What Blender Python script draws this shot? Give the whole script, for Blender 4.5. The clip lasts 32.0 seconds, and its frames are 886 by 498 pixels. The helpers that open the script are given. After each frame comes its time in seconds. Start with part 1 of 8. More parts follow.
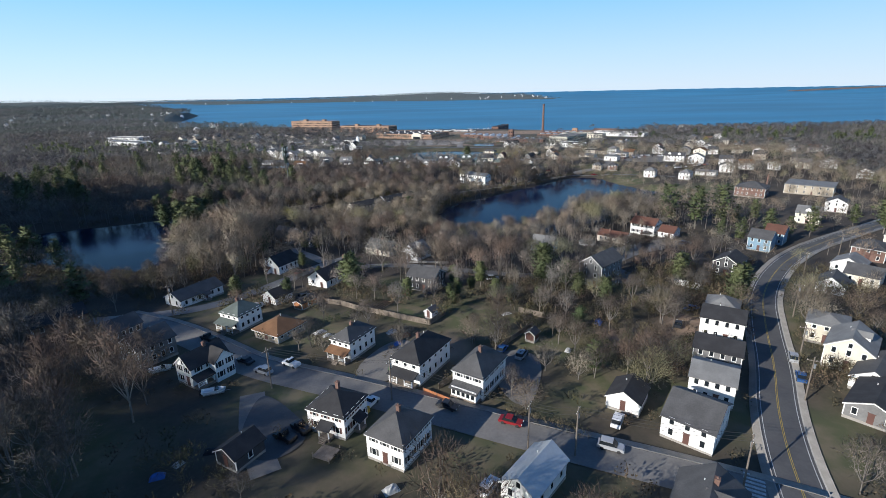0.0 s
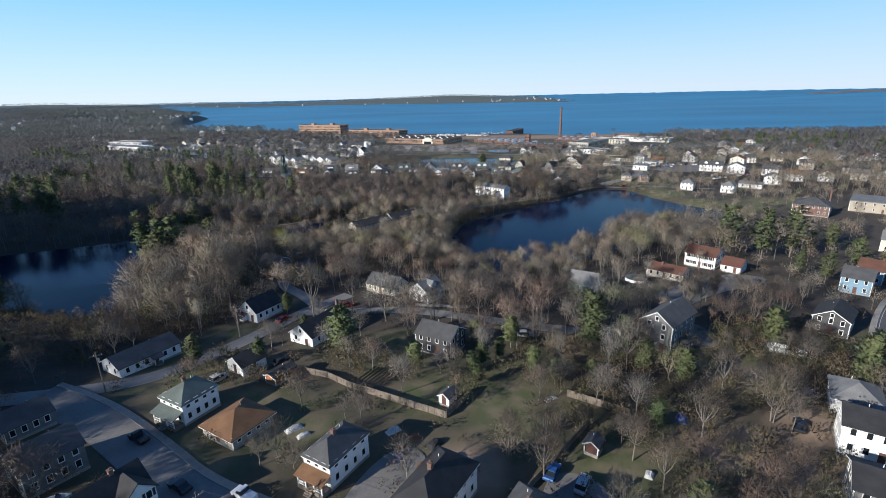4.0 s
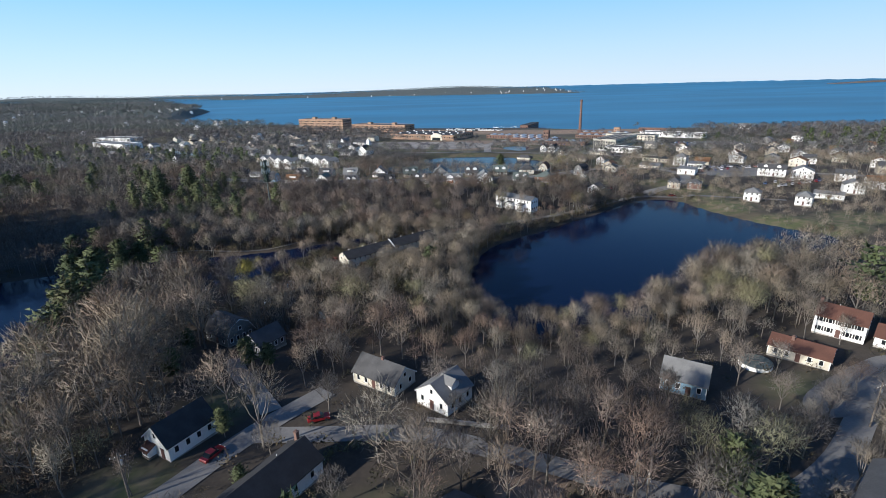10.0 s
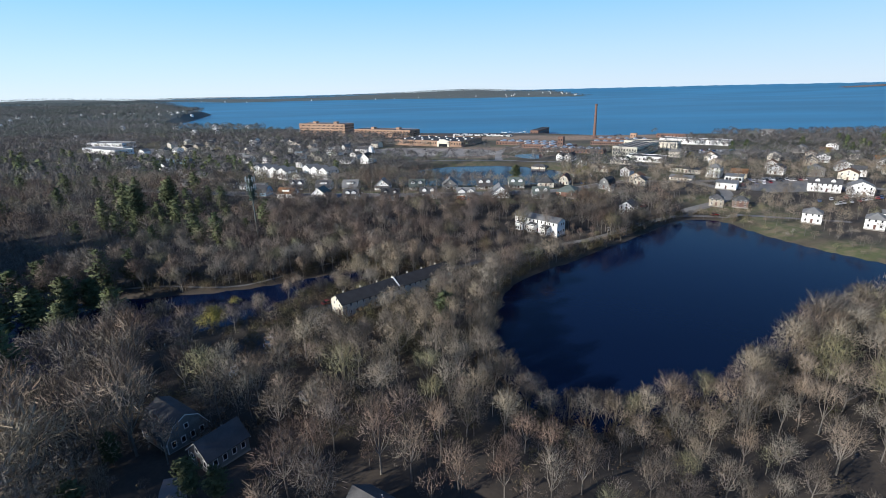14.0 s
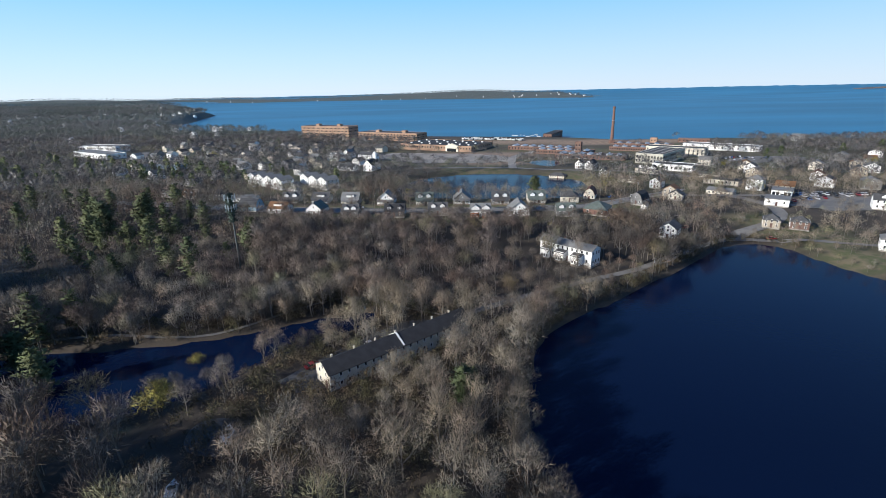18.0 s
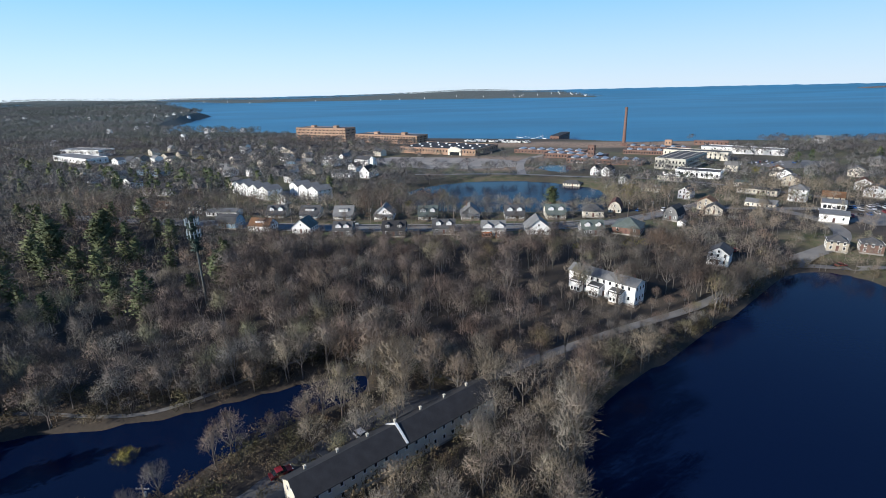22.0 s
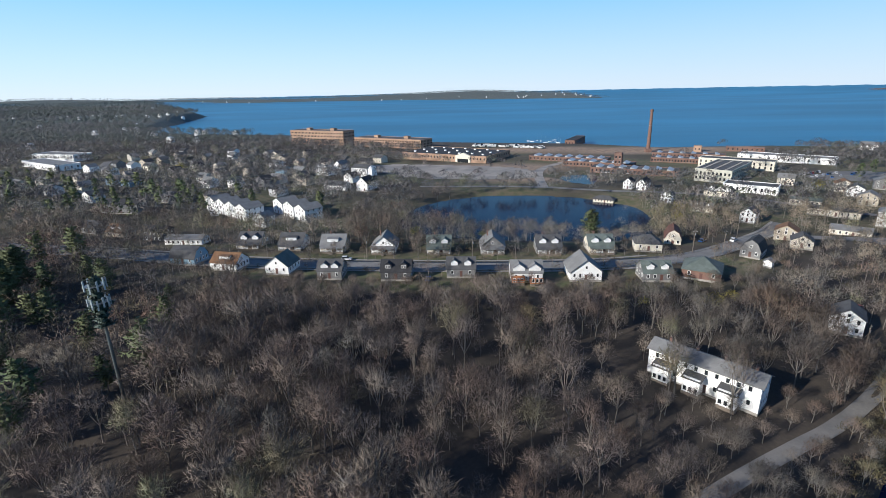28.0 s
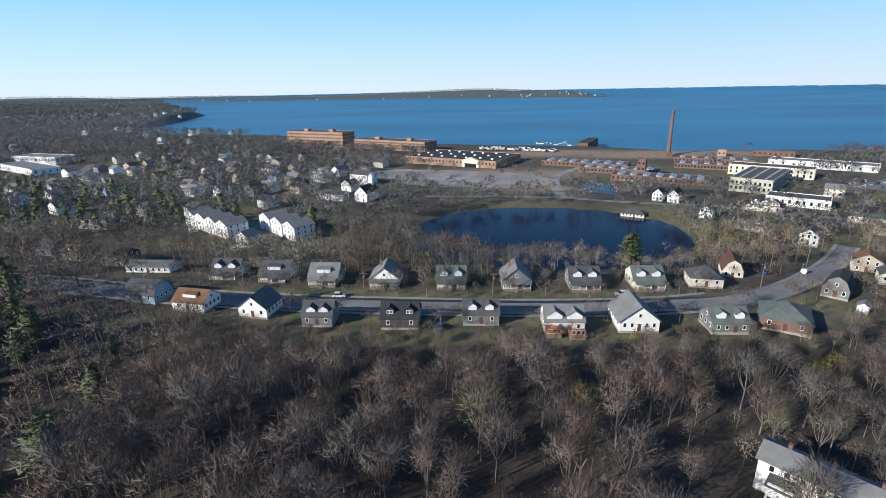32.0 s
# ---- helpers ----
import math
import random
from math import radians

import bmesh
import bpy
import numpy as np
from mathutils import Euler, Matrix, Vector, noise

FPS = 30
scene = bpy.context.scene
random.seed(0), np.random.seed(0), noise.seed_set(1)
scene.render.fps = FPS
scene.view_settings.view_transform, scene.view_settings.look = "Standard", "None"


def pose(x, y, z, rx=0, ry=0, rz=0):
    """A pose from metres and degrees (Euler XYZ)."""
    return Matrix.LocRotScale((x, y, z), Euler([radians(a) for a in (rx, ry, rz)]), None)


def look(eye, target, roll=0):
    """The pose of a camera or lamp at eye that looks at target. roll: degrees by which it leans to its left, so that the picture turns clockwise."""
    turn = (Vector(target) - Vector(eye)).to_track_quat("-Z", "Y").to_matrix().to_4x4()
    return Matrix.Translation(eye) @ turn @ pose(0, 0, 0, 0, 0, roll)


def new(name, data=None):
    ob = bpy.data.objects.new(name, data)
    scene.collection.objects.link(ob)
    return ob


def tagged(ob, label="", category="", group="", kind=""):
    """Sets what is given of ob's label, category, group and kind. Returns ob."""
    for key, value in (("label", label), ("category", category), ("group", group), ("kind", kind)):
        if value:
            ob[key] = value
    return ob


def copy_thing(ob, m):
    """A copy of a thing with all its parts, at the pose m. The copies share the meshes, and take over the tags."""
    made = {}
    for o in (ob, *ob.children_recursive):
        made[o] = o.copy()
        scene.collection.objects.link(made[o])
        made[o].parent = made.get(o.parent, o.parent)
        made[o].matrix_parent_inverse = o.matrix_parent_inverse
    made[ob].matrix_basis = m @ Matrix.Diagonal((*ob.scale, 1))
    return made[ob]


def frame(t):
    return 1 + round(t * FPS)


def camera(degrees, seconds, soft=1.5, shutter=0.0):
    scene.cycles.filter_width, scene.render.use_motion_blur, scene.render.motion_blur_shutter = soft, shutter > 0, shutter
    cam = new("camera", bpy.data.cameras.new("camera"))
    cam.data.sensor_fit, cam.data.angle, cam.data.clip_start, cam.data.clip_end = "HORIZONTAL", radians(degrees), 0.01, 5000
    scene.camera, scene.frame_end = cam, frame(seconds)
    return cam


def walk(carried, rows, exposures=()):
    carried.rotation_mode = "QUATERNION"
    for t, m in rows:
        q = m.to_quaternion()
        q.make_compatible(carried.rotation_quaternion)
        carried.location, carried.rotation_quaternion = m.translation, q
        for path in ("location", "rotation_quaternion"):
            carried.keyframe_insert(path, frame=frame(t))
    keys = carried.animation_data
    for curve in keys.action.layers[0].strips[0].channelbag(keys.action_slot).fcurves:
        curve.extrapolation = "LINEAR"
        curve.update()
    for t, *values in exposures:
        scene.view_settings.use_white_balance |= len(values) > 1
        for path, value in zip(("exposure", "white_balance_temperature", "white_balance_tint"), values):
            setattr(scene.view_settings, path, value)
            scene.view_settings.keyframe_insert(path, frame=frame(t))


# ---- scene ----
cam = camera(84.1, 32.0, soft=0.78)
METRES, EYE, TILT, LEAN, TURN = 320.0, 80.0, -5.6, -0.25, 0.0
ROWS = [
    (0.0, 0.0, 0.0, 0.0, -0.35, -12.36, 1.58),
    (0.5, -0.0005, 0.0145, 0.0009, -0.2, -12.29, 1.55),
    (1.0, -0.0012, 0.029, 0.0021, -0.11, -12.24, 1.55),
    (1.5, -0.0019, 0.0439, 0.0037, 0.09, -12.23, 1.54),
    (2.0, -0.0028, 0.0591, 0.0054, 0.26, -12.19, 1.53),
    (2.5, -0.0038, 0.0745, 0.0072, 0.44, -12.15, 1.49),
    (3.0, -0.0048, 0.09, 0.0089, 0.62, -12.09, 1.48),
    (3.5, -0.0058, 0.1058, 0.0108, 0.75, -12.04, 1.47),
    (5.5, -0.0083, 0.1686, 0.0179, 1.28, -12.17, 1.47),
    (6.0, -0.0094, 0.1842, 0.0194, 1.32, -12.21, 1.46),
    (6.5, -0.011, 0.2002, 0.0207, 1.34, -12.23, 1.45),
    (7.0, -0.0129, 0.2158, 0.022, 1.44, -12.3, 1.41),
    (7.5, -0.0144, 0.2313, 0.0236, 1.54, -12.41, 1.4),
    (8.0, -0.016, 0.2471, 0.0252, 1.6, -12.54, 1.44),
    (8.5, -0.017, 0.2627, 0.0272, 1.67, -12.74, 1.55),
    (9.0, -0.0187, 0.2786, 0.0287, 1.68, -12.98, 1.55),
    (9.5, -0.0204, 0.2947, 0.0306, 1.73, -12.95, 1.54),
    (10.0, -0.0221, 0.3112, 0.0321, 1.69, -12.94, 1.58),
    (10.5, -0.0241, 0.3276, 0.0338, 1.72, -12.9, 1.58),
    (11.0, -0.0262, 0.3438, 0.0352, 1.77, -12.86, 1.57),
    (11.5, -0.0281, 0.3598, 0.0367, 1.84, -12.82, 1.56),
    (12.0, -0.0301, 0.3758, 0.0384, 1.88, -12.79, 1.56),
    (12.5, -0.0324, 0.3914, 0.0402, 1.93, -12.75, 1.53),
    (13.0, -0.0346, 0.4066, 0.0421, 1.98, -12.7, 1.51),
    (13.5, -0.0366, 0.4216, 0.044, 2.07, -12.65, 1.48),
    (14.0, -0.0391, 0.4367, 0.046, 2.13, -12.62, 1.46),
    (14.5, -0.0411, 0.4517, 0.048, 2.23, -12.57, 1.44),
    (15.0, -0.0429, 0.4669, 0.0503, 2.33, -12.54, 1.41),
    (15.5, -0.0446, 0.4821, 0.0527, 2.42, -12.52, 1.37),
    (17.5, -0.051, 0.5438, 0.0599, 2.81, -12.54, 1.29),
    (18.0, -0.0533, 0.5592, 0.0613, 2.83, -12.55, 1.29),
    (18.5, -0.0557, 0.5746, 0.0626, 2.83, -12.56, 1.3),
    (19.0, -0.0581, 0.5899, 0.064, 2.82, -12.56, 1.32),
    (19.5, -0.0603, 0.6054, 0.0655, 2.8, -12.58, 1.37),
    (20.0, -0.0625, 0.6207, 0.0669, 2.79, -12.59, 1.4),
    (20.5, -0.0646, 0.636, 0.0684, 2.76, -12.59, 1.42),
    (21.0, -0.0667, 0.6513, 0.0697, 2.76, -12.57, 1.42),
    (21.5, -0.0687, 0.6666, 0.0714, 2.74, -12.56, 1.4),
    (22.0, -0.0707, 0.6818, 0.0729, 2.73, -12.57, 1.38),
    (22.5, -0.0728, 0.6971, 0.0745, 2.72, -12.57, 1.37),
    (23.0, -0.0749, 0.7124, 0.076, 2.72, -12.57, 1.36),
    (23.5, -0.077, 0.7275, 0.0775, 2.73, -12.58, 1.35),
    (24.0, -0.0792, 0.7426, 0.079, 2.73, -12.56, 1.35),
    (24.5, -0.0816, 0.7577, 0.0806, 2.75, -12.56, 1.34),
    (25.0, -0.0839, 0.7728, 0.082, 2.76, -12.56, 1.33),
    (25.5, -0.0863, 0.7878, 0.0835, 2.78, -12.57, 1.3),
    (27.5, -0.0958, 0.8497, 0.0881, 2.87, -12.53, 1.22),
    (28.0, -0.0985, 0.8647, 0.0898, 2.88, -12.53, 1.21),
    (28.5, -0.1011, 0.8798, 0.0914, 2.91, -12.54, 1.18),
    (29.0, -0.1035, 0.895, 0.0932, 2.95, -12.54, 1.15),
    (29.5, -0.1059, 0.9101, 0.095, 2.96, -12.54, 1.12),
    (30.0, -0.1083, 0.9254, 0.0968, 2.98, -12.54, 1.09),
    (30.5, -0.1108, 0.9407, 0.0985, 2.99, -12.56, 1.05),
    (31.0, -0.1133, 0.956, 0.1001, 3.03, -12.58, 1.03),
    (31.5, -0.1156, 0.9713, 0.102, 3.08, -12.63, 1.06),
    (32.0, -0.1181, 0.9867, 0.1037, 3.08, -12.67, 1.05),
]
walk(cam, [(t, pose(0, 0, EYE, TILT, LEAN, TURN) @ pose(METRES * x, METRES * y, METRES * z, 90 + pitch, roll, yaw)) for t, x, y, z, yaw, pitch, roll in ROWS], exposures=[(0.0, 0.06, 5850, 10), (32.0, 0.06, 5850, 10)])

# ---- world, sun, exposure ----
SUN_AZ, SUN_EL = 214.0, 22.0            # degrees: direction towards the sun in the plan (from +x), height
sun_way = Vector((math.cos(radians(SUN_AZ)) * math.cos(radians(SUN_EL)), math.sin(radians(SUN_AZ)) * math.cos(radians(SUN_EL)), math.sin(radians(SUN_EL))))
world = bpy.data.worlds.new("sky")
scene.world = world
world.use_nodes = True
wn = world.node_tree
sky = wn.nodes.new("ShaderNodeTexSky")
sky.sky_type = "NISHITA"
sky.sun_disc = False
sky.sun_elevation = radians(SUN_EL)
sky.sun_rotation = radians(SUN_AZ - 90)
sky.altitude = 80
sky.air_density, sky.dust_density, sky.ozone_density = 1.0, 0.0, 3.0
# clear spring sky: pale at the horizon, deeper blue overhead, over the scattering sky
up_way = wn.nodes.new("ShaderNodeTexCoord")
split = wn.nodes.new("ShaderNodeSeparateXYZ")
tone = wn.nodes.new("ShaderNodeValToRGB")
wn.links.new(up_way.outputs["Generated"], split.inputs[0])
wn.links.new(split.outputs["Z"], tone.inputs["Fac"])
tone.color_ramp.elements[0].position, tone.color_ramp.elements[0].color = 0.0, (0.74, 0.86, 0.945, 1)
tone.color_ramp.elements[1].position, tone.color_ramp.elements[1].color = 0.75, (0.038, 0.095, 0.26, 1)
for at_, col in ((0.06, (0.6, 0.81, 0.955, 1)), (0.16, (0.33, 0.68, 0.95, 1)), (0.3, (0.115, 0.3, 0.6, 1))):
    tone.color_ramp.elements.new(at_).color = col
dim = wn.nodes.new("ShaderNodeVectorMath")
dim.operation = "SCALE"
dim.inputs["Scale"].default_value = 0.13
wn.links.new(sky.outputs["Color"], dim.inputs[0])
blend = wn.nodes.new("ShaderNodeMix")
blend.data_type = "RGBA"
blend.inputs[0].default_value = 0.88
wn.links.new(dim.outputs[0], blend.inputs[6])
wn.links.new(tone.outputs["Color"], blend.inputs[7])
wn.links.new(blend.outputs[2], wn.nodes["Background"].inputs["Color"])
wn.nodes["Background"].inputs["Strength"].default_value = 0.95
sun = new("sun", bpy.data.lights.new("sun", "SUN"))
sun.data.energy, sun.data.angle, sun.data.color = 6.2, radians(0.6), (1.0, 0.895, 0.745)
sun.matrix_world = look(sun_way * 500, (0, 0, 0))


# ---- materials ----
def material(name, colour, rough=0.8, metal=0.0, vary=0.25, scale=1.0, fine=12.0, second=None, bump=0.0, patches=0.45, spread=0.0):
    """A principled material: base colour broken by a broad and a fine noise in world metres, a second colour in patches, relief."""
    m = bpy.data.materials.new(name)
    m.use_nodes = True
    n, l = m.node_tree.nodes, m.node_tree.links
    p = n["Principled BSDF"]
    p.inputs["Roughness"].default_value, p.inputs["Metallic"].default_value = rough, metal
    geo = n.new("ShaderNodeNewGeometry")
    broad, small = n.new("ShaderNodeTexNoise"), n.new("ShaderNodeTexNoise")
    broad.inputs["Scale"].default_value, broad.inputs["Detail"].default_value = scale, 4
    small.inputs["Scale"].default_value, small.inputs["Detail"].default_value = fine, 3
    for q in (broad, small):
        l.new(geo.outputs["Position"], q.inputs["Vector"])
    mix = n.new("ShaderNodeMix")
    mix.data_type = "RGBA"
    ramp = n.new("ShaderNodeMapRange")
    ramp.inputs["From Min"].default_value, ramp.inputs["From Max"].default_value = patches - 0.1, patches + 0.15
    l.new(broad.outputs["Fac"], ramp.inputs["Value"])
    l.new(ramp.outputs["Result"], mix.inputs[0])
    other = second or tuple(c * (1 - vary) for c in colour)
    mix.inputs[6].default_value, mix.inputs[7].default_value = (*colour, 1), (*other, 1)
    hsv = n.new("ShaderNodeHueSaturation")
    l.new(mix.outputs[2], hsv.inputs["Color"])
    val = n.new("ShaderNodeMapRange")
    val.inputs["To Min"].default_value, val.inputs["To Max"].default_value = 1 - vary, 1 + vary
    l.new(small.outputs["Fac"], val.inputs["Value"])
    last = val.outputs["Result"]
    if spread:
        info = n.new("ShaderNodeObjectInfo")
        r = n.new("ShaderNodeMapRange")
        r.inputs["To Min"].default_value, r.inputs["To Max"].default_value = 1 - spread, 1 + spread
        l.new(info.outputs["Random"], r.inputs["Value"])
        t = n.new("ShaderNodeMath")
        t.operation = "MULTIPLY"
        l.new(last, t.inputs[0]), l.new(r.outputs["Result"], t.inputs[1])
        last = t.outputs[0]
    l.new(last, hsv.inputs["Value"])
    l.new(hsv.outputs["Color"], p.inputs["Base Color"])
    if bump:
        b = n.new("ShaderNodeBump")
        b.inputs["Strength"].default_value, b.inputs["Distance"].default_value = bump, 0.05
        l.new(small.outputs["Fac"], b.inputs["Height"])
        l.new(b.outputs["Normal"], p.inputs["Normal"])
    return m


def siding(name, colour, step=0.13, vary=0.1):
    """Painted clapboard: fine horizontal courses in relief."""
    m = material(name, colour, 0.65, vary=vary, scale=0.5, fine=3.0)
    n, l = m.node_tree.nodes, m.node_tree.links
    geo = n.new("ShaderNodeNewGeometry")
    sep = n.new("ShaderNodeSeparateXYZ")
    l.new(geo.outputs["Position"], sep.inputs[0])
    a = n.new("ShaderNodeMath")
    a.operation, a.inputs[1].default_value = "DIVIDE", step
    f = n.new("ShaderNodeMath")
    f.operation = "FRACT"
    l.new(sep.outputs["Z"], a.inputs[0]), l.new(a.outputs[0], f.inputs[0])
    b = n.new("ShaderNodeBump")
    b.inputs["Strength"].default_value, b.inputs["Distance"].default_value = 0.6, 0.02
    l.new(f.outputs[0], b.inputs["Height"])
    l.new(b.outputs["Normal"], n["Principled BSDF"].inputs["Normal"])
    return m


def water(name, colour, rough, ripple, strength, ior):
    m = bpy.data.materials.new(name)
    m.use_nodes = True
    n, l = m.node_tree.nodes, m.node_tree.links
    p = n["Principled BSDF"]
    p.inputs["Roughness"].default_value, p.inputs["IOR"].default_value, p.inputs["Specular IOR Level"].default_value = rough, ior, 0.5
    geo = n.new("ShaderNodeNewGeometry")
    a, c = n.new("ShaderNodeTexNoise"), n.new("ShaderNodeTexNoise")
    a.inputs["Scale"].default_value, a.inputs["Detail"].default_value = ripple, 5
    c.inputs["Scale"].default_value, c.inputs["Detail"].default_value = 0.004, 5
    stretch = n.new("ShaderNodeMapping")
    stretch.inputs["Scale"].default_value = (0.35, 1.0, 1.0)
    l.new(geo.outputs["Position"], a.inputs["Vector"])
    l.new(geo.outputs["Position"], stretch.inputs["Vector"])
    l.new(stretch.outputs["Vector"], c.inputs["Vector"])
    mix = n.new("ShaderNodeMix")
    mix.data_type = "RGBA"
    mix.inputs[6].default_value = (*colour, 1)
    mix.inputs[7].default_value = (*[v * 1.45 for v in colour], 1)
    streak = n.new("ShaderNodeMapRange")
    streak.inputs["From Min"].default_value, streak.inputs["From Max"].default_value = 0.36, 0.64
    l.new(c.outputs["Fac"], streak.inputs["Value"])
    l.new(streak.outputs["Result"], mix.inputs[0])
    l.new(mix.outputs[2], p.inputs["Base Color"])
    b = n.new("ShaderNodeBump")
    b.inputs["Strength"].default_value, b.inputs["Distance"].default_value = strength, 0.1
    l.new(a.outputs["Fac"], b.inputs["Height"])
    l.new(b.outputs["Normal"], p.inputs["Normal"])
    return m


def tracts(m, tone, scale=0.014, share=0.5):
    """Multiply a second tone into a wood's colour, tract by tract."""
    n, l = m.node_tree.nodes, m.node_tree.links
    base = n["Principled BSDF"].inputs["Base Color"]
    src = base.links[0].from_socket
    geo, big = n.new("ShaderNodeNewGeometry"), n.new("ShaderNodeTexNoise")
    big.inputs["Scale"].default_value, big.inputs["Detail"].default_value = scale, 5
    l.new(geo.outputs["Position"], big.inputs["Vector"])
    r = n.new("ShaderNodeMapRange")
    r.inputs["From Min"].default_value, r.inputs["From Max"].default_value = share - 0.06, share + 0.08
    l.new(big.outputs["Fac"], r.inputs["Value"])
    mix = n.new("ShaderNodeMix")
    mix.data_type, mix.blend_type = "RGBA", "MULTIPLY"
    mix.inputs[7].default_value = (*tone, 1)
    l.new(r.outputs["Result"], mix.inputs[0]), l.new(src, mix.inputs[6])
    l.new(mix.outputs[2], base)


WHITE = siding("white_clapboard", (0.85, 0.85, 0.83))
PALE = siding("pale_green_grey_clapboard", (0.47, 0.46, 0.39))
CREAM = siding("cream_clapboard", (0.68, 0.63, 0.52))
GREY = siding("grey_shingle_wall", (0.2, 0.2, 0.2), 0.2, 0.25)
DARK = siding("dark_shingle_wall", (0.07, 0.07, 0.075), 0.2, 0.25)
TAN = siding("tan_clapboard", (0.42, 0.37, 0.29))
BLUE = siding("blue_clapboard", (0.2, 0.32, 0.42))
BRICK = material("red_brick", (0.2, 0.12, 0.095), 0.9, vary=0.25, scale=0.4, fine=5.0, bump=0.4)
MILL = material("orange_mill_brick", (0.4, 0.265, 0.185), 0.9, vary=0.18, scale=0.08, fine=1.5, bump=0.3)
CONCRETE = material("weathered_concrete", (0.36, 0.34, 0.31), 0.9, vary=0.2, scale=0.6, fine=6.0)
R_BLACK = material("black_asphalt_shingle", (0.035, 0.035, 0.038), 0.85, vary=0.3, scale=0.5, fine=4.0, bump=0.4)
R_GREY = material("grey_asphalt_shingle", (0.088, 0.088, 0.09), 0.85, vary=0.25, scale=0.4, fine=4.0, bump=0.4)
R_LIGHT = material("pale_grey_shingle", (0.21, 0.21, 0.205), 0.85, vary=0.2, scale=0.4, fine=4.0, bump=0.4)
R_BROWN = material("brown_asphalt_shingle", (0.2, 0.105, 0.05), 0.85, vary=0.25, scale=0.4, fine=4.0, bump=0.4)
R_RED = material("rust_red_shingle", (0.135, 0.062, 0.042), 0.85, vary=0.2, scale=0.4, fine=4.0, bump=0.4)
R_GREEN = material("grey_green_shingle", (0.125, 0.15, 0.135), 0.85, vary=0.25, scale=0.4, fine=4.0, bump=0.4)
R_METAL = material("pale_metal_roof", (0.5, 0.52, 0.53), 0.45, 0.3, vary=0.12, scale=0.3, fine=2.0)
TRIM = material("white_trim_paint", (0.8, 0.8, 0.78), 0.5, vary=0.05)
GLASS = material("dark_window_glass", (0.02, 0.025, 0.03), 0.08, vary=0.2)
DOOR = material("painted_door", (0.12, 0.06, 0.05), 0.5, vary=0.1)
WOOD = material("weathered_wood", (0.24, 0.2, 0.16), 0.85, vary=0.3, scale=0.8, fine=8.0, bump=0.3)
CEDAR = material("orange_cedar_boards", (0.42, 0.17, 0.07), 0.75, vary=0.2, scale=0.8, fine=8.0)
POLE = material("grey_pole_wood", (0.2, 0.17, 0.14), 0.9, vary=0.25)
STEEL = material("galvanised_steel", (0.42, 0.44, 0.45), 0.45, 0.7, vary=0.15)
ASPHALT = material("worn_asphalt", (0.15, 0.145, 0.137), 0.9, vary=0.22, scale=0.15, fine=2.0, second=(0.2, 0.19, 0.175), bump=0.2)
PALEROAD = material("pale_road_asphalt", (0.23, 0.222, 0.21), 0.9, vary=0.22, scale=0.15, fine=2.0, second=(0.17, 0.165, 0.158), bump=0.2)
# dark asphalt, its tone also standing in for shade on road and yard
DARKROAD = material("dark_asphalt", (0.075, 0.075, 0.078), 0.85, vary=0.2, scale=0.15, fine=2.0, second=(0.1, 0.098, 0.096), bump=0.2)
LOT = material("pale_parking_asphalt", (0.36, 0.325, 0.28), 0.9, vary=0.2, scale=0.06, fine=0.8, second=(0.24, 0.22, 0.2))
KERB = material("granite_kerb", (0.38, 0.37, 0.35), 0.85, vary=0.2)
WALK = material("concrete_pavement", (0.33, 0.31, 0.28), 0.9, vary=0.2, scale=0.4, fine=3.0)
YELLOW = material("yellow_road_paint", (0.42, 0.31, 0.08), 0.7, vary=0.25, fine=3.0)
LINE = material("white_road_paint", (0.6, 0.6, 0.58), 0.7, vary=0.25, fine=3.0)
BARK = material("grey_bark", (0.16, 0.142, 0.124), 0.9, vary=0.3, scale=0.12, fine=3.0, second=(0.22, 0.2, 0.175), spread=0.15)
TWIG = material("bare_twigs", (0.129, 0.12, 0.108), 0.9, vary=0.16, scale=0.09, fine=0.4, second=(0.212, 0.202, 0.182), spread=0.3, patches=0.47)
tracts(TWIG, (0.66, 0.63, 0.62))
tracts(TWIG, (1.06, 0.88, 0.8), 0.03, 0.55)


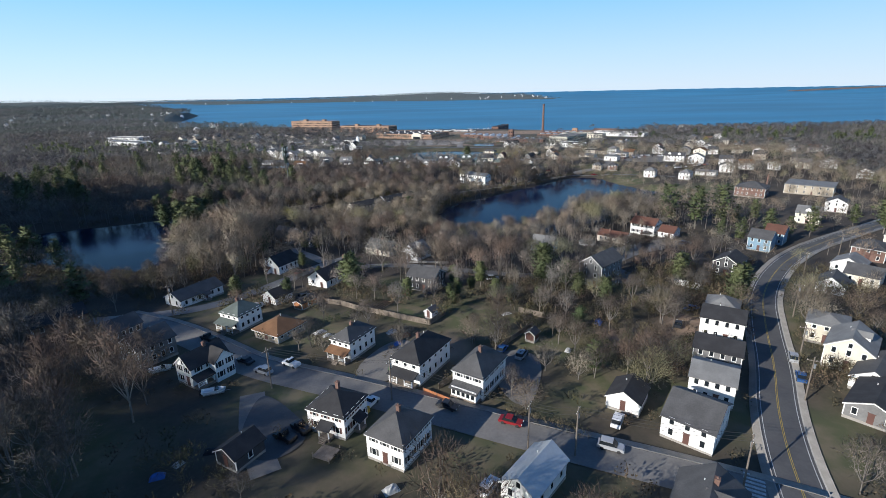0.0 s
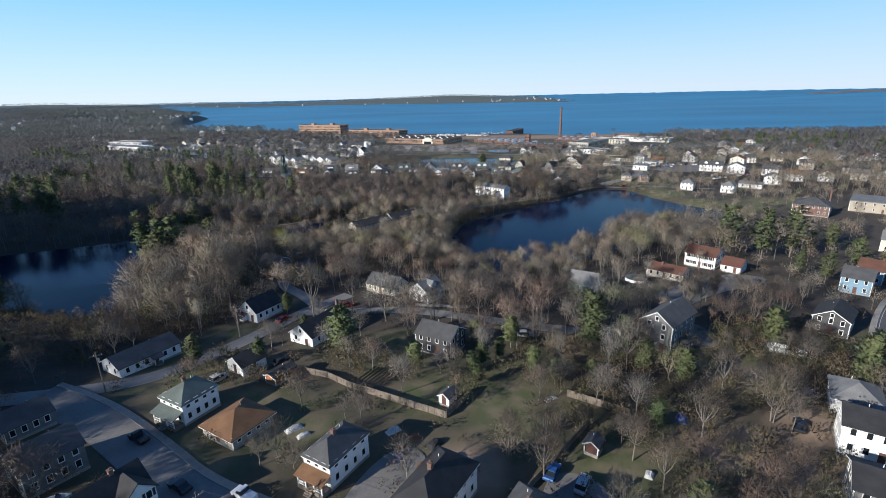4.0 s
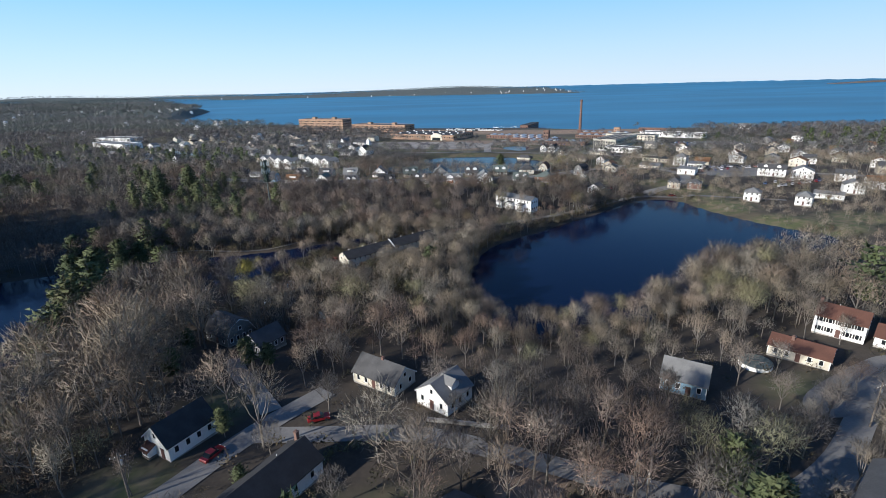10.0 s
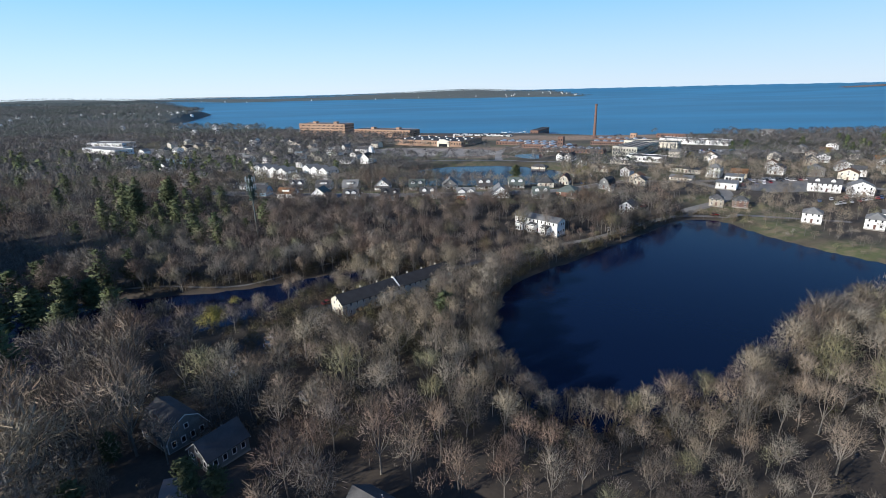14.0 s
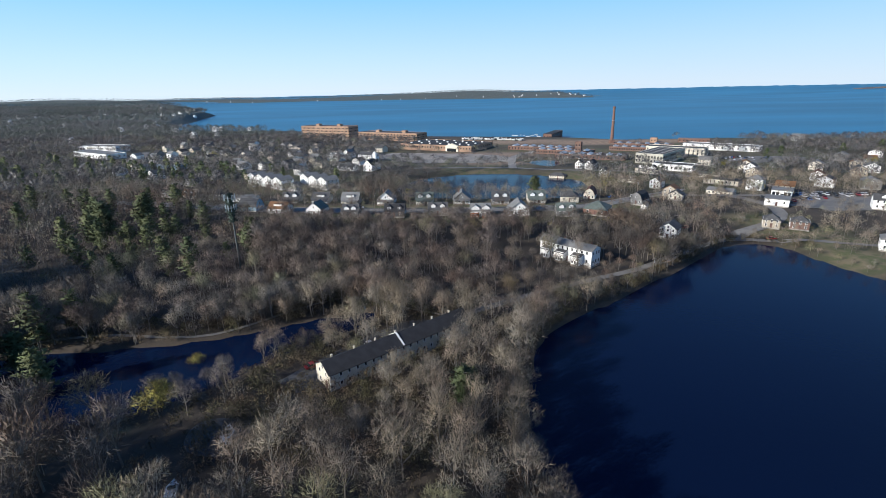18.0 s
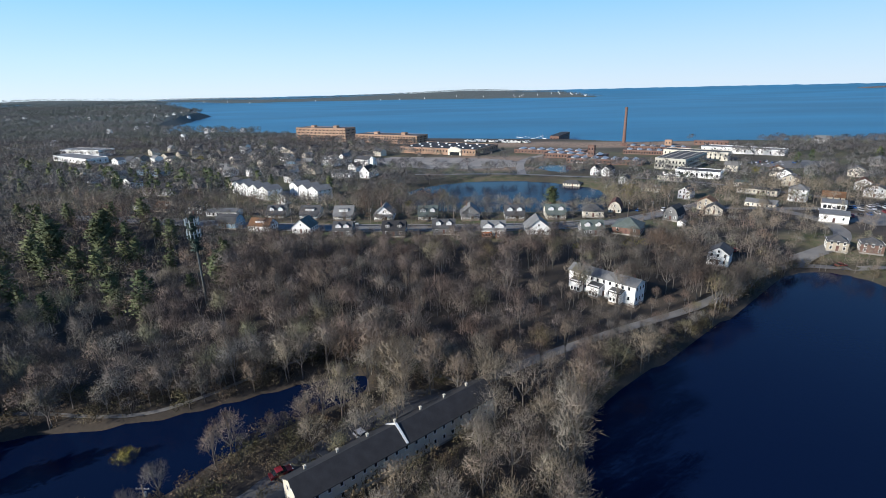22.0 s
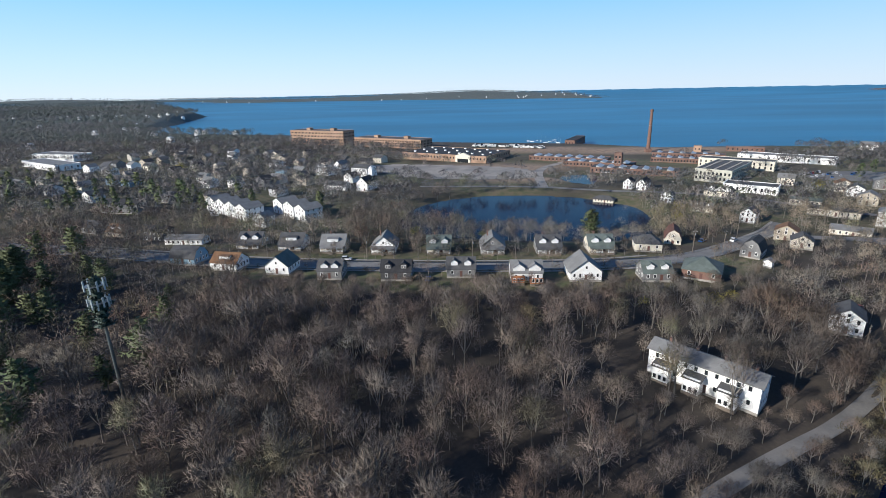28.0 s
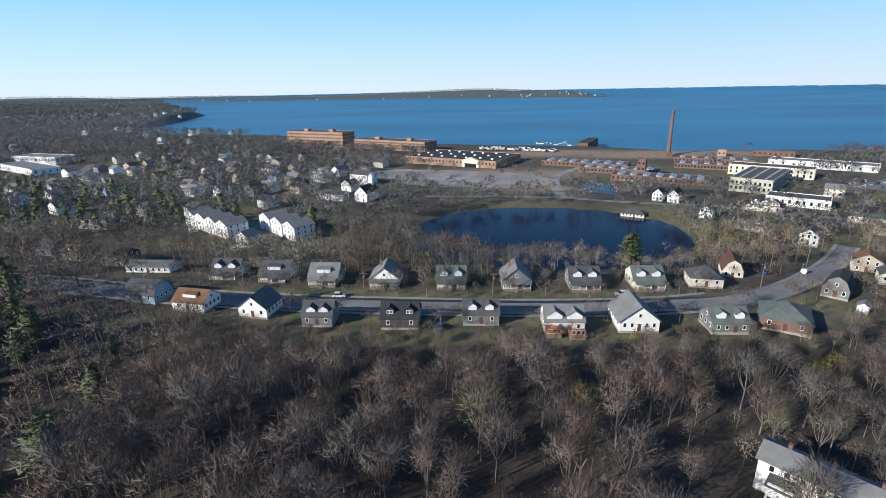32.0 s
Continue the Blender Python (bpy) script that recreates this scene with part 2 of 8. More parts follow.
def tree_tints(m):
    """Trees of several kinds: each tree takes its own tint, grey, tan, russet or in first bud."""
    n, l = m.node_tree.nodes, m.node_tree.links
    base = n["Principled BSDF"].inputs["Base Color"]
    src = base.links[0].from_socket
    att, info, add = n.new("ShaderNodeAttribute"), n.new("ShaderNodeObjectInfo"), n.new("ShaderNodeMath")
    att.attribute_name = "tint"
    add.operation = "ADD"
    l.new(att.outputs["Fac"], add.inputs[0]), l.new(info.outputs["Random"], add.inputs[1])
    part_ = n.new("ShaderNodeMath")
    part_.operation = "FRACT"
    l.new(add.outputs[0], part_.inputs[0])
    ramp = n.new("ShaderNodeValToRGB")
    ramp.color_ramp.interpolation = "CONSTANT"
    ramp.color_ramp.elements[0].position, ramp.color_ramp.elements[0].color = 0.0, (0.92, 0.92, 0.92, 1)
    ramp.color_ramp.elements[1].position, ramp.color_ramp.elements[1].color = 0.93, (0.95, 1.0, 0.7, 1)
    for at_, col in ((0.2, (1.05, 0.98, 0.87)), (0.36, (1.0, 0.88, 0.81)), (0.5, (0.84, 0.8, 0.79)), (0.68, (1.16, 1.12, 1.02)), (0.78, (1.04, 0.95, 0.9))):
        ramp.color_ramp.elements.new(at_).color = (*col, 1)
    l.new(part_.outputs[0], ramp.inputs["Fac"])
    mix = n.new("ShaderNodeMix")
    mix.data_type, mix.blend_type = "RGBA", "MULTIPLY"
    mix.inputs[0].default_value = 1.0
    l.new(src, mix.inputs[6]), l.new(ramp.outputs["Color"], mix.inputs[7])
    l.new(mix.outputs[2], base)


tree_tints(TWIG)
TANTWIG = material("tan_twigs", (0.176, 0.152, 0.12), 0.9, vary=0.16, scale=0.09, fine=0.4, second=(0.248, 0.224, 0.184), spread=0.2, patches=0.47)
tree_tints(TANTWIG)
RUSSET = material("russet_twigs", (0.122, 0.102, 0.092), 0.9, vary=0.16, scale=0.09, fine=0.4, second=(0.178, 0.156, 0.142), spread=0.2, patches=0.5)
tree_tints(RUSSET)
# town and far crowns: the greying of air haze is put into these colours
FARWOOD = material("haze_greyed_town_crowns", (0.155, 0.156, 0.16), 0.9, vary=0.14, scale=0.05, fine=0.2, second=(0.205, 0.205, 0.203), patches=0.47)
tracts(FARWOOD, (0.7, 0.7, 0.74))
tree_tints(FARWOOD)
FARTWIG = material("haze_greyed_far_crowns", (0.185, 0.185, 0.182), 0.9, vary=0.2, scale=0.006, fine=0.1, second=(0.125, 0.14, 0.125), spread=0.1, patches=0.47)
# coast crowns: the bluish cast of distant haze is mixed into the colour
COASTWOOD = material("haze_blued_coast_crowns", (0.11, 0.145, 0.145), 0.9, vary=0.2, scale=0.004, fine=0.05, second=(0.15, 0.165, 0.16), patches=0.5)
NEEDLE = material("pine_needles", (0.055, 0.08, 0.03), 0.8, vary=0.35, scale=0.06, fine=0.9, second=(0.1, 0.115, 0.045), spread=0.25)
SPRING = material("yellow_spring_leaves", (0.33, 0.29, 0.06), 0.8, vary=0.3, scale=0.3, fine=1.5)
SHRUB = material("brown_shrub", (0.165, 0.115, 0.077), 0.9, vary=0.3, scale=0.1, fine=1.0, second=(0.09, 0.085, 0.04), spread=0.25)
SEA = water("bay_water", (0.027, 0.142, 0.258), 0.4, 0.12, 0.9, 1.2)
POND = water("pond_water", (0.0026, 0.0072, 0.027), 0.12, 0.9, 0.3, 1.15)


def ground_material():
    """Leaf litter, grass where the yards are, bare earth and sand, and a painted haze tint on far land, told apart by
    the weights stored on the sheet.
    """
    m = material("leaf_litter_and_grass", (0.072, 0.057, 0.042), 0.95, vary=0.35, scale=0.09, fine=1.2, second=(0.048, 0.039, 0.03), bump=0.5)
    n, l = m.node_tree.nodes, m.node_tree.links
    hsv = [q for q in n if q.type == "HUE_SAT"][0]
    base = n["Principled BSDF"].inputs["Base Color"]
    cover = n.new("ShaderNodeAttribute")
    cover.attribute_name = "cover"
    sep = n.new("ShaderNodeSeparateColor")
    l.new(cover.outputs["Color"], sep.inputs[0])
    geo = n.new("ShaderNodeNewGeometry")
    blot = n.new("ShaderNodeTexNoise")
    blot.inputs["Scale"].default_value, blot.inputs["Detail"].default_value = 0.22, 6
    l.new(geo.outputs["Position"], blot.inputs["Vector"])
    last = hsv.outputs["Color"]
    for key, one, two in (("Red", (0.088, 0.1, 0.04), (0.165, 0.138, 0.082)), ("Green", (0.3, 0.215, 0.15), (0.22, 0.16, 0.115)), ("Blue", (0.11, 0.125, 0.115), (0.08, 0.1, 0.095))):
        two_tone = n.new("ShaderNodeMix")
        two_tone.data_type = "RGBA"
        two_tone.inputs[6].default_value, two_tone.inputs[7].default_value = (*one, 1), (*two, 1)
        rr = n.new("ShaderNodeMapRange")
        rr.inputs["From Min"].default_value, rr.inputs["From Max"].default_value = 0.4, 0.62
        l.new(blot.outputs["Fac"], rr.inputs["Value"])
        l.new(rr.outputs["Result"], two_tone.inputs[0])
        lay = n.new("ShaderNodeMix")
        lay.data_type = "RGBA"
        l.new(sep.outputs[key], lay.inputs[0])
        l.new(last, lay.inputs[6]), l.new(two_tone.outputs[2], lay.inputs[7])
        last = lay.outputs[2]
    l.new(last, base)
    return m


GROUND = ground_material()


# ---- the lie of the land ----
STEPS_Y = (-500, 60, 130, 175, 230, 285, 375, 420, 450, 495, 530, 650, 800, 930, 985, 1000, 1040)
STEPS_Z = (20, 20, 18.5, 15.5, 12.5, 10, 8.3, 9.5, 12, 12, 8, 7.5, 5.5, 4.5, 3.0, 1.5, -4)
POND_LEVEL = {"east": 6.5, "west": 8.0, "mill": 5.0, "small": 5.0}


def rounded(points, turns=2):
    """A closed outline with its corners cut."""
    pts = np.array(points, float)
    for _ in range(turns):
        nxt = np.roll(pts, -1, 0)
        pts = np.stack((pts * 0.75 + nxt * 0.25, pts * 0.25 + nxt * 0.75), 1).reshape(-1, 2)
    return pts


POND_EDGE = {
    "east": rounded([(-4, 258), (-3, 288), (6, 322), (33, 344), (62, 370), (90, 396), (106, 411), (122, 414), (132, 408), (135, 394), (138, 381), (145, 366), (152, 353), (163, 340), (176, 326), (152, 309), (119, 290), (86, 268), (66, 253), (52, 243), (34, 238), (20, 231), (6, 238)]),
    "west": rounded([(-240, 262), (-190, 282), (-152, 305), (-120, 308), (-90, 317), (-66, 331), (-50, 336), (-48, 326), (-66, 313), (-80, 296), (-88, 285), (-104, 276), (-118, 266), (-128, 248), (-128, 222), (-112, 206), (-116, 196), (-132, 192), (-170, 205), (-230, 220)]),
    "mill": rounded([(-77, 566), (-69, 594), (-56, 617), (-31, 632), (-8, 637), (24, 635), (50, 625), (62, 612), (76, 600), (78, 582), (75, 556), (64, 530), (40, 521), (4, 522), (-34, 528), (-62, 540)]),
    "small": rounded([(46, 700), (52, 722), (84, 722), (76, 694), (70, 674), (56, 682)]),
}


def inside(px, py, poly):
    """For arrays of points: are they inside the outline, and how far are they from it."""
    ins, far = np.zeros(px.shape, bool), np.full(px.shape, 1e9)
    for (ax, ay), (bx, by) in zip(poly, np.roll(poly, -1, 0)):
        cut = ((ay > py) != (by > py)) & (px < (bx - ax) * (py - ay) / (by - ay + 1e-12) + ax)
        ins ^= cut
        s = np.clip(((px - ax) * (bx - ax) + (py - ay) * (by - ay)) / ((bx - ax) ** 2 + (by - ay) ** 2 + 1e-9), 0, 1)
        far = np.minimum(far, np.hypot(px - ax - s * (bx - ax), py - ay - s * (by - ay)))
    return ins, far


def line_distance(x, y, pts):
    far = np.full(x.shape, 1e9)
    for (ax, ay), (bx, by) in zip(pts[:-1], pts[1:]):
        s = np.clip(((x - ax) * (bx - ax) + (y - ay) * (by - ay)) / ((bx - ax) ** 2 + (by - ay) ** 2 + 1e-9), 0, 1)
        far = np.minimum(far, np.hypot(x - ax - s * (bx - ax), y - ay - s * (by - ay)))
    return far


def swell(px, py, size, seed=0.0):
    """Smooth, cheap undulation between -1 and 1."""
    a, b = px / size + seed, py / size - seed * 1.7
    return (np.sin(a * 1.3 + 2 * np.sin(b * 0.7)) + np.sin(b * 1.7 + 1.5 * np.sin(a * 0.9 + 1)) + np.sin((a + b) * 0.8 + 2)) / 3


def shore_y(px):
    """How far ahead the near shore of the bay lies at each x."""
    return np.interp(px, (-2400, -1300, -1000, -900, -760, -620, -370, -90, -15, 117, 208, 338, 450, 900, 3000), (4000, 2500, 2100, 1800, 1380, 1270, 1200, 1037, 1015, 985, 925, 925, 900, 860, 700))


def ground_z(px, py):
    px, py = np.asarray(px, float), np.asarray(py, float)
    z = np.interp(py, STEPS_Y, STEPS_Z)
    # left of the middle the land runs on past the harbour, then low wooded hills
    land = np.clip((shore_y(px) - py) / 60.0, -1, 1)
    inland = np.clip((py - 800) / 900, 0, 1) * np.clip((-px - 150) / 600, 0, 1)
    zz = np.maximum(z, 5.0) + inland * (10 + 8 * swell(px, py, 260, 1.0))
    z = np.where(py > 880, np.where(land > 0, 1.2 + np.minimum(zz, 3 + land * zz), -5.0), z)
    z = np.where((py > 880) & (land <= 0), -5.0, z)
    # the west side rises towards wooded ground
    z = z + np.clip((-px - 180) / 300, 0, 1) * np.clip((700 - py) / 300, 0, 1) * (6 + 4 * swell(px, py, 120, 2.0))
    # steep wooded hills added outside the view, placed to shade the low ground
    z = z + 10 * np.exp(-(((px + 190) / 32) ** 2 + ((py - 88) / 26) ** 2)) + 56 * np.exp(-(((px + 160) / 42) ** 2 + ((py + 10) / 50) ** 2)) + 57 * np.exp(-(((px + 222) / 48) ** 2 + ((py - 62) / 55) ** 2)) + 62 * np.exp(-(((px + 330) / 55) ** 2 + ((py - 190) / 60) ** 2)) + 66 * np.exp(-(((px + 318) / 38) ** 2 + ((py - 262) / 50) ** 2))
    z = z + 0.35 * swell(px, py, 37, 0.3) * (py < 880)
    # the far side of the bay
    back = 3850 - 0.0 * px + np.where(px < -450, (-450 - px) * -0.15, (px + 450) * -0.32) + 60 * swell(px, py * 0, 240, 4)
    deep = np.clip((py - back) / 420, 0, 1)
    right_end = np.clip((860 + 30 * swell(py, px * 0, 90) - px) / 200, 0, 1)
    hills = 6 + deep * (26 + 14 * swell(px, py, 420, 3.0) + 12 * np.exp(-((px - 60) / 330.0) ** 2))
    z = np.where((py > back) & (right_end > 0), np.maximum(z, right_end * hills + 1.0), z)
    west = np.clip((-1150 - px + (py - 2400) * 0.25) / 500, 0, 1) * np.clip((py - 1500) / 1500, 0, 1)
    z = np.where(land > 0, z + west * (12 + 8 * swell(px, py, 330, 5)), z)
    for name, poly in POND_EDGE.items():
        x0, y0 = poly.min(0) - 30
        x1, y1 = poly.max(0) + 30
        box = (px > x0) & (px < x1) & (py > y0) & (py < y1)
        if not box.any():
            continue
        ins, far = inside(px[box], py[box], poly) if px.ndim else inside(px.reshape(1), py.reshape(1), poly)
        level = POND_LEVEL[name]
        old = z[box] if px.ndim else z.reshape(1)
        bank = level + 0.35 + far * 0.12 + np.clip(far - 8, 0, 30) * 0.35
        made = np.where(ins, level - np.minimum(0.25 + far * 0.25, 2.5), np.where(old > bank, np.minimum(old, bank), np.maximum(old, level + 0.3)))
        if px.ndim:
            z[box] = made
        else:
            z = made[0]
    return z


def gz(x, y):
    return float(ground_z(np.array([x], float), np.array([y], float))[0])


# ---- small tools for meshes ----
def mesh_of(name, verts, faces, mat, smooth=False):
    me = bpy.data.meshes.new(name)
    me.from_pydata([tuple(v) for v in verts], [], faces)
    for one in (mat if isinstance(mat, (list, tuple)) else [mat]):
        me.materials.append(one)
    if smooth:
        me.shade_smooth()
    return me


def big_mesh(name, verts, tris, mat, smooth=False, normals=None, tint=None):
    """The same for large arrays of triangles or quads; foliage brings the rounded normals of its crown and a tint for each tree."""
    verts, tris = np.asarray(verts, np.float32), np.asarray(tris, np.int32)
    me = bpy.data.meshes.new(name)
    k = tris.shape[1]
    me.vertices.add(len(verts)), me.loops.add(tris.size), me.polygons.add(len(tris))
    me.vertices.foreach_set("co", verts.ravel())
    me.loops.foreach_set("vertex_index", tris.ravel())
    me.polygons.foreach_set("loop_start", np.arange(0, tris.size, k, dtype=np.int32))
    me.materials.append(mat)
    me.update(calc_edges=True)
    if smooth:
        me.shade_smooth()
    if normals is not None:
        me.attributes.new("custom_normal", "FLOAT_VECTOR", "POINT").data.foreach_set("vector", np.asarray(normals, np.float32).ravel())
    if tint is not None:
        me.attributes.new("tint", "FLOAT", "POINT").data.foreach_set("value", np.asarray(tint, np.float32))
    return me


def part(name, me, parent, label="", at=None):
    ob = new(name, me)
    ob.parent = parent
    if at is not None:
        ob.matrix_basis = at
    if label:
        ob["label"] = label
    return ob


class Shape:
    """Boxes, prisms and tubes gathered into one mesh."""

    def __init__(self):
        self.v, self.f = [], []

    def add(self, verts, faces):
        k = len(self.v)
        self.v += [tuple(v) for v in verts]
        self.f += [tuple(i + k for i in f) for f in faces]
        return self

    def box(self, x0, y0, z0, x1, y1, z1):
        v = [(x, y, z) for z in (z0, z1) for y in (y0, y1) for x in (x0, x1)]
        return self.add(v, [(0, 2, 3, 1), (4, 5, 7, 6), (0, 1, 5, 4), (2, 6, 7, 3), (0, 4, 6, 2), (1, 3, 7, 5)])

    def extrude(self, outline, axis, a, b):
        """A closed outline in the plane across axis ('x': outline is (y, z); 'y': (x, z); 'z': (x, y)), pulled from a to b."""
        def at(p, s):
            return {"x": (s, p[0], p[1]), "y": (p[0], s, p[1]), "z": (p[0], p[1], s)}[axis]
        n = len(outline)
        v = [at(p, a) for p in outline] + [at(p, b) for p in outline]
        return self.add(v, [tuple(range(n))[::-1], tuple(range(n, 2 * n))] + [(i, (i + 1) % n, n + (i + 1) % n, n + i) for i in range(n)])

    def tube(self, a, b, r0, r1, sides=6):
        a, b = Vector(a), Vector(b)
        q = (b - a).to_track_quat("Z", "Y")
        ring = [q @ Vector((math.cos(6.2832 * i / sides), math.sin(6.2832 * i / sides), 0)) for i in range(sides)]
        v = [a + r * r0 for r in ring] + [b + r * r1 for r in ring]
        return self.add(v, [tuple(range(sides))[::-1], tuple(range(sides, 2 * sides))] + [(i, (i + 1) % sides, sides + (i + 1) % sides, sides + i) for i in range(sides)])

    def mesh(self, name, mat, smooth=False):
        return mesh_of(name, self.v, self.f, mat, smooth)


def thing(name, label, category, m, group=""):
    ob = new(name)
    ob.matrix_basis = m
    ob.empty_display_size = 0.3
    return tagged(ob, label, category, group)


# ---- ground, water ----
def spaced(stops):
    out = []
    for a, b, step in stops:
        out += list(np.arange(a, b, step))
    return np.array(out + [stops[-1][1]], float)


gx = spaced([(-4700, -1200, 70), (-1200, -300, 25), (-300, -200, 8), (-200, 200, 4), (200, 300, 8), (300, 1200, 25), (1200, 4700, 90)])
gy = spaced([(-4000, -100, 150), (-100, 0, 12), (0, 560, 4), (560, 1080, 8), (1080, 2400, 33), (2400, 4900, 50)])
GX, GY = np.meshgrid(gx, gy)
GZ = ground_z(GX.ravel(), GY.ravel())
rows_n, cols_n = GX.shape
idx = np.arange(rows_n * cols_n).reshape(rows_n, cols_n)
quads = np.stack((idx[:-1, :-1], idx[:-1, 1:], idx[1:, 1:], idx[1:, :-1]), -1).reshape(-1, 4)
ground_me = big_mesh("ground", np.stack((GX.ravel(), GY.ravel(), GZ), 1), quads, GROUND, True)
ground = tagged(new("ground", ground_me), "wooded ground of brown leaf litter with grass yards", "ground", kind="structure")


def yard(x, y):
    """Weight of mown grass."""
    w = np.zeros_like(x)
    for cx, cy, rx, ry in GRASS:
        w = np.maximum(w, np.clip(1.6 - 1.4 * np.hypot((x - cx) / rx, (y - cy) / ry), 0, 1))
    return w


GRASS = [(160, 352, 24, 16), (150, 386, 18, 20), (180, 338, 18, 16), (205, 352, 30, 20), (140, 442, 24, 14), (-30, 88, 14, 8), (-35, 118, 16, 7), (-45, 130, 8, 8), (32, 88, 12, 8), (10, 125, 14, 16), (-8, 130, 12, 10), (-18, 158, 9, 8), (25, 108, 14, 8), (-66, 166, 9, 8), (-60, 190, 8, 9),
         (70, 195, 12, 7), (60, 140, 14, 8), (-60, 479, 170, 7), (-60, 497, 150, 7), (-40, 459, 160, 6), (-40, 447, 120, 5), (155, 408, 24, 12), (150, 425, 30, 10), (-140, 560, 60, 30), (75, 470, 20, 10), (-100, 268, 8, 4)]
SAND = [(66, 118, 8, 10), (46, 116, 9, 5), (54, 107, 12, 7), (42, 110, 6, 4), (4, 165, 7, 6), (62, 136, 9, 6), (30, 150, 10, 4), (190, 885, 130, 34), (60, 905, 90, 30), (-20, 760, 110, 40), (0, 108, 7, 8), (20, 690, 70, 12), (-150, 900, 90, 16), (-5, 343, 12, 5)]
cov = np.zeros((len(GZ), 4), np.float32)
fx, fy = GX.ravel(), GY.ravel()
cov[:, 0] = yard(fx, fy)
for cx, cy, rx, ry in SAND:
    cov[:, 1] = np.maximum(cov[:, 1], np.clip(2.0 - 1.8 * np.hypot((fx - cx) / rx, (fy - cy) / ry), 0, 1))
town = np.clip((fy - 500) / 40, 0, 1) * np.clip((960 - fy) / 60, 0, 1) * 0.7 * np.clip(0.65 + swell(fx, fy, 28, 0.9), 0.25, 1)
cov[:, 0] = np.maximum(cov[:, 0], town)
yards = np.clip((fy - 52) / 10, 0, 1) * np.clip((168 - fy) / 15, 0, 1) * np.clip((112 - np.abs(fx - 15)) / 15, 0, 1) * np.clip(0.42 + 0.55 * swell(fx, fy, 9, 0.4), 0.1, 0.8)
cov[:, 0] = np.maximum(cov[:, 0], yards)
# far land: bluish distance haze blended into the ground colour
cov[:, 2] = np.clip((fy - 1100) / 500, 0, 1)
cov[:, 3] = 1
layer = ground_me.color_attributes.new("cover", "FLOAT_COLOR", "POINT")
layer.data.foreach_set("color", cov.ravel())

for name, poly in POND_EDGE.items():
    mid = poly.mean(0)
    # the sheet runs a little under the banks
    ring = [((p - mid) * 1.03 + mid) for p in poly]
    me = mesh_of("water", [(p[0], p[1], POND_LEVEL[name]) for p in ring], [tuple(range(len(ring)))], POND)
    tagged(new("water_" + name, me), "still dark blue pond water between wooded banks", "pond", kind="structure")

sx = spaced([(-4700, 4700, 100)])
sy = spaced([(840, 2800, 70), (2800, 4880, 50)])
SX, SY = np.meshgrid(sx, sy)
sea_z = 38.0 * np.clip((np.hypot(SX, SY) - 3000) / 1880, 0, None) ** 2
si = np.arange(SX.size).reshape(SX.shape)
sq = np.stack((si[:-1, :-1], si[:-1, 1:], si[1:, 1:], si[1:, :-1]), -1).reshape(-1, 4)
cx_, cy_ = SX.ravel()[sq].mean(1), SY.ravel()[sq].mean(1)
sq = sq[np.hypot(cx_, cy_) < 4930]
sea = tagged(new("water_bay", big_mesh("water_bay", np.stack((SX.ravel(), SY.ravel(), sea_z.ravel()), 1), sq, SEA, True)), "calm blue bay reaching out to the open sea", "sea", kind="structure")


# ---- roads ----
ROAD_LINES = []


def strip(points, width, lift, mat, name, offset=0.0, thick=0.0, step=3.0):
    """A band that follows the ground along a line of points."""
    pts = np.array(points, float)
    for _ in range(2):
        cut = np.stack((pts[:-1] * 0.75 + pts[1:] * 0.25, pts[:-1] * 0.25 + pts[1:] * 0.75), 1).reshape(-1, 2)
        pts = np.vstack((pts[:1], cut, pts[-1:]))
    seg = np.hypot(*np.diff(pts, axis=0).T)
    s = np.concatenate(([0], np.cumsum(seg)))
    u = np.linspace(0, s[-1], max(2, int(s[-1] / step)))
    p = np.stack((np.interp(u, s, pts[:, 0]), np.interp(u, s, pts[:, 1])), 1)
    d = np.gradient(p, axis=0)
    d /= np.hypot(d[:, 0], d[:, 1])[:, None] + 1e-9
    nrm = np.stack((-d[:, 1], d[:, 0]), 1)
    across = np.linspace(-width / 2, width / 2, 5 if width > 2 else 2) + offset
    xy = p[:, None, :] + nrm[:, None, :] * across[None, :, None]
    mid = p + nrm * 0
    z = np.maximum(ground_z(xy[..., 0].ravel(), xy[..., 1].ravel()).reshape(xy.shape[:2]), ground_z(mid[:, 0], mid[:, 1])[:, None] - 0.1) + lift
    m = len(across)
    v = np.concatenate((xy, z[..., None]), -1).reshape(-1, 3)
    i = np.arange(len(v)).reshape(-1, m)
    f = np.stack((i[:-1, :-1], i[:-1, 1:], i[1:, 1:], i[1:, :-1]), -1).reshape(-1, 4)
    f = f[:, ::-1]
    if thick:
        k = len(v)
        low = v - (0, 0, thick)
        v = np.vstack((v, low))
        for col in (0, m - 1):
            e = i[:, col]
            f = np.vstack((f, np.stack((e[:-1], e[1:], e[1:] + k, e[:-1] + k), 1)))
    return big_mesh(name, v, f, mat)


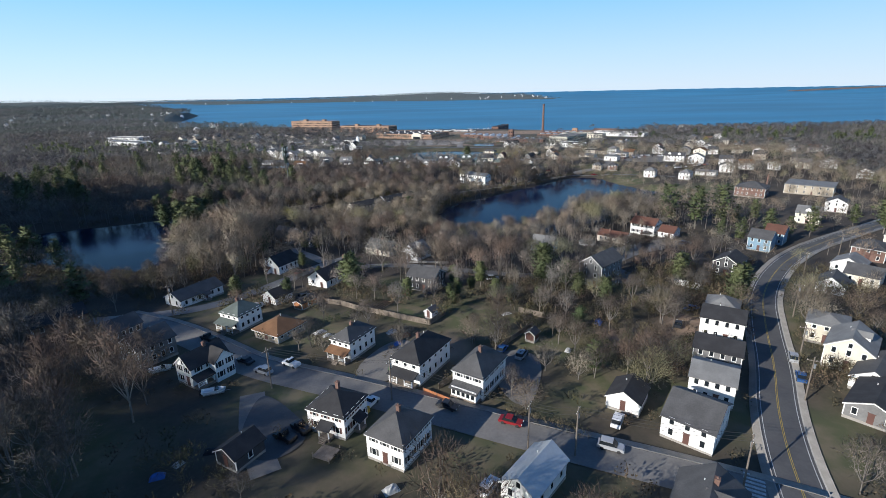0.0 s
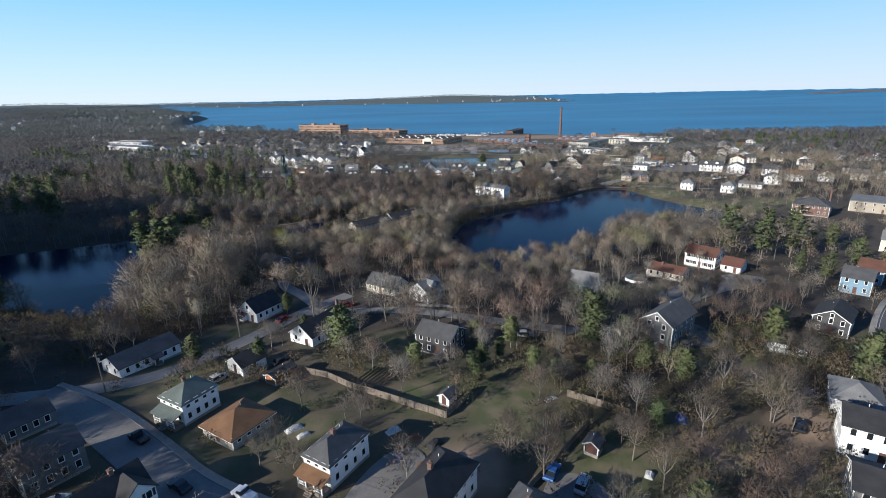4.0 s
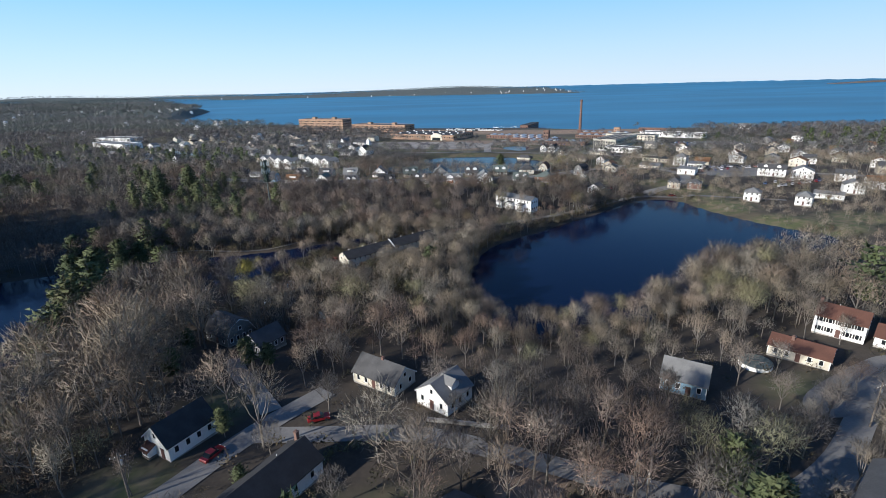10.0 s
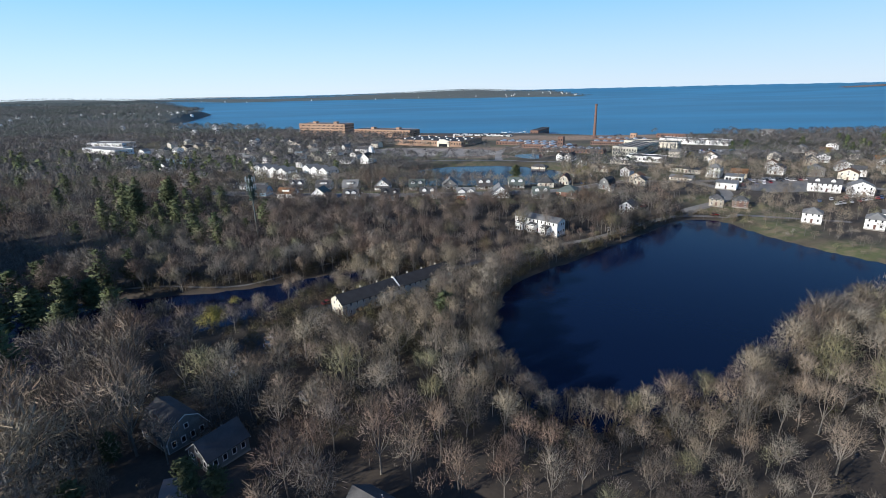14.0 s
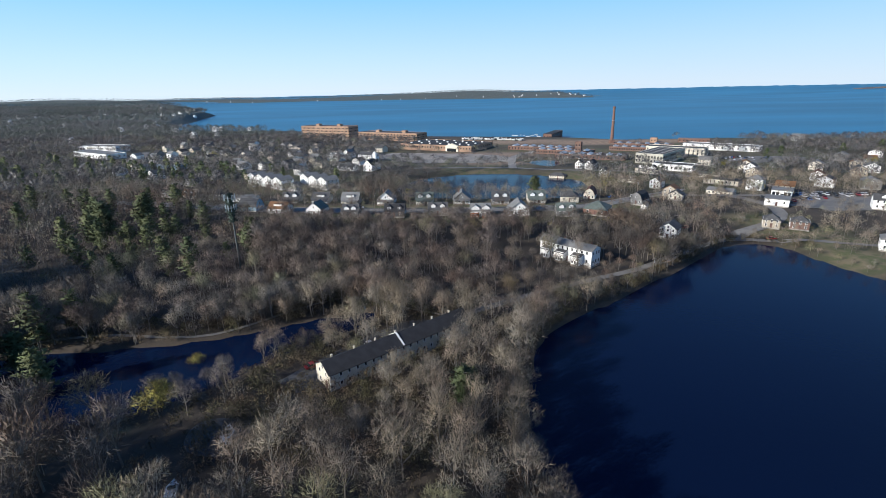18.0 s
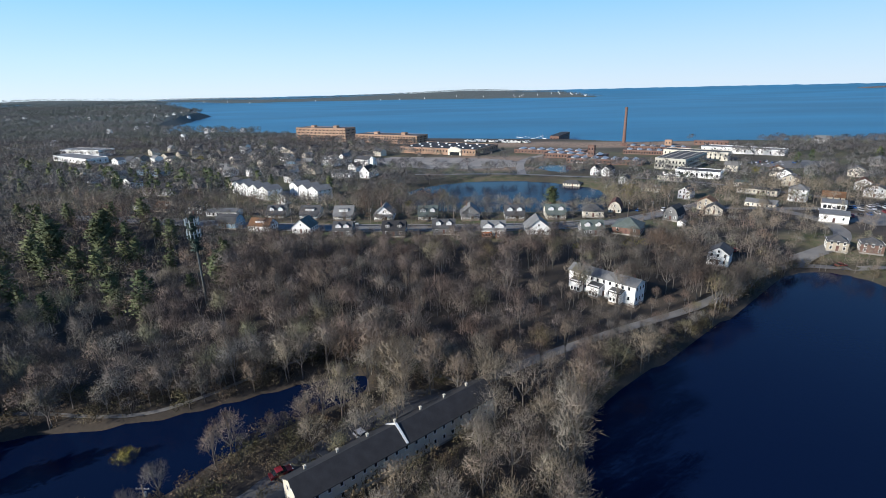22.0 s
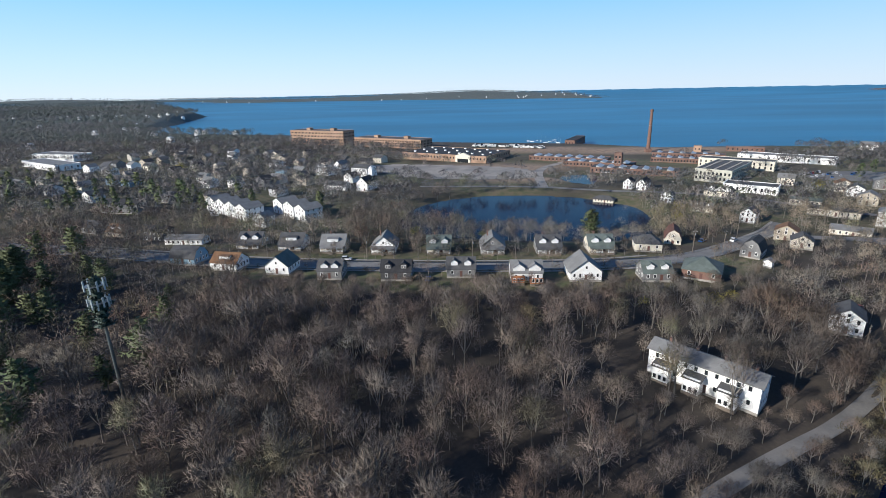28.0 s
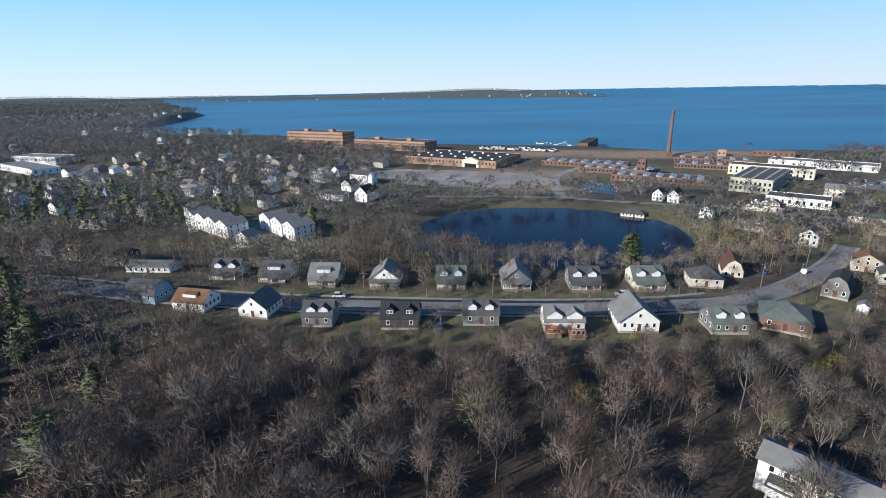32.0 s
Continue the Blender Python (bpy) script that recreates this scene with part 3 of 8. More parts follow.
def road(name, label, points, width, kerbs=(), middle=False, edge=False, mat=None, lift=0.14, foot=1.2):
    ob = tagged(new(name, strip(points, width, lift, mat or ASPHALT, name)), label, "road", kind="structure")
    ROAD_LINES.append((np.array(points, float), width))
    for side in kerbs:
        tagged(new("kerb", strip(points, 0.2, lift + 0.13, KERB, "kerb", side * (width / 2 + 0.1), 0.4)), "pale granite kerb beside the road", "kerb", kind="structure")
        tagged(new("pavement", strip(points, foot, lift + 0.12, WALK, "pavement", side * (width / 2 + 0.2 + foot / 2), 0.4)), "concrete pavement beside the road", "pavement", kind="structure")
    if middle:
        for off in (-0.12, 0.12):
            part("centre_line", strip(points, 0.12, lift + 0.02, YELLOW, "centre_line", off), ob, "double yellow centre line")
    if edge:
        for off in (-width / 2 + 0.5, width / 2 - 0.5):
            part("edge_line", strip(points, 0.12, lift + 0.02, LINE, "edge_line", off), ob, "white edge line")
    return ob


road("road_1", "asphalt side street with patched surface", [(-95, 132), (-77, 124), (-58, 111), (-45, 101), (-23, 92), (0, 81.5), (21, 71.5), (38, 64), (58, 54), (80, 40)], 8.0, kerbs=(1,))
# main road: its shaded look is put into the dark asphalt colour
road("road_2", "wide two-lane main road with yellow centre line", [(30, 0), (45, 35), (55, 62), (64, 80), (74, 96), (83.5, 114), (98, 139), (123, 168), (146, 188), (170, 204), (230, 240)], 7.0, kerbs=(1, -1), middle=True, edge=True, mat=DARKROAD)
road("road_3", "narrow asphalt lane between yards", [(-110, 128), (-86, 133), (-71, 140), (-59, 160), (-50, 180), (-38, 196)], 5.5, mat=PALEROAD)
road("road_4", "narrow asphalt lane through bare trees", [(-50, 180), (-36, 180), (-16, 181), (4, 173), (22, 165), (40, 160), (58, 170), (78, 190), (100, 200)], 5.0, mat=PALEROAD)
road("road_5", "gravel and asphalt road along the pond", [(-66, 288), (-48, 305), (-26, 325), (-5, 341), (25, 360), (60, 379), (96, 411), (116, 421), (150, 408), (190, 395)], 3.6)
road("road_6", "straight residential avenue lined with bungalows", [(-260, 494), (-198, 486), (-146, 475), (-91, 469.5), (-44, 467), (-7, 466.5), (27, 469.5), (44, 471.5), (60, 476), (76, 485), (91, 496), (112, 516), (138, 545)], 7.0, kerbs=(1, -1), mat=PALEROAD)
road("road_7", "pale gravel woodland track by the water", [(-165, 306), (-136, 316), (-105, 314), (-91, 321), (-72, 340), (-60, 347), (-39, 336), (-23, 329)], 1.2, mat=ASPHALT)
road("driveway_2", "pale gravel drive to the house in the woods", [(-48, 188), (-56, 198), (-64, 206), (-66, 212)], 4.5, mat=LOT)
road("driveway_1", "dark asphalt driveway across the side street", [(-41, 90), (-36, 76), (-30, 66)], 5.0)

for side in (-6.4, 6.4):
    AVENUE = [(-230, 490), (-198, 486), (-146, 475), (-91, 469.5), (-44, 467), (-7, 466.5), (27, 469), (45, 473)]
    tagged(new("pavement", strip(AVENUE, 1.5, 0.2, WALK, "pavement", side)), "narrow concrete pavement beside the avenue", "pavement", kind="structure")


# ---- houses ----
FOOT = []            # (x, y, radius) kept clear of trees
SHARED = {}


def shared(key, make):
    if key not in SHARED:
        SHARED[key] = make()
    return SHARED[key]


def window_frame(w, h):
    def make():
        t, lip = 0.12, 0.05
        ox, ot, ob_, ix, iz = w / 2 + t, h / 2 + t, -h / 2 - t - lip, w / 2, h / 2
        v = []
        for y in (-0.08, 0.0):
            v += [(-ox, y, ob_), (ox, y, ob_), (ox, y, ot), (-ox, y, ot), (-ix, y, -iz), (ix, y, -iz), (ix, y, iz), (-ix, y, iz)]
        f = [(i, (i + 1) % 4, 4 + (i + 1) % 4, 4 + i) for i in range(4)]
        f += [(8 + i, 8 + (i + 1) % 4, (i + 1) % 4, i) for i in range(4)]
        f += [(4 + i, 4 + (i + 1) % 4, 12 + (i + 1) % 4, 12 + i) for i in range(4)]
        return mesh_of("window", v, f, TRIM)
    return shared(("frame", w, h), make)


def window_pane(w, h):
    return shared(("pane", w, h), lambda: Shape().box(-w / 2, -0.035, -h / 2, w / 2, 0.0, h / 2).mesh("pane", GLASS))


def shutter(h, mat):
    return shared(("shutter", h, mat.name), lambda: Shape().box(-0.2, -0.05, -h / 2, 0.2, 0, h / 2).mesh("shutter", mat))


def far_window(w, h):
    def make():
        me = Shape().box(-w / 2 - 0.12, -0.08, -h / 2 - 0.15, w / 2 + 0.12, 0, h / 2 + 0.12).mesh("window", [TRIM, GLASS])
        me.clear_geometry()
        o = [(-w / 2 - 0.12, -h / 2 - 0.15), (w / 2 + 0.12, -h / 2 - 0.15), (w / 2 + 0.12, h / 2 + 0.12), (-w / 2 - 0.12, h / 2 + 0.12)]
        n = [(-w / 2, -h / 2), (w / 2, -h / 2), (w / 2, h / 2), (-w / 2, h / 2)]
        v = [(x, -0.08, z) for x, z in o] + [(x, -0.08, z) for x, z in n] + [(x, 0, z) for x, z in o] + [(x, -0.03, z) for x, z in n]
        f = [(i, (i + 1) % 4, 4 + (i + 1) % 4, 4 + i) for i in range(4)] + [(8 + i, 8 + (i + 1) % 4, (i + 1) % 4, i) for i in range(4)]
        f += [(4 + i, 4 + (i + 1) % 4, 12 + (i + 1) % 4, 12 + i) for i in range(4)] + [(12, 13, 14, 15)]
        me.from_pydata(v, [], f)
        me.polygons[12].material_index = 1
        return me
    return shared(("far", w, h), make)


def window(parent, m, w=0.85, h=1.4, shutters=None):
    """A window whose frame stands on a wall; local y points into the wall."""
    if parent.location.y > 330:
        return part("window", far_window(w, h), parent, at=m)
    ob = part("window", window_frame(w, h), parent, at=m)
    part("pane", window_pane(w, h), ob)
    if shutters:
        for side in (-1, 1):
            part("shutter", shutter(h, shutters), ob, at=pose(side * (w / 2 + 0.33), 0, 0))
    return ob


def face(side, L, W, u, z):
    """The pose of something at u along a wall (from its middle) and z up, looking outwards."""
    if side == "s":
        return pose(u, -W / 2, z)
    if side == "n":
        return pose(-u, W / 2, z, 0, 0, 180)
    if side == "w":
        return pose(-L / 2, -u, z, 0, 0, -90)
    return pose(L / 2, u, z, 0, 0, 90)


def gable_walls(L, W, eave, rise, axis, shape="gable", low=-1.5):
    """Walls with the gables that the roof leaves open."""
    s = Shape()
    if shape in ("hip", "flat"):
        return s.box(-L / 2, -W / 2, low, L / 2, W / 2, eave)
    half = (W if axis == "x" else L) / 2
    if shape == "gambrel":
        top = [(half, eave), (half * 0.62, eave + rise * 0.68), (0, eave + rise), (-half * 0.62, eave + rise * 0.68), (-half, eave)]
    else:
        top = [(half, eave), (0, eave + rise), (-half, eave)]
    return s.extrude([(-half, low), (half, low)] + top, axis, -(L if axis == "x" else W) / 2, (L if axis == "x" else W) / 2)


def roof_mesh(L, W, eave, rise, axis, shape, over, mat, name="roof", thick=0.16):
    s = Shape()
    if shape == "flat":
        s.box(-L / 2 - over, -W / 2 - over, eave, L / 2 + over, W / 2 + over, eave + 0.35)
        return s.mesh(name, mat)
    if shape == "hip":
        a, b = L / 2 + over, W / 2 + over
        drop = over * rise / (min(L, W) / 2)
        e = eave - drop
        r = max(abs(a - b), 0.15)
        rx, ry = (r, 0) if a >= b else (0, r)
        ridge = [(-rx, -ry, eave + rise), (rx, ry, eave + rise)]
        v = [(-a, -b, e), (a, -b, e), (a, b, e), (-a, b, e)]
        low = [(p[0], p[1], p[2] - thick) for p in v]
        f = [(0, 1, 5, 4), (2, 3, 4, 5), (1, 2, 5), (3, 0, 4)] if a >= b else [(0, 1, 4), (1, 2, 5, 4), (2, 3, 5), (3, 0, 4, 5)]
        s.add(v + ridge + low, f + [(6, 7, 1, 0), (7, 8, 2, 1), (8, 9, 3, 2), (9, 6, 0, 3), (9, 8, 7, 6)])
        return s.mesh(name, mat)
    half = (W if axis == "x" else L) / 2
    end = (L if axis == "x" else W) / 2 + over
    k = rise / half
    if shape == "gambrel":
        prof = [(half + over, eave - over * 1.2), (half * 0.62, eave + rise * 0.68), (0, eave + rise), (-half * 0.62, eave + rise * 0.68), (-half - over, eave - over * 1.2)]
    elif shape == "saltbox":
        prof = [(half + over, eave - k * over), (0, eave + rise), (-half * 1.5 - over, eave - k * (half * 0.5 + over))]
    else:
        prof = [(half + over, eave - k * over), (0, eave + rise), (-half - over, eave - k * over)]
    up = [(p[0], p[1] + thick) for p in prof]
    s.extrude(prof + up[::-1], axis, -end, end)
    return s.mesh(name, mat)


def trim_boards(h, L, W, eave, rise, axis, shape, over):
    """White boards along the eaves or up the gables."""
    if shape in ("hip", "flat"):
        drop = over * rise / (min(L, W) / 2) if shape == "hip" else 0
        a, b, e = L / 2 + over - 0.02, W / 2 + over - 0.02, eave - drop
        s = Shape()
        v = [(-a, -b), (a, -b), (a, b), (-a, b)]
        w = [(x * 0.985, y * 0.98) for x, y in v]
        ring = [(x, y, e - 0.36) for x, y in v] + [(x, y, e - 0.16) for x, y in v] + [(x, y, e - 0.36) for x, y in w]
        f = [(i, (i + 1) % 4, 4 + (i + 1) % 4, 4 + i) for i in range(4)] + [(8 + i, 8 + (i + 1) % 4, (i + 1) % 4, i) for i in range(4)]
        part("fascia", s.add(ring, f).mesh("fascia", TRIM), h, "white eaves board")
        return
    half = (W if axis == "x" else L) / 2
    end = (L if axis == "x" else W) / 2 + over
    k = rise / half
    if shape == "gambrel":
        prof = [(half + over, eave - over * 1.2), (half * 0.62, eave + rise * 0.68), (0, eave + rise), (-half * 0.62, eave + rise * 0.68), (-half - over, eave - over * 1.2)]
    else:
        prof = [(half + over, eave - k * over), (0, eave + rise), (-half - over, eave - k * over)]
    low = [(p[0], p[1] - 0.24) for p in prof]
    for sgn in (-1, 1):
        part("rake_board", Shape().extrude(low + prof[::-1], axis, sgn * end, sgn * (end - 0.06)).mesh("rake_board", TRIM), h, "white gable board")


def chimney(parent, x, y, z0, z1, mat=None, size=0.65):
    s = Shape().box(-size / 2, -size / 2, z0, size / 2, size / 2, z1).box(-size / 2 - 0.07, -size / 2 - 0.07, z1, size / 2 + 0.07, size / 2 + 0.07, z1 + 0.16).box(-0.12, -0.12, z1 + 0.16, 0.12, 0.12, z1 + 0.4)
    return part("chimney", s.mesh("chimney", mat or BRICK), parent, "square brick chimney", at=pose(x, y, 0))


def porch(parent, side, L, W, u, wide, deep, high, roofmat, wallmat=None, posts=4, steps=True):
    """An open porch against a wall: deck, roof, posts, railings, steps; closed with glass if wallmat is given."""
    m = face(side, L, W, u, 0)
    part("porch_deck", Shape().box(-wide / 2, -deep, -1.0, wide / 2, 0, 0.55).mesh("porch_deck", WOOD), parent, at=m)
    prof = [(-deep - 0.3, high - 0.25), (0.0, high + 0.55), (0.0, high + 0.4), (-deep - 0.3, high - 0.4)]
    part("porch_roof", Shape().extrude(prof, "x", -wide / 2 - 0.3, wide / 2 + 0.3).mesh("porch_roof", roofmat), parent, at=m)
    if wallmat:
        part("porch_wall", Shape().box(-wide / 2 + 0.1, -deep + 0.1, 0.5, wide / 2 - 0.1, 0, high).mesh("porch_wall", wallmat), parent, at=m)
        n = max(2, int(wide / 1.2))
        for i in range(n):
            window(parent, m @ pose((i + 0.5) / n * (wide - 0.4) - (wide - 0.4) / 2, -deep + 0.1, 1.6), 0.75, 1.2)
    else:
        for i in range(posts):
            x = (i / (posts - 1) - 0.5) * (wide - 0.3)
            part("porch_post", shared(("post", high), lambda: Shape().box(-0.1, -0.1, 0.55, 0.1, 0.1, high - 0.2).mesh("porch_post", TRIM)), parent, at=m @ pose(x, -deep + 0.15, 0))
            if i and i != (posts + 1) // 2:
                w = (wide - 0.3) / (posts - 1)
                s = Shape().box(-w, -0.04, 1.3, 0, 0.04, 1.4).box(-w, -0.03, 0.7, 0, 0.03, 0.78)
                for j in range(1, 7):
                    s.box(-w * j / 7 - 0.03, -0.02, 0.7, -w * j / 7 + 0.03, 0.02, 1.3)
                part("railing", s.mesh("railing", TRIM), parent, at=m @ pose(x, -deep + 0.15, 0))
    if steps:
        s = Shape()
        for i in range(4):
            s.box(-0.7, -deep - 0.3 * (i + 1), -1.0, 0.7, -deep - 0.3 * i, 0.42 - 0.18 * i)
        part("porch_steps", s.mesh("porch_steps", WOOD), parent, at=m)


def dormer(parent, m, w, h, deep, roofmat, wallmat, shed=False):
    """A dormer whose front stands at m, looking outwards along -y."""
    if shed:
        s = Shape().extrude([(0, -0.6), (0, h), (deep, h + 0.25), (deep, -0.6)], "x", -w / 2, w / 2)
        r = Shape().extrude([(-0.25, h), (-0.25, h + 0.14), (deep + 0.1, h + 0.5), (deep + 0.1, h + 0.34)], "x", -w / 2 - 0.2, w / 2 + 0.2)
    else:
        s = Shape().extrude([(-w / 2, -0.6), (w / 2, -0.6), (w / 2, h), (0, h + w * 0.36), (-w / 2, h)], "y", 0, deep)
        k = 0.72
        prof = [(-w / 2 - 0.25, h - 0.25 * k), (0, h + w * 0.36), (w / 2 + 0.25, h - 0.25 * k)]
        r = Shape().extrude(prof + [(p[0], p[1] + 0.14) for p in prof[::-1]], "y", -0.25, deep + 0.4)
    ob = part("dormer", s.mesh("dormer", WHITE if wallmat in (GREY, TAN, CREAM) else wallmat), parent, at=m)
    part("dormer_roof", r.mesh("dormer_roof", roofmat), ob)
    n = max(1, int(w / 1.1))
    for i in range(n):
        wm = window_frame(0.65, 0.9)
        part("dormer_window", wm, ob, at=pose((i - (n - 1) / 2) * 0.95, 0, h * 0.5))


def house(label, x, y, a, L, W, eave=5.4, rise=2.4, axis="x", shape="gable", wall=None, roof=None, near=True, rows=2, cols=(4, 3), sides="wsn", shutters=None,
          porches=(), stack=None, dormers=(), over=0.35, door="w", name="house", category="house", win=(0.75, 1.25), z=None, group="", keep=1.0):
    """A house. x, y: its corner nearest the camera (or its middle with near=False); a: degrees of its long axis; L along that axis, W across it to the left.
    rows, cols: storeys of windows, and how many on the long and the short sides."""
    wall, roof = wall or WHITE, roof or R_BLACK
    ca, sa = math.cos(radians(a)), math.sin(radians(a))
    if near:
        x, y = x + ca * L / 2 - sa * W / 2, y + sa * L / 2 + ca * W / 2
    if z is None:
        z = min(gz(x + ca * L / 3 * i - sa * W / 3 * j, y + sa * L / 3 * i + ca * W / 3 * j) for i in (-1, 1) for j in (-1, 1)) + 0.35
    FOOT.append((x, y, math.hypot(L, W) / 2 * keep, ca, sa, L / 2, W / 2))
    h = thing(name, label, category, pose(x, y, z, 0, 0, a), group)
    part("wall", gable_walls(L, W, eave, rise, axis, shape).mesh("wall", wall), h)
    part("roof", roof_mesh(L, W, eave, rise, axis, shape, over, roof), h)
    part("foundation", Shape().box(-L / 2 - 0.03, -W / 2 - 0.03, -1.6, L / 2 + 0.03, W / 2 + 0.03, 0.35).mesh("foundation", CONCRETE), h)
    for c in (-1, 1) if y < 330 else ():
        part("corner_board", Shape().box(-L / 2 - 0.03, c * W / 2 - 0.1, 0.35, -L / 2 + 0.1, c * W / 2 + 0.1, eave).mesh("corner_board", TRIM), h)
    if y < 230:
        trim_boards(h, L, W, eave, rise, axis, shape, over)
        part("vent_pipe", shared("vent_pipe", lambda: Shape().tube((0, 0, -0.4), (0, 0, 0.55), 0.07, 0.07, 6).mesh("vent_pipe", TRIM)), h, at=pose(L * 0.18, W * 0.12, eave + rise * 0.72))
    per = eave / rows
    for side in sides:
        n = cols[0] if side in "sn" else cols[1]
        span = L if side in "sn" else W
        for r in range(rows):
            for i in range(n):
                u = ((i + 0.5) / n - 0.5) * span * 0.92
                if r == 0 and side == door and i == n // 2:
                    part("door", shared("door", lambda: Shape().box(-0.5, -0.06, 0.3, 0.5, 0, 2.4).box(-0.62, -0.09, 2.4, 0.62, 0, 2.52).box(0.34, -0.1, 1.25, 0.4, -0.06, 1.35).mesh("door", DOOR)), h, "panelled front door", at=face(side, L, W, u, 0))
                    continue
                if y > 520 and side == "n":
                    continue
                window(h, face(side, L, W, u, r * per + 0.55 + per * 0.52 - (0.25 if rows == 1 else 0.1)), *win, shutters=shutters)
    gabled = {"x": "we", "y": "sn"}[axis]
    if shape != "hip" and shape != "flat":
        for side in gabled:
            if side in sides and rise > 1.8:
                window(h, face(side, L, W, 0, eave + rise * 0.35), 0.7, 1.0)
    if stack:
        sx_, sy_, hi = stack
        chimney(h, sx_ * L / 2, sy_ * W / 2, eave - 0.5, eave + rise + hi)
    for p in porches:
        porch(h, p[0], L, W, *p[1:])
    for d in dormers:
        side, u, w, hh, inset, shed = d
        m = face(side, L, W, u, 0)
        half = (W if side in "sn" else L) / 2
        m = m @ pose(0, inset, eave + rise * inset / half - 0.1)
        dormer(h, m, w, hh, half - inset + 0.3, roof, wall, shed)
    return h


# the side street below the start
corner_house = house("white two-storey house with black gable roof and side wing", -54.6, 92.6, 58, 9.0, 5.6, 4.8, 2.4, "x", "gable", WHITE, R_BLACK, cols=(3, 2), porches=[("s", -2.4, 4.0, 1.8, 2.5, R_BLACK, None, 3, False)], shutters=R_BLACK, stack=(0.2, 0, 0.7))
part("wing_wall", Shape().extrude([(-0.2, -1.5), (4.4, -1.5), (4.4, 4.8), (2.1, 6.8), (-0.2, 4.8)], "y", -5.0, 0.0).mesh("wing_wall", WHITE), corner_house)
part("wing_roof", Shape().extrude([(-0.6, 4.45), (2.1, 6.85), (4.8, 4.45), (4.8, 4.62), (2.1, 7.02), (-0.6, 4.62)], "y", -5.35, 0.2).mesh("wing_roof", R_BLACK), corner_house, "black gable roof of the wing")
for u_ in (0.9, 3.3):
    for z_ in (1.5, 3.9):
        window(corner_house, pose(u_, -5.0, z_), 0.8, 1.3, shutters=R_BLACK)
house("grey shingled two-storey house under bare trees", -71.1, 101.2, 57, 9, 8, 5.0, 2.6, "x", "gable", GREY, R_GREY)
house("small low house with weathered grey roof", -86.4, 114.8, 57, 8, 7, 3.0, 2.2, "x", "gable", GREY, R_GREY, rows=1)
house("low dark-roofed house with orange brick end", -110, 119, 52, 13, 8, 3.0, 2.2, "x", "gable", BRICK, R_BLACK, rows=1)
house("long white ranch house with grey roof beside the lane", -80.9, 139.5, 60, 15, 8, 3.0, 2.0, "x", "gable", WHITE, R_GREY, rows=1, cols=(6, 2), door="s", porches=[("s", 1, 2.2, 1.4, 2.5, R_GREY, None, 2)])
house("white two-storey house with grey-green hip roof", -55.3, 120.2, 62, 8, 7, 4.9, 2.3, "x", "hip", WHITE, R_GREEN, porches=[("w", 0, 6.5, 2.2, 2.7, R_GREEN, None, 4)], stack=(-0.1, 0.1, 0.6))
house("one-storey house with broad orange-brown hip roof", -42.6, 112.8, 60, 9.2, 8.6, 2.7, 2.1, "x", "hip", TAN, R_BROWN, rows=1, over=0.6)
house("white two-storey house with orange porch roof and grey hip roof", -22.3, 102.8, 60, 9.6, 5.7, 5.1, 2.1, "x", "hip", WHITE, R_GREY, porches=[("w", 0, 5.6, 2.0, 2.7, R_BROWN, None, 4)], stack=(-0.1, 0, 0.6))
house("long white two-storey house with black gable roof and railed front porch", -5.5, 91.5, 59, 13, 7.2, 5.6, 2.8, "x", "hip", WHITE, R_BLACK, cols=(5, 3), porches=[("w", 0, 6.2, 2.2, 2.8, R_BLACK, None, 4)], stack=(-0.15, 0.05, 0.9))
house("white two-storey house with grey hip roof and glazed porch", 7.5, 85.6, 57, 10.5, 7.0, 5.6, 3.0, "x", "hip", WHITE, R_GREY, cols=(4, 3), porches=[("w", 0, 6.0, 2.0, 2.6, R_GREY, WHITE, 4, False)], stack=(-0.1, -0.1, 0.7), shutters=R_GREY)
house("white two-storey house with black hip roof and dark shutters", -18.4, 74.3, 66, 7.6, 8.0, 5.0, 2.3, "y", "hip", WHITE, R_BLACK, porches=[("w", 0.4, 2.4, 1.6, 2.6, R_BLACK, None, 2), ("s", 0, 2.2, 1.4, 2.6, R_BLACK, None, 2, False)], shutters=DOOR, stack=(0.3, 0.1, 0.8))
house("white two-storey house with worn grey hip roof", -7.2, 65.9, 60, 9.0, 7.4, 5.3, 2.7, "x", "hip", WHITE, R_GREY, stack=(0.0, 0, 0.8), shutters=R_GREY)
house("white gabled workshop with pale metal roof", 12.6, 56.2, 50, 10, 5.8, 3.4, 2.0, "x", "gable", WHITE, R_METAL, rows=1, cols=(3, 2))
house("grey-roofed cottage with small dormer beside the crossing", 37, 47, 55, 11, 9, 3.4, 3.0, "x", "gable", TAN, R_GREY, rows=1, stack=(0.3, -0.1, 0.6), dormers=[("s", 0, 1.8, 1.2, 1.6, False)])
house("small dark-roofed white garage beside a lawn", 36.8, 79.3, 55, 7, 6.2, 2.8, 1.8, "x", "gable", WHITE, R_BLACK, rows=1, cols=(2, 1), name="garage", category="garage")
house("white house with broad grey gable roof beside the main road", 44.9, 68.2, 48, 11, 8.5, 4.4, 2.8, "y", "gable", WHITE, R_GREY, cols=(3, 3))
house("black garden garage with boards stacked beside it", -35, 66.5, 60, 6, 5, 2.6, 1.5, "x", "gable", DARK, R_BLACK, rows=1, cols=(1, 1), name="garage", category="garage")
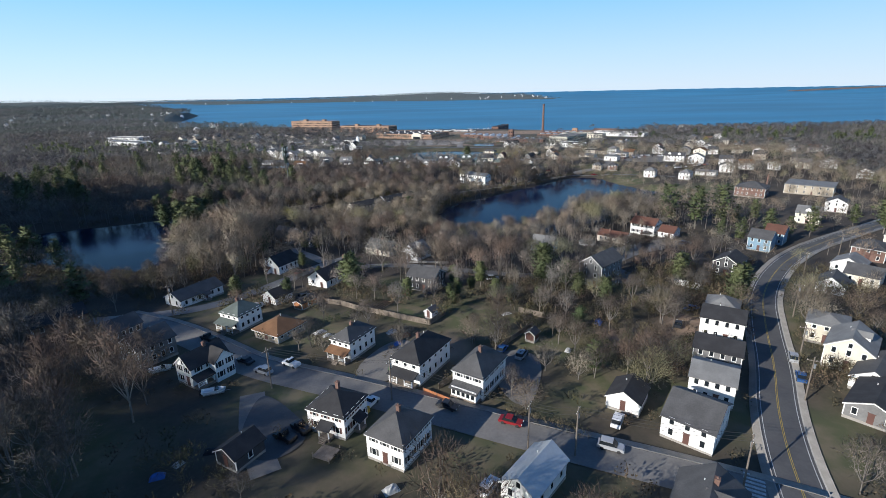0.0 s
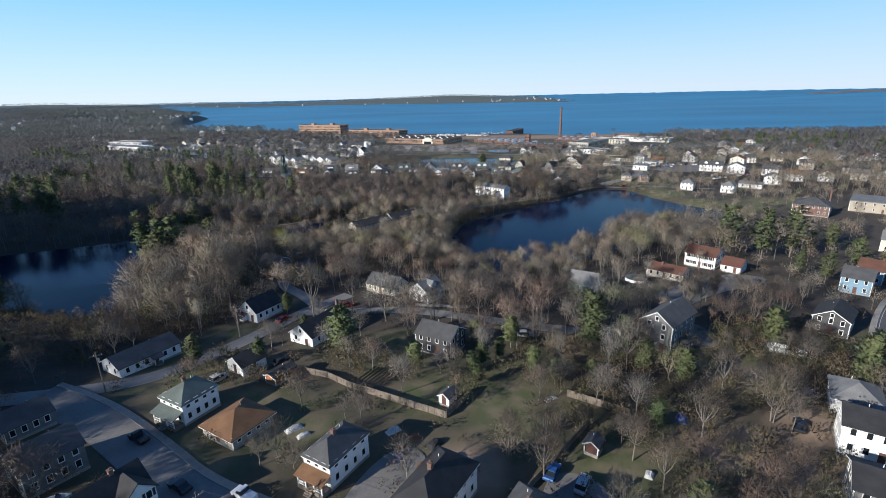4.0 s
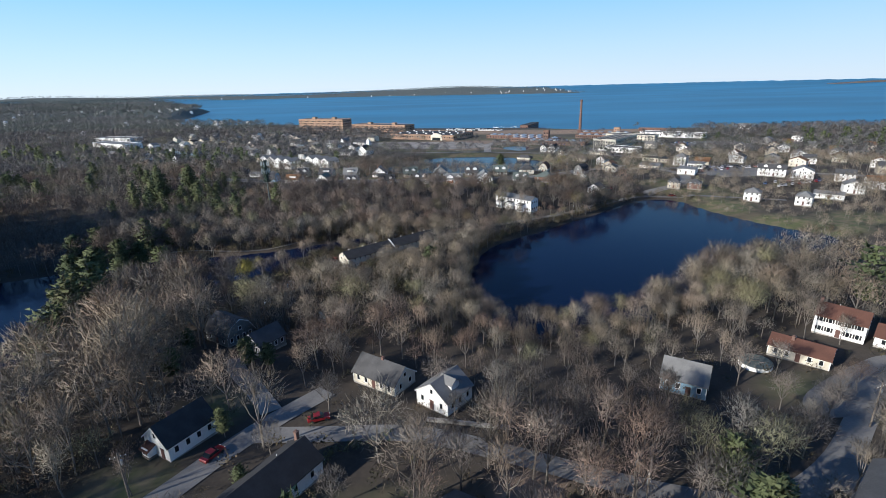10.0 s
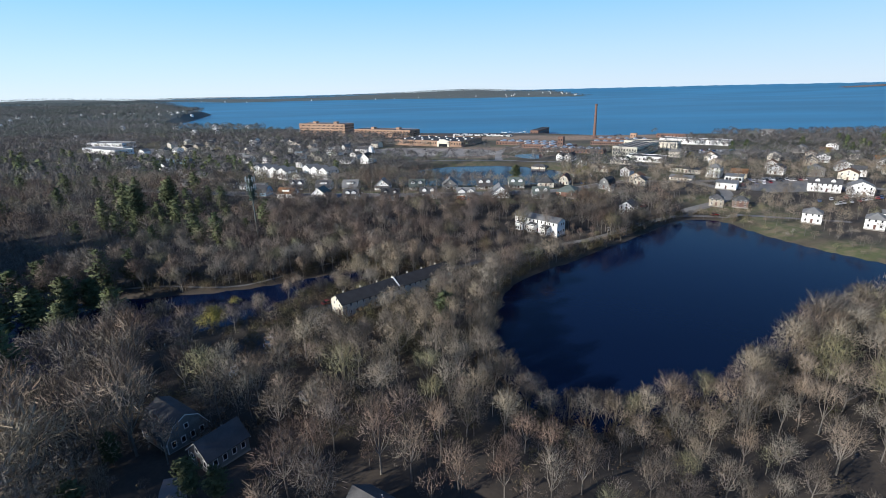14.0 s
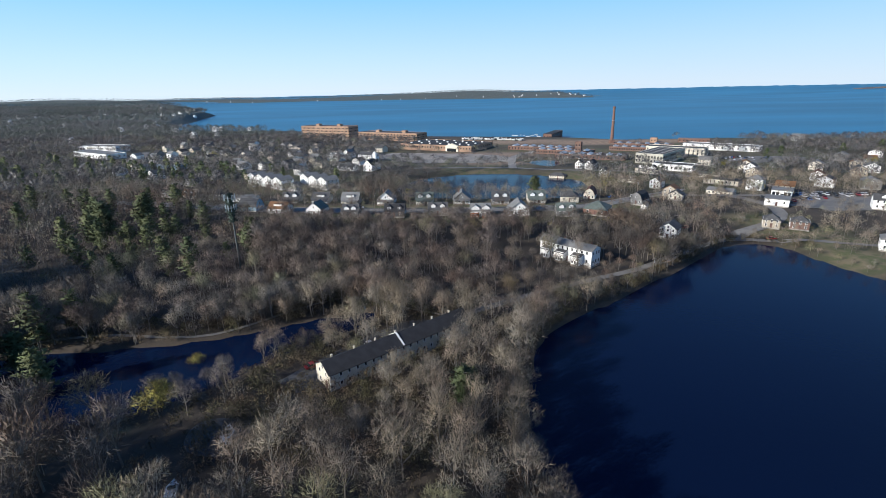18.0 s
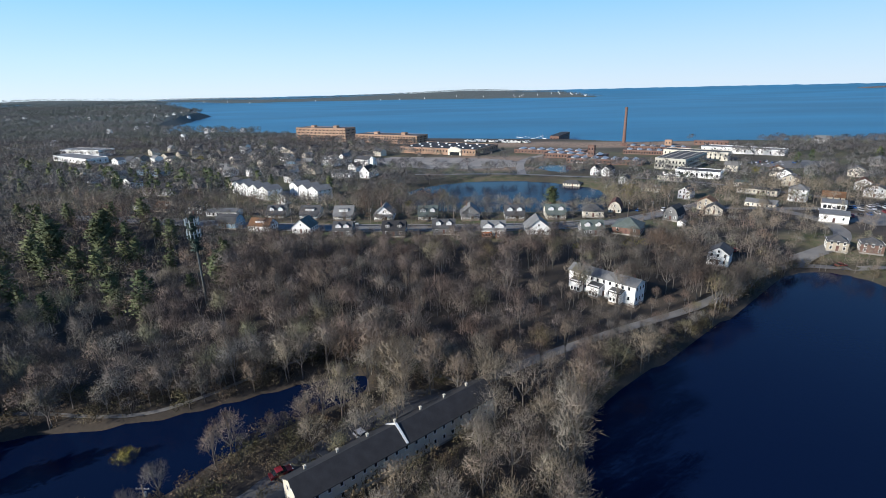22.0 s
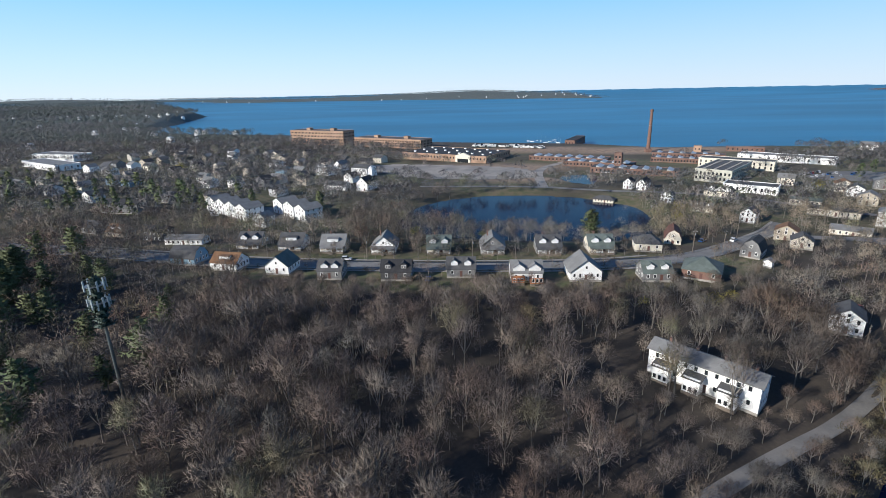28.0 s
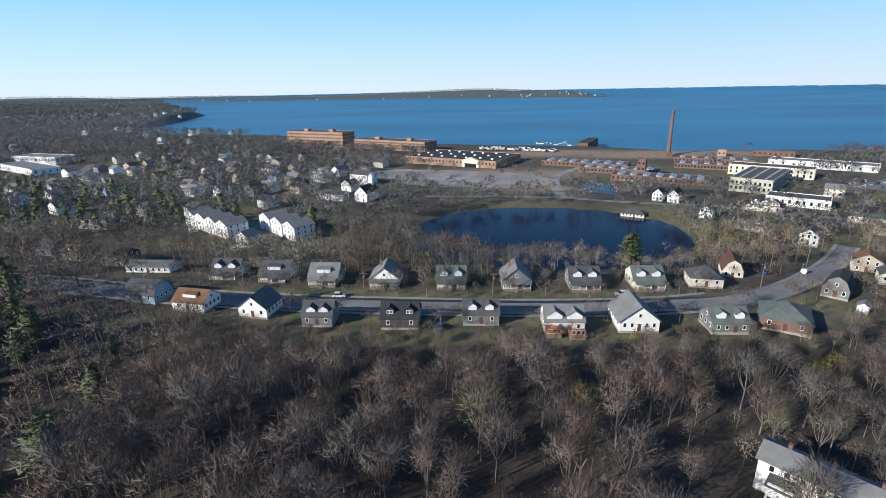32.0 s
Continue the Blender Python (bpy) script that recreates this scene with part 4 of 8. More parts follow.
# along the main road
house("two-storey house with pale green flat-pitched roof", 55.6, 80.8, 57, 8.5, 8.0, 5.2, 1.6, "y", "gable", WHITE, R_LIGHT, cols=(3, 4))
house("grey shingled two-storey house with black roof", 63.6, 92.2, 57, 8.0, 9.4, 5.0, 1.8, "y", "gable", GREY, R_BLACK, cols=(3, 4))
house("white two-storey house with black gable roof", 72, 105.6, 57, 8.0, 9.4, 6.0, 2.0, "y", "gable", WHITE, R_BLACK, cols=(3, 4))
house("small house with pale grey hip roof", 78.5, 118.5, 57, 9, 8, 3.4, 2.2, "x", "hip", WHITE, R_LIGHT, rows=1)
house("white house with beige roof and dormers by the main road", 90.5, 90.5, 45, 11, 8.5, 5.2, 2.8, "x", "gable", CREAM, R_LIGHT, dormers=[("s", 0, 2, 1.2, 1.4, False)])
house("long white low house with grey roof", 87.8, 82, 40, 12, 7, 3.0, 2.2, "x", "gable", WHITE, R_GREY, rows=1)
house("low dark-roofed building beside the main road", 80, 72, 40, 12, 8, 3.0, 1.8, "x", "gable", GREY, R_BLACK, rows=1)
house("pale two-storey house with flat grey roof", 95, 103, 50, 9, 8, 5.2, 1.4, "x", "hip", CREAM, R_LIGHT)
house("dark grey house above the main road", 100, 155, 45, 10, 8, 5.0, 2.4, "x", "gable", DARK, R_BLACK)
house("white cottage with grey roof by the main road", 120, 135, 45, 9, 7, 3.2, 2.4, "x", "gable", WHITE, R_GREY, rows=1)
house("pale blue two-storey house by the main road", 131, 186, 45, 9, 8, 5.4, 2.6, "y", "gable", BLUE, R_GREY, sides="wn")
house("blue house with red-brown roof by the main road", 143, 196, 45, 9, 7, 5.2, 2.6, "y", "gable", BLUE, R_RED, sides="wn")
# yards and lane in the middle
house("tall grey-brown shingled house with pale gable end", 51, 147.5, 42, 13, 8.0, 7.8, 2.8, "x", "gable", GREY, R_GREY, rows=3, cols=(4, 2), porches=[("s", 0, 4, 2, 2.6, R_GREY, None, 3)])
house("dark two-storey house with blue-grey gable roof and white windows", -3.0, 147, 62, 8.0, 10.0, 5.0, 2.2, "y", "gable", DARK, R_GREY, cols=(3, 4), porches=[("w", 3.3, 2.6, 2.0, 1.2, R_GREY, None, 2, False)])
house("white cape house with black roof above the pond", -61, 172.2, 62, 10.0, 7.4, 3.6, 3.2, "x", "gable", WHITE, R_BLACK, rows=1, cols=(4, 2), porches=[("w", -1.5, 2.2, 1.6, 2.3, R_RED, WHITE, 2, False)], stack=(-0.3, 0.1, 0.5))
house("long white house with black roof and brick chimney", -39.5, 154.8, 60, 16, 8.2, 3.4, 2.8, "x", "gable", WHITE, R_BLACK, rows=1, cols=(4, 2), stack=(0.95, 0.3, 0.9))
house("small dark garage with pale gable", -51.6, 139.2, 56, 6.5, 6.0, 2.7, 1.8, "x", "gable", WHITE, R_BLACK, rows=1, cols=(1, 1), name="garage", category="garage")
house("low garden shed with orange boarded end", -42.3, 134.5, 58, 6, 3.4, 2.2, 0.6, "x", "gable", CEDAR, R_BLACK, rows=1, cols=(1, 0), name="shed", category="shed", door="")
house("small pale garden shed beside the fence", -3.4, 125, 55, 3.0, 2.4, 2.2, 0.8, "x", "gable", WHITE, R_GREY, rows=1, cols=(0, 1), name="shed", category="shed", win=(0.5, 0.7))
house("small red garden shed with white windows", 22.5, 110, 55, 2.6, 2.4, 2.2, 0.8, "x", "gable", DOOR, R_GREY, rows=1, cols=(0, 1), name="shed", category="shed", win=(0.5, 0.7))
house("white two-storey house with rust-red roof and black shutters", 97.2, 216, 45, 8.5, 11.0, 5.4, 2.4, "y", "gable", WHITE, R_RED, cols=(3, 5), sides="wsn", shutters=R_BLACK, stack=(0, 0.95, 1.0))
house("white double garage with rust-red roof", 103.5, 210.2, 45, 8, 6.6, 2.9, 2.2, "y", "gable", WHITE, R_RED, rows=1, cols=(2, 2), name="garage", category="garage")
house("cream ranch house with rust-red roof", 79, 202.6, 48, 7.5, 12.5, 2.9, 1.8, "y", "gable", CREAM, R_RED, rows=1, cols=(2, 5), stack=(-0.2, 0.3, 0.6))
house("pale blue-grey cape house with weathered roof", 44.8, 190.7, 60, 8, 9.0, 3.6, 3.0, "y", "gable", BLUE, R_LIGHT, rows=1, cols=(2, 4))
house("cream cape house with grey-green roof", -22, 193.5, 58, 7.6, 12.5, 3.0, 3.0, "y", "gable", CREAM, R_GREY, rows=1, cols=(2, 5), stack=(0, 0, 0.5))
house("white cape house with grey roof and front dormer", -10.1, 185.7, 52, 8.5, 8.5, 3.6, 3.0, "x", "gable", WHITE, R_LIGHT, rows=1, cols=(3, 3), dormers=[("s", 0, 2.6, 1.4, 1.2, False)])
house("weathered grey gambrel house in the woods", -71.1, 218.1, 58, 8.5, 10, 3.0, 4.2, "y", "gambrel", GREY, R_GREY, rows=1)
house("blue-roofed grey cottage in the woods", -60, 212.7, 58, 8.5, 6.8, 3.2, 2.8, "x", "gable", GREY, R_GREY, rows=1)
house("white garden shed among bare trees", -49, 236, 58, 3, 2.4, 2.0, 1.0, "x", "gable", WHITE, R_LIGHT, rows=1, cols=(0, 0), name="shed", category="shed", door="")
# long terraces
terrace_long = house("long cream two-storey terrace with black roof in the woods", -51.7, 284.5, 42, 47, 7.6, 5.0, 2.2, "x", "gable", CREAM, R_BLACK, cols=(18, 2), win=(0.6, 1.0), name="terrace", category="terrace", keep=0.3)
apartments = house("white two-storey apartment terrace with grey roof by the pond", 34.3, 376.6, 46, 7.0, 26.0, 7.2, 1.7, "y", "gable", WHITE, R_LIGHT, cols=(3, 10), name="terrace", category="terrace", keep=0.6,
      porches=[("w", -8.5, 4.2, 3.0, 4.6, R_GREY, WHITE, 2, False), ("w", -1, 4.2, 3.0, 4.6, R_GREY, WHITE, 2, False), ("w", 7, 4.2, 3.0, 4.6, R_GREY, WHITE, 2, False)], over=0.5)


# the avenue of bungalows: x of the near left corner side, depth, roof
def bungalow(label, x, y, W, a=90, wall=None, roof=None, twin=True, gable=False, L=11.0, **more):
    deep = 2.2
    kind = dict(axis="x") if gable else dict(axis="y")
    d = [] if gable else ([("w", -W * 0.25, 2.9, 1.5, 1.3, False), ("w", W * 0.25, 2.9, 1.5, 1.3, False)] if twin else [("w", 0, 5.0, 1.6, 1.4, True)])
    return house(label, x, y + deep, a, L, W, 3.2, 3.6 if not gable else 4.4, shape="gable", wall=wall, roof=roof, rows=1, cols=(3, 4), dormers=d, over=0.5,
                 porches=[("w", 0, W * 0.94, deep, 2.7, roof, None, 5)] if more.pop("front", True) else [], sides="wsn", stack=(0.3, 0.4, 0.6), group="bungalows along the avenue", name="bungalow", category="bungalow", **kind, **more)


bungalow("white bungalow with grey-green roof and two dormers", 31, 480.5, 10.5, wall=CREAM, roof=R_GREEN)
bungalow("dark bungalow with blue-grey roof and three dormers", 8.5, 480, 10.5, wall=GREY, roof=R_GREY)
bungalow("grey shingled bungalow with broad front gable", -15.8, 480.8, 10.5, wall=GREY, roof=R_LIGHT, gable=True)
bungalow("grey-green bungalow with low roof", -39.5, 481.2, 10.5, wall=CREAM, roof=R_GREEN)
bungalow("white bungalow with pale roof and front gable", -64, 482, 10.8, wall=WHITE, roof=R_LIGHT, gable=True)
bungalow("tan bungalow with broad hip roof", -87.5, 484, 10.8, wall=TAN, roof=R_LIGHT, twin=False)
bungalow("white bungalow with grey roof and shed dormer", -108, 488, 11, wall=WHITE, roof=R_GREY, twin=False)
bungalow("grey bungalow with two dormers", -129, 491, 11, wall=TAN, roof=R_GREY)
house("long low white house with pale green roof", -161, 500, 88, 8, 19, 3.0, 1.6, "y", "gable", WHITE, R_LIGHT, rows=1, cols=(2, 7))
house("pale house with hip roof near the junction", 51.5, 483, 80, 9, 11, 3.6, 3.0, "y", "hip", CREAM, R_GREY, rows=1)
house("cream gambrel house with dark red roof", 64, 494, 70, 12, 7, 3.2, 4.2, "x", "gambrel", CREAM, R_RED, rows=1)
house("dark green bungalow with two dormers", 43, 449.5, 90, 9, 10.5, 3.2, 3.4, "y", "gable", GREY, R_GREEN, rows=1, cols=(3, 4), dormers=[("w", -2.6, 2.6, 1.5, 1.2, False), ("w", 2.6, 2.6, 1.5, 1.2, False)])
house("white gabled house with grey roof and many windows", 17.5, 450, 90, 12, 11.5, 3.6, 4.6, "x", "gable", WHITE, R_LIGHT, rows=1, cols=(4, 5), over=0.6)
house("bungalow with blue-grey roof, two dormers and orange cedar decks", -4.3, 449, 90, 9.5, 11.5, 3.6, 3.4, "y", "gable", WHITE, R_LIGHT, rows=1, cols=(3, 4), dormers=[("w", -2.9, 4.4, 1.3, 0.6, False), ("w", 2.9, 4.4, 1.3, 0.6, False)],
      porches=[("w", -3.4, 4.6, 2.4, 1.9, CEDAR, CEDAR, 3, False), ("w", 3.4, 4.6, 3.0, 0.9, CEDAR, CEDAR, 3, False)])
house("dark grey bungalow with two dormers", -29, 453.8, 90, 9, 11, 3.4, 3.4, "y", "gable", GREY, R_GREY, rows=1, dormers=[("w", -2.6, 2.6, 1.5, 1.2, False), ("w", 2.6, 2.6, 1.5, 1.2, False)])
house("dark brown bungalow with two dormers", -53.5, 451, 90, 9, 11.5, 3.4, 3.6, "y", "gable", DARK, R_BLACK, rows=1, dormers=[("w", -3, 2.6, 1.5, 1.2, False), ("w", 3, 2.6, 1.5, 1.2, False)])
house("grey bungalow with twin gables", -80.5, 452.5, 90, 9, 9.5, 3.4, 3.4, "y", "gable", GREY, R_GREY, rows=1, dormers=[("w", -2, 2.8, 1.3, 1, False), ("w", 2, 2.8, 1.3, 1, False)])
house("white house with dark green gable roof", -103, 457.4, 82, 10, 10, 3.4, 4.0, "x", "gable", WHITE, R_GREEN, rows=1)
house("white bungalow with brown roof and shed dormer", -126, 461.3, 80, 9, 12, 3.2, 3.2, "y", "gable", WHITE, R_BROWN, rows=1, dormers=[("w", 0, 5, 1.4, 1.5, True)])
house("blue-grey gambrel house among trees", -147, 468, 80, 9, 12, 3.0, 4.0, "y", "gambrel", BLUE, R_GREY, rows=1)
house("red brick building with broad grey-green hip roof", 59.2, 447.6, 62, 13, 13, 3.6, 3.6, "x", "hip", BRICK, R_GREEN, rows=1)
house("grey gambrel house with dark roof beside the lawn", 86.6, 472.6, 48, 10, 7.5, 3.2, 4.4, "x", "gambrel", GREY, R_BLACK, rows=1)
house("small white shed on the lawn", 85.5, 462.5, 48, 3.5, 3, 2.2, 1.0, "x", "gable", WHITE, R_LIGHT, rows=1, cols=(0, 0), name="shed", category="shed", door="")
house("white house with dark roof at the corner of the pond", 83, 412, 55, 9, 8, 5.2, 2.6, "x", "gable", WHITE, R_GREY)

for i in range(7):
    part("vent_stack", shared("vent_stack", lambda: Shape().box(-0.2, -0.2, 0, 0.2, 0.2, 0.9).box(-0.26, -0.26, 0.9, 0.26, 0.26, 1.0).mesh("vent_stack", CREAM)), terrace_long, "pale roof vent stack", at=pose(-20 + i * 6.6, 1.6, 6.2))
part("roof_rib", Shape().extrude([(-3.95, 4.98), (0, 7.38), (3.95, 4.98), (3.95, 5.18), (0, 7.62), (-3.95, 5.18)], "x", -1.2, -0.7).mesh("roof_rib", TRIM), terrace_long, "white raised rib across the roof")
for i in range(4):
    part("chimney", shared("small_chimney", lambda: Shape().box(-0.3, -0.3, 8.0, 0.3, 0.3, 9.7).box(-0.37, -0.37, 9.7, 0.37, 0.37, 9.82).mesh("chimney", BRICK)), apartments, "square brick chimney", at=pose(0.5, -10.5 + i * 6.6, 0))


# ---- the harbour, the mills and the town ----
def many_windows(parent, L, W, side, rows, cols, low, high, w, h, label):
    """Rows of small far windows on one wall, as one part."""
    s = Shape()
    span = L if side in "sn" else W
    for r in range(rows):
        zc = low + (r + 0.5) * (high - low) / rows
        for i in range(cols):
            u = ((i + 0.5) / cols - 0.5) * span
            s.box(u - w / 2, -0.06, zc - h / 2, u + w / 2, 0.0, zc + h / 2)
    ob = part("glazing", s.mesh("glazing", GLASS), parent, label, at=face(side, L, W, 0, 0))
    ob["kind"] = "stuff"
    t = Shape()
    for r in range(rows):
        zc = low + (r + 0.5) * (high - low) / rows - h / 2 - 0.12
        for i in range(cols):
            u = ((i + 0.5) / cols - 0.5) * span
            t.box(u - w / 2 - 0.15, -0.16, zc - 0.1, u + w / 2 + 0.15, 0.0, zc + 0.1)
    part("sill", t.mesh("sill", CONCRETE), parent, at=face(side, L, W, 0, 0))["kind"] = "stuff"


def mill(label, x, y, a, L, W, high, wall, roof, rows, cols, parapet=True, penthouses=0, name="mill_building", monitors=0, cols_w=8, side2="s", low=1.2):
    """A long flat-roofed works: brick piers between the windows, cornice, roof, penthouses."""
    ca, sa = math.cos(radians(a)), math.sin(radians(a))
    x, y = x + ca * L / 2 - sa * W / 2, y + sa * L / 2 + ca * W / 2
    FOOT.append((x, y, 0, ca, sa, L / 2, W / 2))
    b = thing(name, label, "mill", pose(x, y, max(gz(x, y), 0.9) + 0.1, 0, 0, a))
    part("wall", Shape().box(-L / 2, -W / 2, -3, L / 2, W / 2, high).mesh("wall", wall), b)
    part("roof", Shape().box(-L / 2 + 0.4, -W / 2 + 0.4, high, L / 2 - 0.4, W / 2 - 0.4, high + 0.25).mesh("roof", roof), b)
    s = Shape()
    for x0, y0, x1, y1 in ((-L / 2 - 0.2, -W / 2 - 0.2, L / 2 + 0.2, -W / 2 + 0.4), (-L / 2 - 0.2, W / 2 - 0.4, L / 2 + 0.2, W / 2 + 0.2), (-L / 2 - 0.2, -W / 2 + 0.4, -L / 2 + 0.4, W / 2 - 0.4), (L / 2 - 0.4, -W / 2 + 0.4, L / 2 + 0.2, W / 2 - 0.4)):
        s.box(x0, y0, high - 0.3, x1, y1, high + 0.6)
    part("parapet", s.mesh("parapet", wall), b)
    for side, n in (("w", cols_w), (side2, cols)):
        many_windows(b, L, W, side, rows, n, low, high - 0.8, 1.3, min(2.0, (high - low) / rows * 0.6), "rows of tall dark mill windows")
        span = L if side in "sn" else W
        piers = Shape()
        for i in range(0, n + 1, 2):
            u = (i / n - 0.5) * (span - 0.6)
            piers.box(u - 0.3, -0.28, -1, u + 0.3, 0, high - 0.3)
        part("brick_ribbing", piers.mesh("brick_ribbing", wall), b, at=face(side, L, W, 0, 0))["kind"] = "stuff"
    for i in range(penthouses):
        u = ((i + 0.5) / penthouses - 0.5) * (max(L, W)) * 0.9
        px, py = (u, 0) if L > W else (0, u)
        part("penthouse", Shape().box(px - 3.4, py - 3.4, high, px + 3.4, py + 3.4, high + 3.2).box(px - 3.7, py - 3.7, high + 3.2, px + 3.7, py + 3.7, high + 3.5).mesh("penthouse", wall), b)
    for i in range(monitors):
        u = ((i + 0.5) / monitors - 0.5) * L * 0.92
        for k in (-0.3, 0.0, 0.3):
            part("skylight", shared("skylight_box", lambda: Shape().extrude([(-0.8, 0.2), (0.8, 0.2), (0.5, 0.9), (-0.5, 0.9)], "y", -0.8, 0.8).mesh("skylight", R_LIGHT)), b, at=pose(u, k * W, high))
    return b


mill("long four-storey orange brick mill with rooftop boxes", -208, 981, 66, 26, 98, 19.5, MILL, R_GREY, 4, 8, penthouses=2, cols_w=36)
mill("long three-storey orange brick mill", -93, 925, 62, 28, 112, 11.5, MILL, R_GREY, 3, 8, penthouses=2, cols_w=40)
shop = mill("broad low brick store with dark flat roof and white gabled front", -13, 796, 62, 62, 106, 7.0, MILL, R_BLACK, 1, 10, cols_w=26, low=2.5)
for i in range(7):
    for j in range(3):
        part("roof_vent", shared("roof_vent", lambda: Shape().box(-1.0, -1.0, 7.2, 1.0, 1.0, 8.3).box(-1.2, -1.2, 8.3, 1.2, 1.2, 8.5).mesh("roof_vent", TRIM)), shop, at=pose(-20 + j * 19 + 3 * (i % 2), -44 + i * 14.5, 0))
part("gabled_front", Shape().extrude([(-9, 0), (9, 0), (9, 7.0), (0, 10.2), (-9, 7.0)], "y", -1.2, 2.0).mesh("gabled_front", CREAM), shop, "white gabled entrance front", at=face("w", 62, 106, 26, 0))
part("entrance", Shape().box(-6.5, -1.35, 0.2, 6.5, -1.1, 4.0).mesh("entrance", GLASS), shop, at=face("w", 62, 106, 26, 0))
mill("long pale green mill with rows of roof lights", 168, 660, 50, 62, 26, 9.5, PALE, R_GREY, 2, 20, monitors=9, cols_w=9)
mill("long low white works with dark flat roof", 232, 716, 54, 18, 60, 8.0, CREAM, R_GREY, 2, 8, cols_w=14)
mill("long white shed with loading doors", 305, 748, 50, 20, 80, 5.6, WHITE, R_LIGHT, 1, 8, cols_w=10)
mill("long white single-storey works with flat roof", 176, 614, 54, 16, 33, 5.0, WHITE, R_GREY, 1, 5, cols_w=9)
for lbl, x, y, W, L, n in (("low brick works with saw-tooth roof lights", 108, 783, 82, 20, 7), ("low brick works with pale roof lights", 143, 695, 72, 20, 7), ("low brick works range", 202, 766, 54, 16, 5), ("low brick works range beside the pond", 121, 742, 66, 18, 6), ("low brick works range beside the sand", 232, 800, 70, 16, 6)):
    b = mill(lbl, x, y, 64, L, W, 4.2, BRICK, R_GREY, 1, 5, cols_w=20, low=0.8)
    for i in range(n):
        part("skylight", shared(("saw", L), lambda: Shape().extrude([(-2.4, 4.4), (2.4, 4.4), (2.2, 5.9)], "x", -L * 0.42, L * 0.42).mesh("skylight", R_METAL)), b, at=pose(0, ((i + 0.5) / n - 0.5) * W * 0.95, 0))
mill("square red brick tower with windows", 106, 730, 64, 6.2, 6.2, 15.5, BRICK, R_RED, 3, 2, cols_w=2, name="brick_tower")

# the chimney stack
st = thing("chimney_stack", "tall round red brick chimney stack tapering upwards", "chimney", pose(179.5, 874, gz(179.5, 874)))
part("shaft", Shape().tube((0, 0, -1), (0, 0, 45.5), 2.3, 1.5, 24).mesh("shaft", BRICK), st)
part("crown", Shape().tube((0, 0, 45.5), (0, 0, 46.6), 1.55, 1.85, 24).tube((0, 0, 46.6), (0, 0, 48.3), 1.85, 1.75, 24).mesh("crown", BRICK), st)
part("base", Shape().box(-3.2, -3.2, -1, 3.2, 3.2, 4.0).mesh("base", BRICK), st)
part("hoop", Shape().tube((0, 0, 30), (0, 0, 30.3), 1.85, 1.84, 24).mesh("hoop", STEEL), st)

# the pier shed
mill("long dark pier shed with brick end standing in the bay", 112, 962, 66, 70, 13, 9.0, BRICK, R_BLACK, 1, 12, cols_w=3, name="pier_shed", low=3)
mill("brick boiler house on the bare shore", 236, 864, 62, 7, 8, 6, MILL, R_GREY, 1, 2, cols_w=2, name="boiler_house")
mill("long low brick shed on the bare shore", 300, 852, 62, 9, 38, 4.5, BRICK, R_LIGHT, 1, 2, cols_w=8, name="shore_shed")

# the pump house on the mill pond
house("low cream pond house with grey hip roof on the bank", 66, 608, 62, 7, 13.5, 3.0, 1.8, "y", "hip", CREAM, R_GREY, rows=1, cols=(2, 6), over=0.7, name="pond_house")

# far parking ground: pale asphalt, lines of bare trees
LOT_EDGE = rounded([(-128, 806), (-30, 782), (30, 752), (34, 702), (-6, 690), (-84, 706), (-132, 760)], 1)


def sheet(name, label, outline, mat, lift=0.25, step=6.0):
    """A flat-lying surface inside an outline, following the ground."""
    if step < 6:
        # small ones: rings from the middle out to a smooth edge
        edge = rounded(outline, 2)
        mid = outline.mean(0)
        rings = [mid + (edge - mid) * f for f in (0.02, 0.35, 0.6, 0.8, 0.92, 1.0)]
        n = len(edge)
        p = np.concatenate(rings)
        q = [(r * n + i, r * n + (i + 1) % n, (r + 1) * n + (i + 1) % n, (r + 1) * n + i) for r in range(5) for i in range(n)]
        v = np.stack((p[:, 0], p[:, 1], ground_z(p[:, 0], p[:, 1]) + lift), 1)
        return tagged(new(name, mesh_of(name, [tuple(a) for a in v], q, mat)), label, "parking lot", kind="structure")
    x0, y0 = outline.min(0)
    x1, y1 = outline.max(0)
    xs, ys = np.arange(x0, x1 + step, step), np.arange(y0, y1 + step, step)
    X, Y = np.meshgrid(xs, ys)
    cx, cy = X[:-1, :-1] + step / 2, Y[:-1, :-1] + step / 2
    keep = inside(cx.ravel(), cy.ravel(), outline)[0]
    k = np.arange(X.size).reshape(X.shape)
    q = np.stack((k[:-1, :-1], k[:-1, 1:], k[1:, 1:], k[1:, :-1]), -1).reshape(-1, 4)[keep]
    v = np.stack((X.ravel(), Y.ravel(), ground_z(X.ravel(), Y.ravel()) + lift), 1)
    return tagged(new(name, big_mesh(name, v, q, mat)), label, "parking lot", kind="structure")


